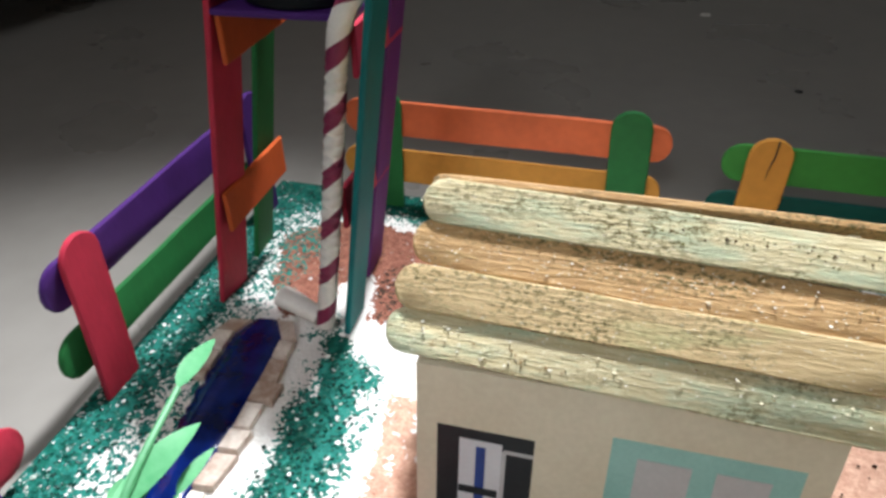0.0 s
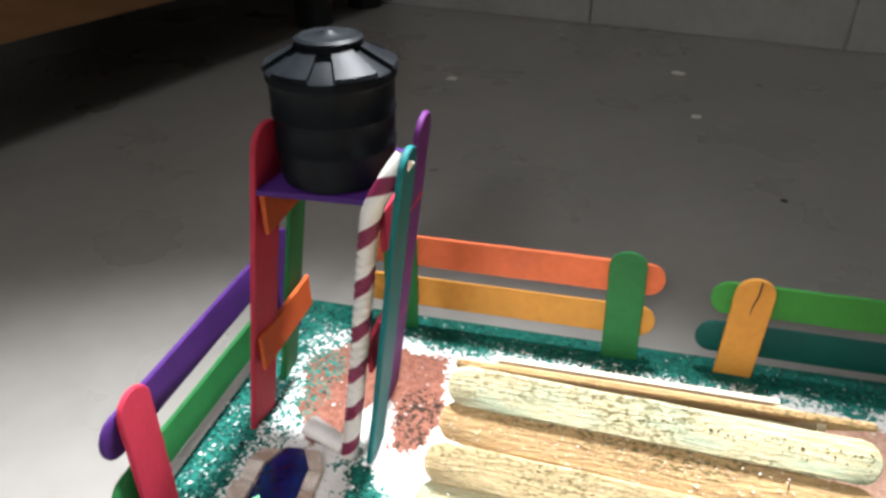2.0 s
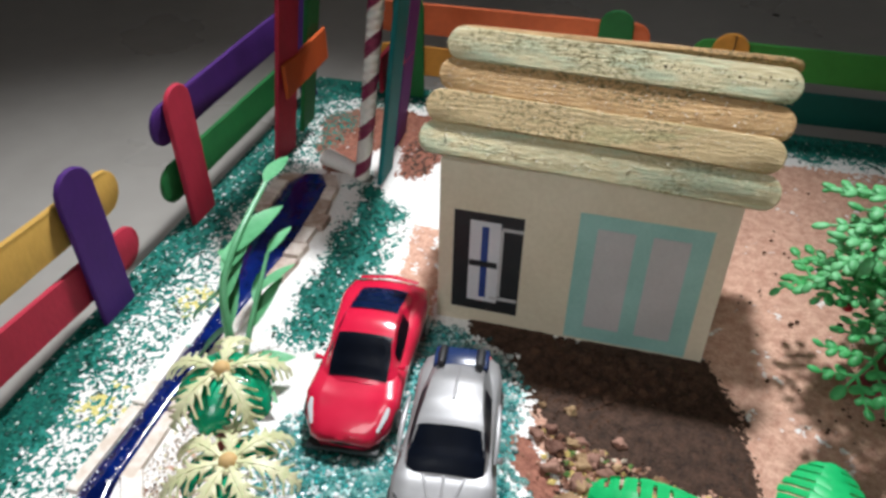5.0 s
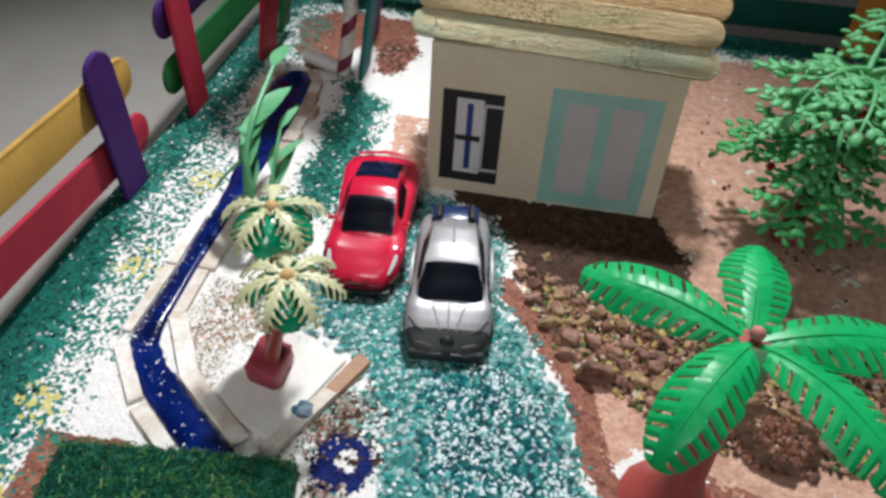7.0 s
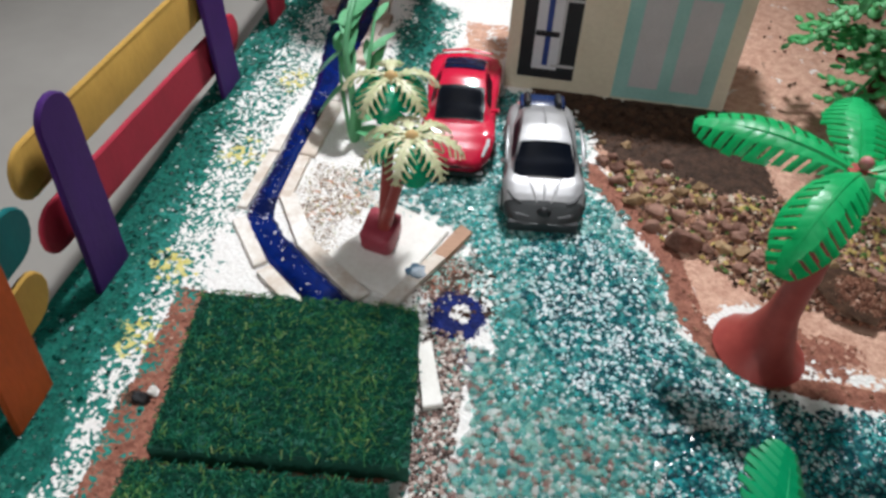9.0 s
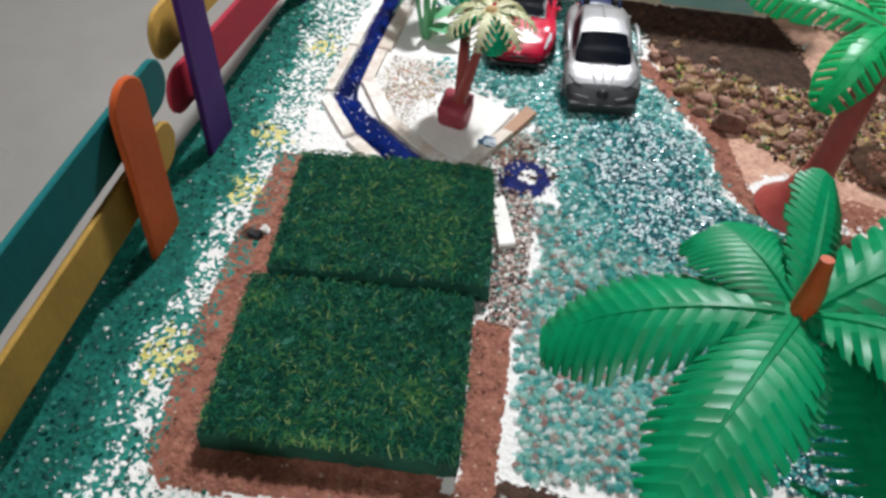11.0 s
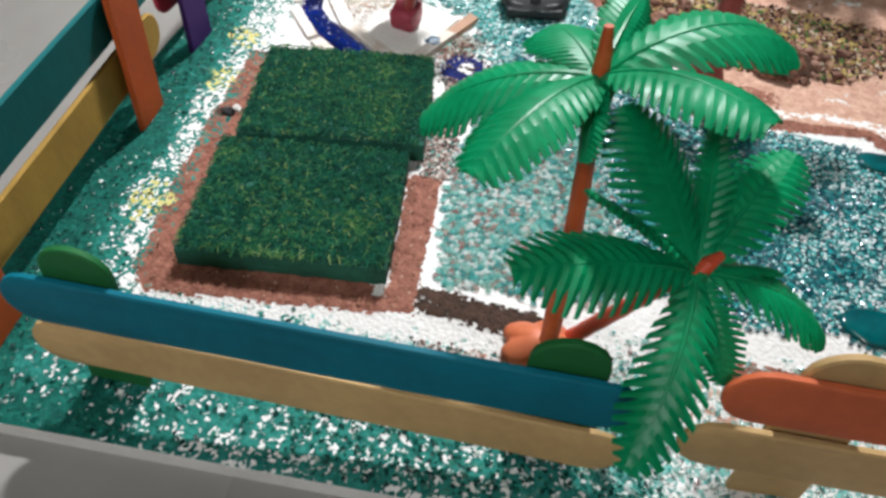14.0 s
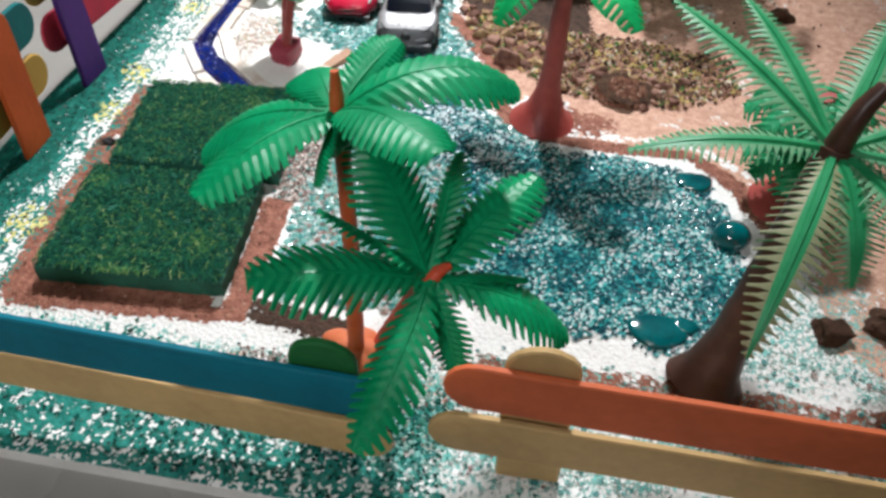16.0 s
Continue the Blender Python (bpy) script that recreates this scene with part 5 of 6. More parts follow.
def palm(label, foot, crown, trunk_mat, leaf_mat, trunk_r, leaves, flare=None, tip=None, style=None, extra=()):
    """leaves: rows of azimuth, elevation, length, width, droop."""
    ob = thing("toy_palm", label, "palm tree", foot[0], foot[1], 0, "plastic toy palms")
    style = style or {}
    f, c = Vector(foot), Vector(crown)
    pts, radii = [], []
    for k in range(13):
        s = k / 12
        pts.append(f.lerp(c, s) + Vector((0, 0, 0)) + (c - f).cross(Vector((0, 0, 1))).normalized() * 0.12 * math.sin(3 * s))
        r = trunk_r * (1 - 0.3 * s)
        pts[-1].z = f.z + (c.z - f.z) * s
        if flare:
            r = max(r, flare * math.exp(-s * 7.5) * 0.75 + r * 0.78)
        radii.append(r * (1 + 0.03 * (-1) ** k))
    bm = bmesh.new()
    tube(bm, pts, radii, 16)
    part("trunk", bm, trunk_mat, ob)
    for n, (az, elev, length, width, droop, *own) in enumerate(leaves):
        bm = bmesh.new()
        bent = dict(zip(("curl", "roll"), own)) if "tip_index" not in style else {}
        leaf(bm, c - Vector((0, 0, 0.15)), az, elev, length, width, droop, seed=n, **style, **bent)
        part("leaf", bm, [leaf_mat, own[0] if own else PALE_LEAF] if "tip_index" in style else leaf_mat, ob, "green-ribbed plastic leaf with tan leaflets" if own and "tip_index" in style else "", smooth=18)
    if tip == "stub":
        bm = bmesh.new()
        tube(bm, [c - Vector((0, 0, 1.7)), c - Vector((0, 0, 1.1)), c - Vector((0, 0, 0.4)), c - Vector((0, 0, 0.05))], [trunk_r * 1.05, trunk_r * 1.35, trunk_r * 1.5, trunk_r], 10)
        part("leaf_sheath", bm, leaf_mat, ob, "green leaf sheath")
    bm = bmesh.new()
    if tip == "horn":
        tube(bm, [c - Vector((0, 0, 0.4)), c + Vector((0.1, 0.1, 0.7)), c + Vector((0.35, 0.3, 1.5)), c + Vector((0.75, 0.55, 2.1))], [0.5, 0.42, 0.36, 0.28], 10)
        part("crown_tip", bm, trunk_mat, ob, "bent brown trunk tip")
    elif tip == "stub":
        tube(bm, [c - Vector((0, 0, 0.5)), c + (Vector((0.3, 0.15, 0.1)) if c.z < 8.5 else Vector((0, 0.1, 0.5))), c + (Vector((0.62, 0.42, 0.15)) if c.z < 8.5 else Vector((-0.05, 0.2, 1.25)))], [0.27, 0.22, 0.13], 10)
        part("crown_tip", bm, trunk_mat, ob)
    elif tip:
        bmesh.ops.create_icosphere(bm, subdivisions=2, radius=0.24, matrix=Matrix.Translation(c + Vector((0, 0, 0.3))))
        part("crown_knob", bm, tip, ob, "pinkish crown knob")
    else:
        bm.free()
    return ob


PINK_KNOB = surface("pink_knob", (0.4, 0.12, 0.12), (0.55, 0.22, 0.2), 0.5, 150)
BROAD = dict(n=17, solid=0.72, gap=0.24, fold=0.34, sweep=0.6, peak=0.52, blunt=0.55, pleat=0.28, tipw=0.8)
COMB = dict(n=26, solid=0.24, gap=0.75, tip_index=1, fold=0.25, sweep=0.3, peak=0.4, tipw=0.75, pleat=0.1, rib_r=0.2)
SLIT = dict(n=16, solid=0.5, gap=0.34, fold=0.36, sweep=0.62, peak=0.5, blunt=0.62, pleat=0.3, tipw=0.72)

ASKEW[0] = False
red_palm = palm("plastic palm with red-brown flared trunk and five bright green leaves", (7.35, 1.0, 0), (7.6, 1.45, 9.0), BRICK_PLASTIC, LEAF, 0.62,
                [(155, 15, 5.6, 1.1, 38, 0, -14), (81, 18, 4.3, 1.15, 30), (12, 20, 5.6, 1.2, 46), (236, 34, 5.6, 1.05, 96), (-44, 28, 5.7, 1.15, 76)], 1.8, PINK_KNOB, dict(n=13, gap=0.26, fold=0.42, sweep=0.5, peak=0.52, blunt=0.6, pleat=0.14, rim=True))
bm = bmesh.new()
tube(bm, [(7.55, 1.05, 9.1), (7.5, 0.7, 8.7), (7.45, 0.45, 8.1)], [0.36, 0.46, 0.5], 10, 0.5)
part("leaf_stub", bm, PALE_LEAF, red_palm, "pale green cut leaf stub")
ASKEW[0] = True

# azimuth, elevation, length, half width, droop, curl, roll
palm("tall plastic palm with a thin orange trunk and glossy green leaves", (0.35, -17.2, 0.3), (-0.05, -16.15, 11.6), ORANGE_TRUNK, DEEP_LEAF, 0.35,
     [(180, 6, 5.4, 1.35, 60), (238, 26, 5.5, 1.15, 50, 0, 10), (120, 22, 2.7, 1.2, 44), (-38, 43, 5.0, 1.35, 56, 0, -10), (28, 38, 6.6, 1.45, 82), (74, 18, 4.3, 0.8, 30, 0, 30), (266, 0, 2.6, 0.5, 50, 0, 50)], None, "stub", BROAD)
palm("leaning plastic palm with a thin red trunk and slit green leaves", (1.2, -16.5, 0.3), (3.4, -19.0, 7.75), RED_TRUNK, DEEP_LEAF, 0.3,
     [(204, 28, 5.7, 1.3, 25, 0, -10), (-93, -9, 5.8, 1.05, 34, -25), (-55, -29, 3.4, 0.7, 34, 0, 40), (14, -10, 6.2, 1.25, 48), (37, -17, 4.4, 0.65, 22, 0, -40), (58, 20, 5.7, 1.2, 27), (86, 36, 4.5, 0.7, 22, 0, -35), (132, 54, 5.0, 1.35, 32), (180, 47, 4.2, 0.7, 22, 0, 35)], None, "stub", SLIT)
palm("plastic palm with a dark brown trunk and feathery pale green leaves", (14.2, -15.9, 0), (15.9, -12.8, 9.7), BROWN_TRUNK, RIB_LEAF, 0.85,
     [(186, 14, 6.8, 1.0, 34), (249, 8, 8.2, 1.15, 62, TAN_LEAF), (278, 10, 5.0, 1.25, 75), (305, 10, 6.5, 1.1, 60), (340, 14, 6.0, 1.1, 30), (20, 18, 6.0, 1.1, 30), (66, 26, 7.4, 1.1, 24), (112, 26, 7.4, 1.0, 24), (134, 24, 8.0, 1.15, 20)], 1.15, "horn", COMB)

palm("small plastic palm with a red-brown flared foot and mint finger leaves", (19.2, -4.4, 0), (18.5, -4.1, 6.0), BRICK_PLASTIC, POT_LEAF, 0.75,
     [(az, 8, 3.3, 1.1, 60) for az in (20, 70, 120, 172, 214, 262, 312)], 2.2, None, dict(n=8, solid=0.45, gap=0.5, fold=0.35, sweep=0.7, peak=0.5, blunt=0.5, tipw=0.85, pleat=0.35, thick=0.1))
low_palm = bpy.data.objects["toy_palm.004"]
for k, az in enumerate((160, 205, 250, 300, 345, 60)):
    bm = bmesh.new()
    leaf(bm, (18.8, -4.3, 3.3), az, 4, 2.9, 1.0, 60, n=7, solid=0.45, gap=0.5, fold=0.35, sweep=0.7, peak=0.5, blunt=0.5, tipw=0.85, pleat=0.35, thick=0.1, seed=k)
    part("leaf", bm, POT_LEAF, low_palm, smooth=18)


def build_dome():
    bm = bmesh.new()
    rings(bm, [[(16.0 + r * math.cos(a), -7.7 + 0.9 * r * math.sin(a), z) for a in (math.tau * k / 28 for k in range(28))] for r, z in ((0.8, 0.0), (0.9, 0.25), (0.84, 0.55), (0.62, 0.82), (0.3, 0.95), (0.05, 0.98))])
    tagged(finish("glass_dome", bm, TEAL_GLASS, 60), "glossy dark teal glass bead at the pond edge", "glass bead")


build_dome()


def puddle(x, y, r, seed):
    """A thin uneven pool of set resin among the pond crystals."""
    rng = random.Random(seed)
    bm = bmesh.new()
    wob = [rng.uniform(0.8, 1.15) for k in range(24)]
    wob = [(wob[k - 1] + wob[k] + wob[(k + 1) % 24]) / 3 for k in range(24)]
    rings(bm, [[(x + r * q * w * math.cos(math.tau * k / 24), y + 0.75 * r * q * w * math.sin(math.tau * k / 24), z) for k, w in enumerate(wob)] for q, z in ((1.0, 0.02), (0.97, 0.16), (0.85, 0.21), (0.4, 0.23))])
    tagged(finish("resin_pool", bm, TEAL_GLASS, 60), "smooth dark teal resin pool set among the pond crystals", "resin pool")


puddle(12.5, -13.7, 1.25, 3)
puddle(14.6, -3.9, 0.95, 5)
puddle(13.6, -13.3, 0.6, 8)


def build_orange_foot():
    """A low cone with broad rounded lobes."""
    ob = thing("palm_foot", "orange lobed plastic foot at the base of the palms", "plant base", 0.2, -17.1)
    bm = bmesh.new()
    loops = []
    for r, z in ((1.38, 0.0), (1.46, 0.18), (1.3, 0.4), (0.95, 0.6), (0.62, 0.76), (0.4, 0.9)):
        lobe = 0.2 * r / 1.7
        loops.append([(0.15 + r * (1 - lobe + lobe * 1.6 * abs(math.cos(2.5 * a))) * math.cos(a), -17.05 + 0.8 * r * (1 - lobe + lobe * 1.6 * abs(math.cos(2.5 * a))) * math.sin(a), z) for a in (math.tau * k / 60 for k in range(60))])
    rings(bm, loops)
    part("lobed_cone", bm, FOOT_ORANGE, ob, smooth=70)


build_orange_foot()


def build_small_palm():
    ob = thing("potted_twin_palm", "small twin palm with cream leaves in a rose-red block", "palm tree", -9.0, 3.8)
    bm = bmesh.new()
    box(bm, (-0.8, -0.95, 0.1), (0.8, 0.95, 1.25), 0.26, pose(-8.95, 3.6, 0.02, 0, 0, -8))
    for v in bm.verts:
        v.co += Vector((noise.noise(v.co * 1.3), noise.noise(v.co * 1.3 + Vector((9, 0, 0))), 0)) * 0.3
    part("block", bm, ROSE_POT, ob)
    for n, crown in enumerate(((-7.5, 3.4, 6.3), (-8.9, 5.9, 7.2))):
        c = Vector(crown)
        bm = bmesh.new()
        tube(bm, [Vector((-8.75, 3.4, 1.2)), Vector((-8.75, 3.5, 1.2)).lerp(c, 0.35), Vector((-8.7, 3.6, 1.2)).lerp(c, 0.7), c], [0.3, 0.26, 0.22, 0.18], 10)
        part("trunk", bm, BRICK_PLASTIC, ob)
        for k in range(7 - 2 * n):
            az = 360 * k / (7 - 2 * n) + 25 * n + 8
            bm = bmesh.new()
            leaf(bm, c, az, 26, 2.5, 0.6, 95, n=7, solid=0.2, gap=1.1, fold=0.3, sweep=0.9, thick=0.06, seed=k, tipw=0.8)
            part("leaf", bm, CREAM_LEAF, ob, "cream plastic leaf", smooth=50)
            if n or k % 2:
                bm = bmesh.new()
                leaf(bm, c - Vector((0, 0, 0.1)), az + 24, 14, 2.2, 0.9, 95, n=7, solid=0.7, gap=0.5, fold=0.45, thick=0.05, seed=k + 9)
                part("foil_leaf", bm, EMERALD, ob, "shiny emerald foil leaf", smooth=50)
        bm = bmesh.new()
        bmesh.ops.create_icosphere(bm, subdivisions=2, radius=0.3, matrix=Matrix.Translation(c + Vector((0, 0, 0.05))))
        part("crown_knob", bm, TAN, ob)


build_small_palm()


def blade(bm, base, d, up, length, width, bend=0.3, n=8, thick=0.06):
    """A smooth lance-shaped leaf."""
    d, up = Vector(d).normalized(), Vector(up)
    side = d.cross(up).normalized()
    up = side.cross(d)
    loops = []
    for i in range(n + 1):
        s = i / n
        w = width * (0.12 + 0.88 * math.sin(math.pi * s**0.8) ** 0.9) if i < n else 0.03
        c = Vector(base) + d * length * s - up * bend * length * s * s
        loops.append([c + side * w / 2 + up * w * 0.16, c + up * thick * 0.5, c - side * w / 2 + up * w * 0.16, c - up * thick * 0.5])
    rings(bm, loops)


def build_reed():
    ob = thing("reed_plant", "thin mint-green plastic plant with long lance-shaped leaves", "plant", -11.5, 10.6)
    stems = [([(-11.6, 10.6, 0.0), (-11.6, 10.9, 2.4), (-12.1, 11.9, 4.6), (-12.2, 13.8, 5.9), (-12.4, 17.0, 6.6)], 0.22),
             ([(-11.5, 10.7, 0.0), (-11.2, 11.4, 2.2), (-11.2, 13.0, 3.8), (-11.3, 14.4, 4.8)], 0.16),
             ([(-11.8, 10.8, 0.0), (-12.4, 11.8, 2.0), (-12.9, 13.2, 3.4)], 0.14)]
    for pts, r in stems:
        line = smooth_line([(x - 0.6, y, z) for x, y, z in pts], 6)
        bm = bmesh.new()
        tube(bm, line, [r * (1 - 0.5 * k / len(line)) for k in range(len(line))], 8)
        part("stem", bm, MINT, ob)
    rows = [((-12.4, 17.0, 6.6), (-0.05, 1, 0.05), 2.6, 0.85, 0.1), ((-12.2, 13.2, 5.5), (0.3, 1, 0.4), 3.2, 1.2, 0.2), ((-12.15, 12.6, 5.1), (0.1, 1, 0.5), 3.2, 0.9, 0.2), ((-12.0, 11.6, 4.2), (-0.1, 1, 0.7), 3.4, 0.85, 0.2), ((-11.8, 11.1, 3.0), (-0.25, 1, 0.9), 3.2, 0.8, 0.2), ((-11.2, 12.0, 2.6), (0.25, 1, 0.8), 2.6, 0.7, 0.2), ((-12.1, 12.2, 5.0), (-0.3, 1, 0.1), 3.6, 0.85, 0.2),
            ((-12.1, 11.9, 4.6), (-0.75, 0.1, -0.7), 3.2, 0.85, 0.1), ((-11.8, 11.2, 3.2), (-0.6, -0.1, -0.6), 2.8, 0.8, 0.1), ((-12.0, 12.8, 5.2), (-0.7, 0.8, -0.1), 3.0, 0.8, 0.3),
            ((-11.3, 14.4, 4.8), (0.2, 1, 0.3), 1.8, 0.55, 0.15), ((-11.2, 13.0, 3.8), (0.5, 0.9, 0.4), 2.0, 0.55, 0.2), ((-11.2, 12.6, 3.4), (-0.3, 1, 0.5), 1.8, 0.5, 0.2),
            ((-11.4, 10.9, 1.0), (0.8, 0.5, 0.4), 2.2, 1.2, 0.35), ((-11.5, 10.7, 0.6), (0.9, -0.3, 0.3), 2.2, 1.1, 0.3), ((-12.9, 13.2, 3.4), (-0.3, 1, 0.3), 2.0, 0.7, 0.2)]
    for base, d, length, width, bend in rows:
        bm = bmesh.new()
        blade(bm, Vector(base) - Vector((0.6, 0, 0)), d, (0, 0, 1), length, 0.95 * width, bend)
        part("leaf", bm, MINT, ob, smooth=60)


build_reed()


def build_bush():
    cx, cy = 14.8, 19.0
    ob = thing("bead_leaf_tree", "bushy plastic tree with rounded mint-green leaflets and red berries", "tree", cx, cy - 1)
    rng = random.Random(12)
    bm = bmesh.new()
    tube(bm, [(cx - 0.6, cy - 1.4, 0.0), (cx - 0.4, cy - 1.1, 1.6), (cx - 0.1, cy - 0.4, 4.4), (cx, cy, 8.2)], [0.75, 0.4, 0.34, 0.25], 10)
    part("trunk", bm, BROWN_TRUNK, ob)
    bm = bmesh.new()
    bmesh.ops.create_icosphere(bm, subdivisions=2, radius=0.9, matrix=Matrix.LocRotScale((cx - 0.7, cy - 1.5, 0.45), None, (1, 0.9, 0.55)))
    part("red_base", bm, ROSE_POT, ob, "red plastic base")
    for k in range(17):
        az = 360 * k / 17 * 2.2 + rng.uniform(-14, 14)
        tier = k % 3
        z = (9.0, 7.0, 4.8)[tier] + rng.uniform(-0.5, 0.5)
        length = (5.6, 5.4, 4.6)[tier] * rng.uniform(0.85, 1.15)
        elev, droop = (34, 12, 2)[tier] + rng.uniform(-10, 10), (62, 58, 50)[tier] + rng.uniform(-15, 15)
        if tier < 2 and math.cos(radians(az)) < -0.2:
            length, elev = length * 0.74, elev - 22
        a, p = radians(az), Vector((cx - 0.1, cy - 0.3 - 0.25 * tier, z))
        curl = rng.uniform(-0.5, 0.5)
        bm = bmesh.new()
        line = [p.copy()]
        for i in range(16):
            e = radians(elev - droop * i / 16)
            b = a + curl * i / 16
            p = p + (Vector((math.cos(b), math.sin(b), 0)) * math.cos(e) + Vector((0, 0, math.sin(e)))) * (length / 16)
            line.append(p.copy())
        out, side = Vector((math.cos(b), math.sin(b), 0)), Vector((-math.sin(b), math.cos(b), 0))
        tube(bm, line, [0.17 - 0.007 * i for i in range(17)], 6)

        def bead(at, d, size):
            m = Matrix.LocRotScale(at + d * size * 1.0, d.to_track_quat("X", "Z"), (1.2, 0.8, 0.4))
            bmesh.ops.create_icosphere(bm, subdivisions=2, radius=size, matrix=m)

        for i in range(2, 17, 3):
            for sgn in (1, -1):
                reach = (1.7 * math.sin(math.pi * (0.2 + 0.7 * i / 17)) + 0.35) * rng.uniform(0.75, 1.15)
                tip = line[i] + side * sgn * reach * 0.85 + out * reach * 0.6 + Vector((0, 0, rng.uniform(-0.6, 0.1)))
                tube(bm, [line[i], tip], [0.08, 0.05], 5)
                along = (tip - line[i]).normalized()
                off = along.cross(Vector((0, 0, 1))).normalized()
                n = max(3, int(reach / 0.43))
                for q in range(1, n + 1):
                    at = line[i].lerp(tip, q / n)
                    for w in ((1, -1) if q < n else (0,)):
                        bead(at, (along * 0.6 + off * w * 0.8 + Vector((0, 0, rng.uniform(-0.4, 0.3)))).normalized(), rng.uniform(0.2, 0.29))
        bead(line[16], (line[16] - line[14]).normalized(), 0.32)
        # lit colour on the upper tiers, shaded copy on the lowest
        part("frond", bm, BUSH_LIT if tier < 2 else BUSH_SHADED, ob, smooth=80)
    for k in range(9):
        a = rng.uniform(0, math.tau)
        bm = bmesh.new()
        bmesh.ops.create_icosphere(bm, subdivisions=2, radius=0.24, matrix=Matrix.Translation((cx + 1.6 * math.cos(a) - 0.6, cy + 1.6 * math.sin(a), rng.uniform(2.4, 7.8))))
        part("berry", bm, BERRY, ob, "red plastic berry")


# one mint plastic in two tones: lit above, shaded below
BUSH_LIT = surface("bush_lit", (0.1, 0.48, 0.16), (0.26, 0.7, 0.33), 0.42, 90, (1, 1, 1), 0.1, 500, spec=0.4, sheer=0.3)
BUSH_SHADED = surface("bush_shaded", (0.05, 0.4, 0.1), (0.13, 0.56, 0.2), 0.42, 90, (1, 1, 1), 0.1, 500, spec=0.4, sheer=0.3)
BERRY = surface("berry_red", (0.3, 0.01, 0.015), (0.42, 0.02, 0.02), 0.35, 150)
build_bush()


# ---- toy cars ----
CAR_RED = surface("car_red", (0.6, 0.01, 0.045), (0.68, 0.016, 0.06), 0.22, 60, (1, 1, 1), 0.02, 300, coat=0.8)
CAR_SILVER = surface("car_silver", (0.3, 0.295, 0.3), (0.4, 0.39, 0.39), 0.44, 60, (1, 1, 1), 0.02, 300, metal=0.5, spec=0.35)
CAR_GLASS = surface("car_glass", (0.003, 0.005, 0.012), (0.006, 0.01, 0.022), 0.32, 60, (1, 1, 1), 0.0, 300, coat=0.0, spec=0.22)
REAR_GLASS = surface("rear_glass", (0.003, 0.01, 0.045), (0.01, 0.03, 0.11), 0.25, 60, (1, 1, 1), 0.0, 300, spec=0.35)
CAR_BLACK = surface("car_black", (0.012, 0.012, 0.013), (0.02, 0.02, 0.022), 0.5, 90)
# near-black paint for the silver nose, putting its shade into the colour
FASCIA_SHADE = surface("fascia_shade", (0.02, 0.022, 0.023), (0.038, 0.04, 0.041), 0.5, 90)
RUBBER = surface("rubber", (0.015, 0.015, 0.015), (0.03, 0.03, 0.03), 0.8, 200)
RIM = surface("rim_metal", (0.4, 0.4, 0.41), (0.5, 0.5, 0.5), 0.3, 100, metal=0.9)
LAMP_LENS = surface("lamp_lens", (0.5, 0.52, 0.54), (0.65, 0.66, 0.66), 0.12, 150, coat=0.5)


def sample(table, v):
    for (a, *x), (b, *y) in zip(table, table[1:]):
        if v <= b:
            s = (v - a) / (b - a)
            s = s * s * (3 - 2 * s) * 0.5 + s * 0.5
            return [p + (q - p) * s for p, q in zip(x, y)]
    return list(table[-1][1:])


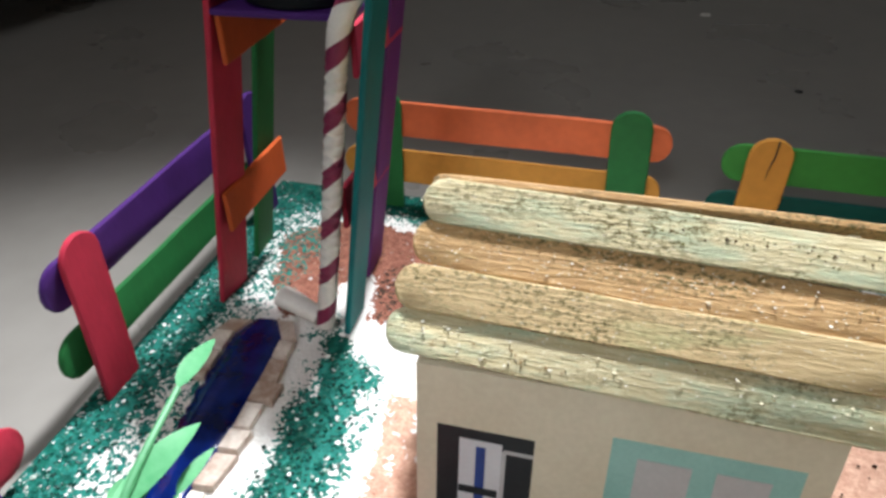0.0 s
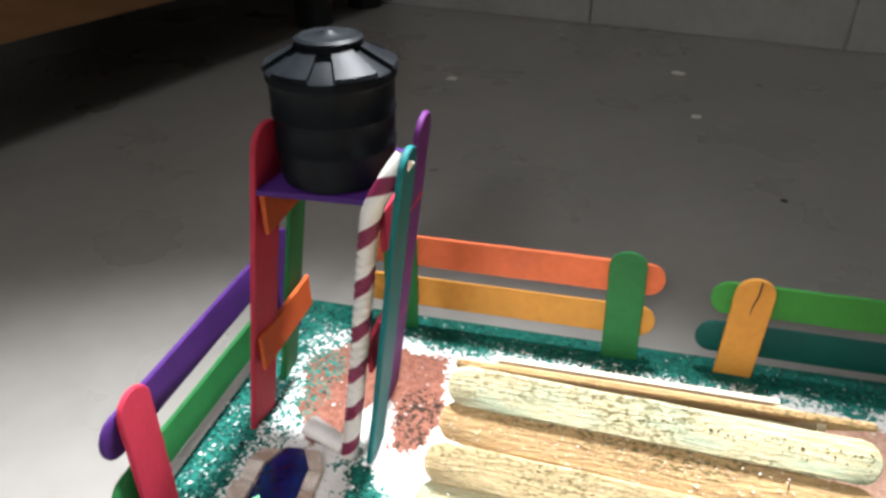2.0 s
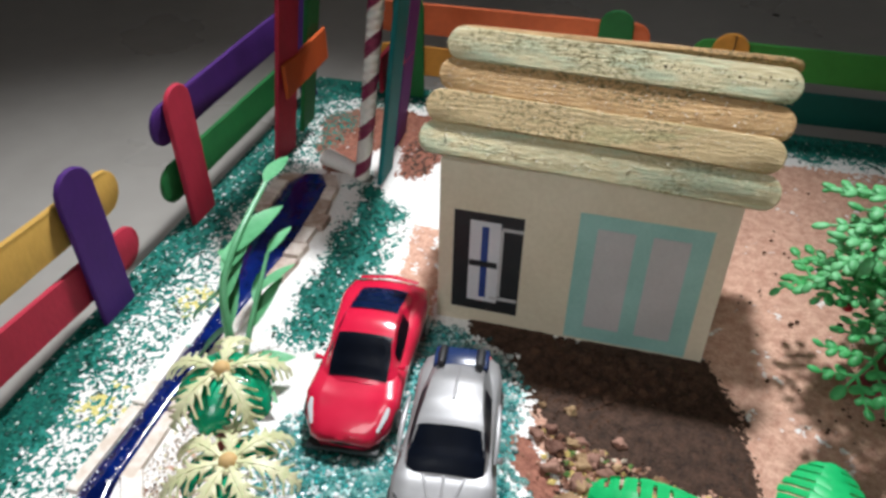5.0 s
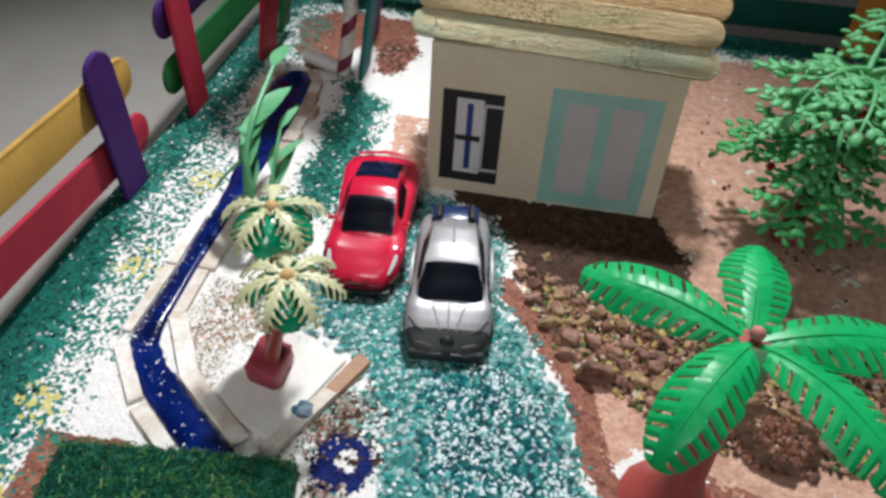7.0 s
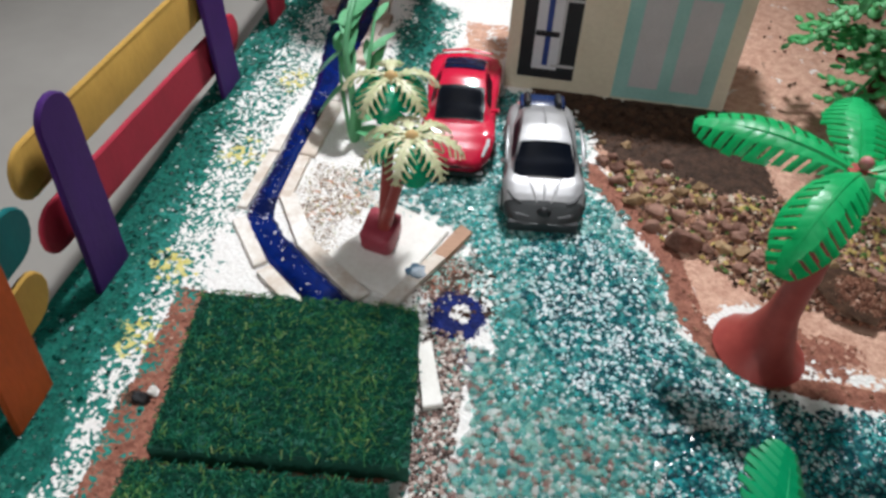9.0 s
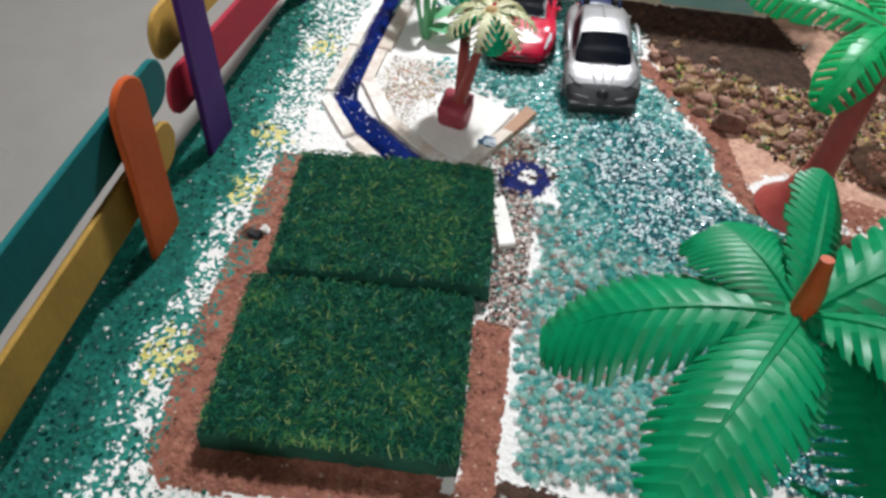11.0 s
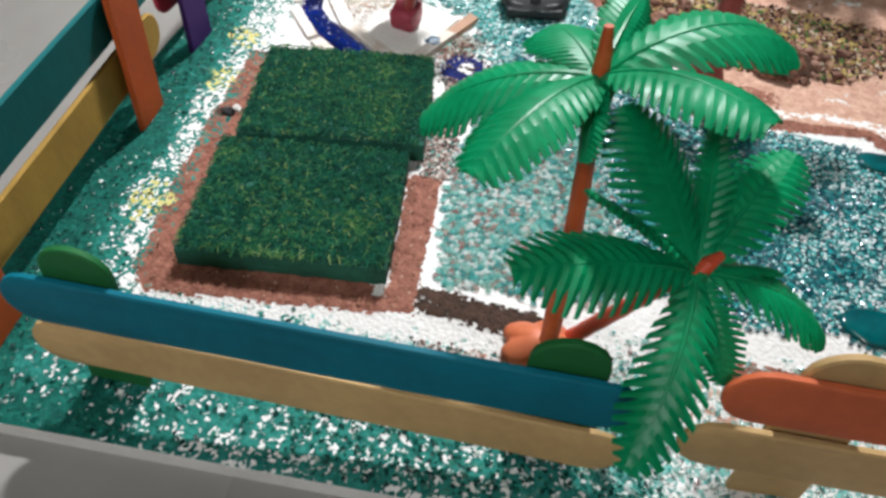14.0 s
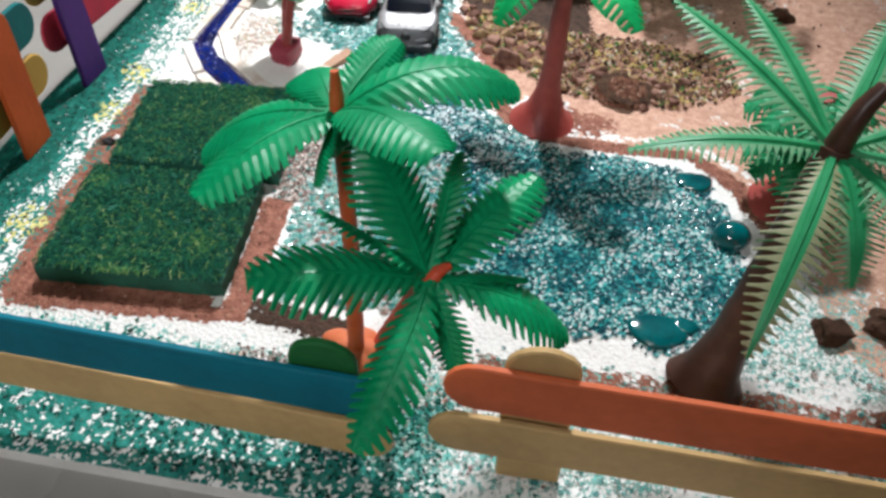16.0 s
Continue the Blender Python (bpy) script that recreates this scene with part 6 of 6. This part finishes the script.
def car(label, m, length, hull, cabin, paint, windows, front, rear):
    """hull rows: share of length from the nose, half width, sill, shoulder, centre height; cabin rows: share, half width below, above, base, top."""
    ob = thing("toy_car", label, "toy car", m.translation.x, m.translation.y, 0, "parked toy cars")

    def put(p):
        return m @ Vector(p)

    def y_of(v):
        return length * (v - 0.5)

    bm = bmesh.new()
    loops = []
    for i in range(41):
        v = i / 40
        w, zb, zs, zc = sample(hull, v)
        half = [(0.0, zb), (0.86 * w, zb), (0.98 * w, zb + 0.18), (w, (zb + zs) / 2), (0.975 * w, zs - 0.12), (0.88 * w, zs), (0.62 * w, zs * 0.55 + zc * 0.45), (0.3 * w, zc), (0.0, zc + 0.02)]
        loop = [put((x, y_of(v), z)) for x, z in half] + [put((-x, y_of(v), z)) for x, z in half[-2:0:-1]]
        loops.append(loop)
    rings(bm, loops)
    body = part("body", bm, paint, ob, smooth=50)

    def skin(v, u, lift=0.0):
        wb, wt, zb, zt = sample(cabin, v)
        if abs(u) > 0.6:
            s = (1 - abs(u)) / 0.4
            x, z = wb + (wt - wb) * s**0.85, zb + (zt - 0.1 - zb) * s
        else:
            x, z = wt * abs(u) / 0.6, zt - 0.1 * (abs(u) / 0.6) ** 2.5
        x = math.copysign(x, u) if u else 0
        n = Vector((x * 0.5, 0, 1)) if abs(u) <= 0.6 else Vector((math.copysign(1, u), 0, 0.4))
        return put(Vector((x, y_of(v), z)) + n.normalized() * lift)

    v0, v1 = cabin[0][0], cabin[-1][0]
    bm = bmesh.new()
    us = [-1, -0.85, -0.7, -0.6, -0.5, -0.3, 0, 0.3, 0.5, 0.6, 0.7, 0.85, 1]
    rings(bm, [[skin(v0 + (v1 - v0) * i / 24, u) for u in us] for i in range(25)], closed=False)
    part("cabin", bm, paint, ob, smooth=50)
    for name, a, b, u0, u1 in windows:
        bm = bmesh.new()
        n, k = 10, 8
        top = [[skin(a + (b - a) * i / n, u0 + (u1 - u0) * j / k, 0.035) for j in range(k + 1)] for i in range(n + 1)]
        rings(bm, top, closed=False)
        bmesh.ops.solidify(bm, geom=bm.faces[:], thickness=0.03)
        part(name, bm, REAR_GLASS if name == "rear_window" else CAR_GLASS, ob, "dark blue tinted glass" if name == "rear_window" else "black tinted glass", smooth=50)
    for sx in (1, -1):
        for v in (0.19, 0.81):
            w = sample(hull, v)[0]
            bm = bmesh.new()
            c = put((sx * (w - 0.26), y_of(v), 0.58))
            ax = m.to_3x3() @ Vector((1, 0, 0))
            prof = [(0.38, -0.3), (0.54, -0.3), (0.6, -0.22), (0.6, 0.22), (0.54, 0.3), (0.38, 0.3)]
            q = ax.to_track_quat("Z", "Y")
            rings(bm, [[c + q @ Vector((r * math.cos(t), r * math.sin(t), h)) for t in (math.tau * j / 24 for j in range(24))] for r, h in prof])
            wheel = part("wheel", bm, RUBBER, ob, "black tyre")
            bm = bmesh.new()
            for j in range(5):
                t = math.tau * j / 5
                tube(bm, [c + q @ Vector((0, 0, sx * 0.31)), c + q @ Vector((0.38 * math.cos(t), 0.38 * math.sin(t), sx * 0.31))], [0.1, 0.07], 6)
            rings(bm, [[c + q @ Vector((r * math.cos(t), r * math.sin(t), sx * h)) for t in (math.tau * j / 24 for j in range(24))] for r, h in ((0.34, 0.2), (0.39, 0.32), (0.41, 0.3))], caps=False)
            part("rim", bm, RIM, wheel, "silver rim")
    for sx in (1, -1):
        bm = bmesh.new()
        tube(bm, [put((sx * (cabin[0][1] + 0.1), y_of(cabin[0][0] + 0.1), 1.6)), put((sx * (cabin[0][1] + 0.42), y_of(cabin[0][0] + 0.09), 1.72))], [0.08, 0.16], 8, 0.7)
        part("mirror", bm, paint, ob)
    front(ob, put, y_of, hull)
    rear(ob, put, y_of, hull, skin)
    return ob


def strip(points, r, mat, name, ob, label="", n=8, squash=0.5):
    bm = bmesh.new()
    tube(bm, points, r, n, squash)
    return part(name, bm, mat, ob, label)


def red_front(ob, put, y_of, hull):
    for sx in (1, -1):
        strip([put((sx * 1.15, y_of(0.05), 0.98)), put((sx * 1.33, y_of(0.12), 1.2)), put((sx * 1.4, y_of(0.2), 1.34))], [0.06, 0.11, 0.05], LAMP_LENS, "headlight", ob, "clear headlight strip")
    bm = bmesh.new()
    box(bm, (-1.25, y_of(0.0) - 0.12, 0.22), (1.25, y_of(0.1), 0.42), 0.06)
    bmesh.ops.transform(bm, matrix=RED_AT @ Matrix.Diagonal((1.16, 1.03, 1.2, 1)), verts=bm.verts[:])
    part("front_lip", bm, CAR_BLACK, ob, "black lower lip")
    strip([put((-0.75, y_of(0.022), 0.66)), put((0, y_of(0.004), 0.64)), put((0.75, y_of(0.022), 0.66))], [0.1, 0.14, 0.1], CAR_BLACK, "grille", ob, "dark front intake")


def red_rear(ob, put, y_of, hull, skin):
    for sx in (1, -1):
        strip([put((sx * 1.05, y_of(0.985), 1.4)), put((sx * 0.8, y_of(0.995), 1.4))], 0.14, BERRY, "tail_light", ob, "red tail light")
    strip([put((-1.2, y_of(0.955), 1.78)), put((0, y_of(0.965), 1.9)), put((1.2, y_of(0.955), 1.78))], [0.1, 0.13, 0.1], CAR_RED, "tail_lip", ob)


def skin_side(put, y_of, v, sx):
    """A place just outside the silver car's side windows."""
    return put((sx * (1.66 - 0.25 * abs(v - 0.4)), y_of(v), 1.62 + 0.5 * math.sin(math.pi * (v - 0.25) / 0.5)))


def silver_front(ob, put, y_of, hull):
    # dark shell over the silver nose paints its unlit side
    bm = bmesh.new()
    loops = []
    for v in (-0.006, 0.0, 0.02, 0.04, 0.065, 0.085, 0.1):
        w, zb, zs, zc = sample(hull, max(0, v))
        w, zs, zc = w * 1.015, zs + 0.025, zc + 0.025
        half = [(0.0, zb), (0.86 * w, zb), (0.98 * w, zb + 0.18), (w, (zb + zs) / 2), (0.975 * w, zs - 0.12), (0.88 * w, zs), (0.62 * w, zs * 0.55 + zc * 0.45), (0.3 * w, zc), (0.0, zc + 0.02)]
        loops.append([put((x, y_of(v), z)) for x, z in half] + [put((-x, y_of(v), z)) for x, z in half[-2:0:-1]])
    rings(bm, loops)
    part("front_fascia", bm, FASCIA_SHADE, ob, "front fascia coloured dark for the shade on the nose", smooth=50)
    for sx in (1, -1):
        strip([put((sx * 0.95, y_of(0.085), 1.1)), put((sx * 1.3, y_of(0.105), 1.14)), put((sx * 1.58, y_of(0.15), 1.28))], [0.05, 0.08, 0.04], CAR_BLACK, "headlight", ob, "narrow dark headlight")
        strip([put((sx * (0.3 + 2.6 * (v - 0.09)), y_of(v), sample(hull, v)[3] + 0.02 - 0.02 * v)) for v in (0.09, 0.13, 0.17, 0.21, 0.25)], 0.045, CAR_SILVER, "bonnet_crease", ob)
        strip([skin_side(put, y_of, v, sx) for v in (0.3, 0.36, 0.44, 0.52, 0.6)], [0.05, 0.1, 0.11, 0.1, 0.06], CAR_SILVER, "side_rail", ob, "bright silver side rail")
        strip([put((sx * 0.6, y_of(0.03), 0.74)), put((sx * 1.1, y_of(0.045), 0.76)), put((sx * 1.5, y_of(0.075), 0.84))], [0.14, 0.2, 0.13], CAR_BLACK, "side_intake", ob, "black side intake")
    bm = bmesh.new()
    c = put((0, y_of(0.045), 0.84))
    bmesh.ops.create_uvsphere(bm, u_segments=18, v_segments=10, radius=1, matrix=Matrix.LocRotScale(c, None, (0.34, 0.2, 0.34)))
    part("grille", bm, CAR_BLACK, ob, "black horseshoe grille")
    # black lip raised to paint the shade low on the bumper
    bm = bmesh.new()
    box(bm, (-1.52, y_of(0.0) - 0.05, 0.12), (1.52, y_of(0.12), 0.62), 0.14)
    bmesh.ops.transform(bm, matrix=SILVER_AT @ Matrix.Diagonal((1.08, 1.03, 1.2, 1)), verts=bm.verts[:])
    part("front_lip", bm, CAR_BLACK, ob, "lower bumper, tall and black to paint shade under the nose")
    strip([put((0, y_of(v), sample(hull, v)[3] + 0.03)) for v in (0.1, 0.14, 0.2, 0.26)], 0.05, CAR_SILVER, "bonnet_crease", ob)


def silver_rear(ob, put, y_of, hull, skin):
    bm = bmesh.new()
    box(bm, (-1.05, y_of(0.82), 1.75), (1.05, y_of(0.95), 2.02), 0.1)
    bmesh.ops.transform(bm, matrix=SILVER_AT @ Matrix.Diagonal((1.08, 1.03, 1.2, 1)), verts=bm.verts[:])
    part("engine_cover", bm, REAR_GLASS, ob, "dark blue-black engine cover")
    for sx in (1, -1):
        strip([put((sx * 0.72, y_of(0.8), 2.2)), put((sx * 0.72, y_of(0.86), 2.16)), put((sx * 0.72, y_of(0.93), 2.04))], [0.14, 0.19, 0.17], CAR_BLACK, "intake_scoop", ob, "black rounded intake scoop", 10, 1.0)
        strip([put((sx * 1.1, y_of(0.99), 1.3)), put((sx * 0.6, y_of(0.998), 1.3))], 0.1, BERRY, "tail_light", ob, "red tail light")
    strip([skin(v, 0, 0.03) for v in (0.56, 0.62, 0.68, 0.74, 0.79)], 0.05, CAR_SILVER, "roof_crease", ob)


RED_AT, SILVER_AT = pose(-6.95, 13.0, 0.05, 0, 0, 5), pose(-2.4, 9.7, 0.05, 0, 0, 7)
car("glossy red toy sports car parked beside the house", RED_AT @ Matrix.Diagonal((1.16, 1.03, 1.2, 1)), 8.5,
    [(0, 0.85, 0.45, 0.7, 0.78), (0.03, 1.2, 0.35, 0.86, 0.95), (0.1, 1.5, 0.3, 1.1, 1.12), (0.2, 1.66, 0.3, 1.42, 1.3), (0.35, 1.62, 0.3, 1.4, 1.48), (0.5, 1.58, 0.3, 1.45, 1.6), (0.68, 1.68, 0.3, 1.66, 1.75), (0.84, 1.74, 0.32, 1.74, 1.8), (0.95, 1.6, 0.45, 1.62, 1.76), (1, 1.35, 0.6, 1.35, 1.5)],
    [(0.27, 1.28, 1.1, 1.38, 1.42), (0.36, 1.36, 1.12, 1.4, 1.8), (0.46, 1.38, 1.05, 1.42, 2.25), (0.55, 1.38, 0.98, 1.45, 2.42), (0.66, 1.36, 0.95, 1.5, 2.38), (0.78, 1.3, 0.95, 1.6, 2.1), (0.9, 1.2, 0.95, 1.7, 1.8)], CAR_RED,
    [("windshield", 0.29, 0.475, -0.57, 0.57), ("rear_window", 0.63, 0.87, -0.57, 0.57), ("side_window", 0.42, 0.66, 0.68, 0.94), ("side_window", 0.42, 0.66, -0.68, -0.94)], red_front, red_rear)
car("silver-grey toy sports car with black windows parked on the road", SILVER_AT @ Matrix.Diagonal((1.08, 1.03, 1.2, 1)), 8.0,
    [(0, 1.15, 0.3, 0.5, 0.56), (0.03, 1.45, 0.28, 0.74, 0.82), (0.08, 1.66, 0.28, 1.0, 1.06), (0.14, 1.76, 0.28, 1.26, 1.25), (0.22, 1.8, 0.28, 1.46, 1.4), (0.35, 1.72, 0.28, 1.46, 1.52), (0.5, 1.6, 0.28, 1.44, 1.6), (0.68, 1.6, 0.28, 1.52, 1.68), (0.84, 1.62, 0.3, 1.54, 1.68), (0.95, 1.48, 0.42, 1.4, 1.55), (1, 1.25, 0.55, 1.2, 1.3)],
    [(0.24, 1.44, 1.28, 1.4, 1.44), (0.33, 1.46, 1.28, 1.44, 1.82), (0.45, 1.44, 1.14, 1.46, 2.28), (0.55, 1.4, 1.02, 1.48, 2.42), (0.69, 1.34, 0.95, 1.52, 2.36), (0.8, 1.2, 0.9, 1.56, 2.1), (0.93, 1.0, 0.8, 1.58, 1.68)], CAR_SILVER,
    [("windshield", 0.25, 0.43, -0.63, 0.63), ("side_window", 0.38, 0.68, 0.68, 0.94), ("side_window", 0.38, 0.68, -0.68, -0.94)], silver_front, silver_rear)


# ---- stones, soil clods and small bits ----
def stone(name, label, x, y, r, flat, seed, mat=None, z=0.0, cat="stone"):
    bm = bmesh.new()
    bmesh.ops.create_icosphere(bm, subdivisions=4 if r > 1 else 3, radius=1)
    off = Vector((seed * 3.7, seed * 1.3, 0))
    chip = random.Random(seed)
    cuts = [(Vector((chip.gauss(0, 1), chip.gauss(0, 1), chip.gauss(0.3, 1))).normalized(), chip.uniform(0.55, 0.85)) for n in range(9)]
    for v in bm.verts:
        k = 1 + 0.4 * noise.noise(v.co * 1.2 + off) + 0.2 * noise.noise(v.co * 2.9 + off) + 0.1 * noise.noise(v.co * 7 + off) + (0.1 * noise.noise(v.co * 15 + off) if r > 1 else 0)
        for n, d in cuts:
            over = v.co.dot(n) - d
            if over > 0:
                v.co -= n * over
        v.co = Vector((v.co.x * k * r, v.co.y * k * r * 0.85, max(-0.6, v.co.z) * k * r * flat)) + Vector((x, y, z + 0.45 * r * flat))
    ob = finish(name, bm, mat or STONE, 60)
    return tagged(ob, label, cat, "garden stones")


STONES = [(4.5, 6.3, 0.8), (3.3, 8.2, 0.55), (3.2, 7.2, 0.42), (2.3, 8.8, 0.5), (2.6, 9.8, 0.42), (1.6, 10.2, 0.48), (1.5, 11.2, 0.42), (0.7, 11.7, 0.36), (3.9, 9.2, 0.42), (4.4, 8.2, 0.5), (5.3, 7.6, 0.45), (5.6, 6.2, 0.36), (3.0, 10.8, 0.35),
          (6.3, 6.4, 0.4), (7.0, 5.2, 0.36), (9.0, 4.9, 0.42), (13.6, 4.6, 0.45), (14.6, 4.0, 0.4), (2.2, 11.6, 0.34), (5.0, 9.2, 0.36), (9.6, 6.2, 0.34), (14.2, 5.6, 0.36), (12.9, 3.2, 0.3), (8.2, 4.0, 0.3)]
for n, (x, y, r) in enumerate(STONES):
    stone("stone", "rough reddish brown garden stone" if r > 0.4 else "small rough brown garden stone", x, y, r, 0.8, n + 1, OCHRE_STONE if n % 5 == 3 else STONE)
pick = random.Random(77)
for n in range(80):
    s = pick.random()
    x, y = 1.0 + 13.5 * s + pick.uniform(-0.6, 1.4), 11.2 - 6.6 * min(1, s * 1.6) + pick.uniform(-0.8, 2.4)
    stone("stone", "small rough brown garden stone", x, y, pick.uniform(0.16, 0.42), 0.85, n + 60, OCHRE_STONE if n % 3 == 0 else STONE)
stone("soil_mound", "round crumbly brown soil mound", 11.7, 4.5, 1.7, 0.26, 40, SOIL, cat="mound")
crumb = np.random.default_rng(23)
ang, rad = crumb.uniform(0, math.tau, 900), 1.75 * np.sqrt(crumb.uniform(0, 1, 900))
scatter("mound_crumbs", np.stack([11.7 + rad * np.cos(ang), 4.5 + 0.85 * rad * np.sin(ang), 0.62 - 0.17 * rad**2], -1), crumb.uniform(0.06, 0.15, 900), EARTH_GRAIN, "reddish brown crumbs on the soil mound", 0.35, 0.9, "octa", 24)
stone("dark_clod", "dark crumbly soil clod on the mound", 12.6, 5.0, 0.5, 0.8, 41, SOIL, cat="clod")
stone("dark_clod", "dark brown clod lying near the brown palm", 19.6, -12.6, 0.9, 0.55, 43, SOIL, cat="clod")
stone("dark_clod", "dark brown clod on white ground", 22.4, -11.8, 1.3, 0.6, 44, SOIL, cat="clod")
stone("dark_clod", "black-brown clod lying on the sandy yard", 21.4, 15.1, 1.0, 0.7, 48, SOIL, cat="clod")
stone("black_bead", "small black bead beside the lawn", -15.95, -6.1, 0.33, 0.8, 45, BLACK_PRINT, cat="bead")
stone("white_bead", "small white bead beside the lawn", -15.6, -5.8, 0.24, 0.8, 46, WHITE, cat="bead")
BLOT_BLUE = surface("blot_blue", (0.012, 0.045, 0.08), (0.05, 0.12, 0.18), 0.4, 300)
stone("blue_blot", "dark blue paint blot on the card strip", -7.0, 2.0, 0.55, 0.2, 47, BLOT_BLUE, 0.3, cat="paint blot")


def strew_poly(name, count, poly, size, mat, label, seed, shape="ico", flat=0.75):
    rng = np.random.default_rng(seed)
    xs, ys = [p[0] for p in poly], [p[1] for p in poly]
    x, y = rng.uniform(min(xs), max(xs), count), rng.uniform(min(ys), max(ys), count)
    keep = poly_sdf(x, y, poly) < rng.uniform(-0.6, 0.3, count)
    x, y = x[keep], y[keep]
    s = rng.uniform(size[0], size[1], len(x)) ** 1.0
    return scatter(name, np.stack([x, y, 0.35 * s], -1), s, mat, label, 0.3, flat, shape, seed)


strew_poly("gravel", 8000, [(0.6, 12.2), (3.0, 7.2), (5.0, 5.6), (8.6, 3.6), (14.8, 3.6), (18.5, 6.0), (18, 9.5), (12, 10.6), (7, 10.4)], (0.05, 0.18), ROCK_BITS, "brown, ochre and green gravel in the garden bed", 51, "octa")
SAND_GRAIN = grains("sand_grains", [(0, (0.1, 0.06, 0.04)), (0.12, (0.34, 0.24, 0.17)), (0.5, (0.52, 0.42, 0.33)), (0.86, (0.28, 0.34, 0.14)), (0.92, (0.6, 0.5, 0.2))], 0.85, 0.2)
strew_poly("court_sand", 2600, COURT, (0.02, 0.065), SAND_GRAIN, "tan and grey sand with a few green grains on the palm court", 54, "octa", 0.5)
PATH_GRIT = grains("path_grit", [(0, (0.05, 0.03, 0.025)), (0.22, (0.2, 0.12, 0.1)), (0.5, (0.4, 0.3, 0.26)), (0.72, (0.68, 0.62, 0.56)), (0.9, (0.1, 0.3, 0.26))], 0.6, 0.3)
strew_poly("path_grit", 2600, [(-6.2, -0.9), (-4.7, -1.2), (-4.55, -8.6), (-5.0, -8.8), (-6.0, -8.6)], (0.04, 0.11), PATH_GRIT, "grey, brown and white grit beside the lawn", 57, "ico", 0.6)
strew_poly("strip_grit", 900, [(-8.0, -0.7), (-6.1, 2.4), (-4.6, 4.6), (-4.0, 2.8), (-5.0, 1.2), (-6.4, -0.7)], (0.035, 0.09), PATH_GRIT, "grey and brown grit beside the wood strip", 58, "ico", 0.6)
strew_poly("front_dirt", 500, [(-4.6, -17.4), (-1.2, -17.6), (-0.6, -19.2), (-3.6, -19.0)], (0.03, 0.1), PATH_GRIT, "grey dirt and grit on the white ground before the palms", 59, "octa", 0.5)
strew_poly("channel_dirt", 500, [(-16.6, 6), (-15.6, 2.6), (-10.4, -1.4), (-9.2, -1.0), (-11, 0.6), (-14.4, 3.6), (-15.6, 7)], (0.02, 0.07), SOIL, "dark grit caught beside the channel edging", 55, "octa", 0.5)
strew_poly("soil_lumps", 260, [(-0.6, 17.3), (7.2, 17.3), (7.4, 15.6), (4.0, 14.0), (0.2, 14.2)], (0.09, 0.26), SOIL, "brown soil lumps heaped against the house front", 56, "ico", 0.7)
strew_poly("house_clods", 900, [(-0.8, 17.2), (7.0, 17.2), (7.0, 14.8), (3.0, 12.4), (0.2, 13)], (0.04, 0.13), SOIL, "dark soil crumbs before the house", 52, "octa", 0.6)
strew_poly("yard_clods", 130, [(8, 34), (8.2, 18), (12, 10), (22, 9), (28, 16), (28, 34)], (0.04, 0.13), SOIL, "loose soil crumbs on the sandy yard", 53)


# ---- litter on the room floor and the bed behind ----
def scrap(x, y, r, mat, label, seed):
    rng = random.Random(seed)
    bm = bmesh.new()
    loop = [(x + r * rng.uniform(0.6, 1.1) * math.cos(a), y + r * rng.uniform(0.6, 1.1) * math.sin(a)) for a in (math.tau * k / 8 for k in range(8))]
    rings(bm, [[(px, py, z) for px, py in loop] for z in (-0.9, -0.82)])
    tagged(finish("scrap", bm, mat, 0), label, "paper scrap", "floor litter")


scrap(-23.8, 96.8, 1.0, WHITE, "small white paper scrap on the floor", 1)
scrap(6.4, 106.4, 1.0, WHITE, "small white paper scrap on the floor", 2)
scrap(8.1, 89.1, 0.8, WHITE, "small white paper scrap on the floor", 3)
scrap(15.0, 67.9, 0.4, BLACK_PRINT, "tiny black crumb on the tiled floor", 4)
BED_WOOD = surface("bed_wood", (0.2, 0.09, 0.035), (0.34, 0.17, 0.07), 0.45, 20, (1, 0.1, 1), 0.2, 120)


def build_bed():
    ob = thing("bed", "brown wooden bed frame standing in the dark corner", "bed", -95, 80, -0.9)
    turn = pose(-62, 62, 0, 0, 0, -13.5)
    bm = bmesh.new()
    box(bm, (-3, -70, 10.5), (0, 80, 42), 0.4, turn)
    part("side_rail", bm, BED_WOOD, ob, smooth=30)
    bm = bmesh.new()
    box(bm, (-95, -70, 18), (-3.01, 80, 36), 1.0, turn)
    part("base_panel", bm, BED_WOOD, ob, smooth=30)
    for y in (-66, 60, 76):
        bm = bmesh.new()
        tube(bm, [turn @ Vector((-7, y, -0.9)), turn @ Vector((-7, y, 18.2))], [3.2, 3.4], 16)
        part("leg", bm, BLACK_PRINT, ob, "black round leg")


build_bed()
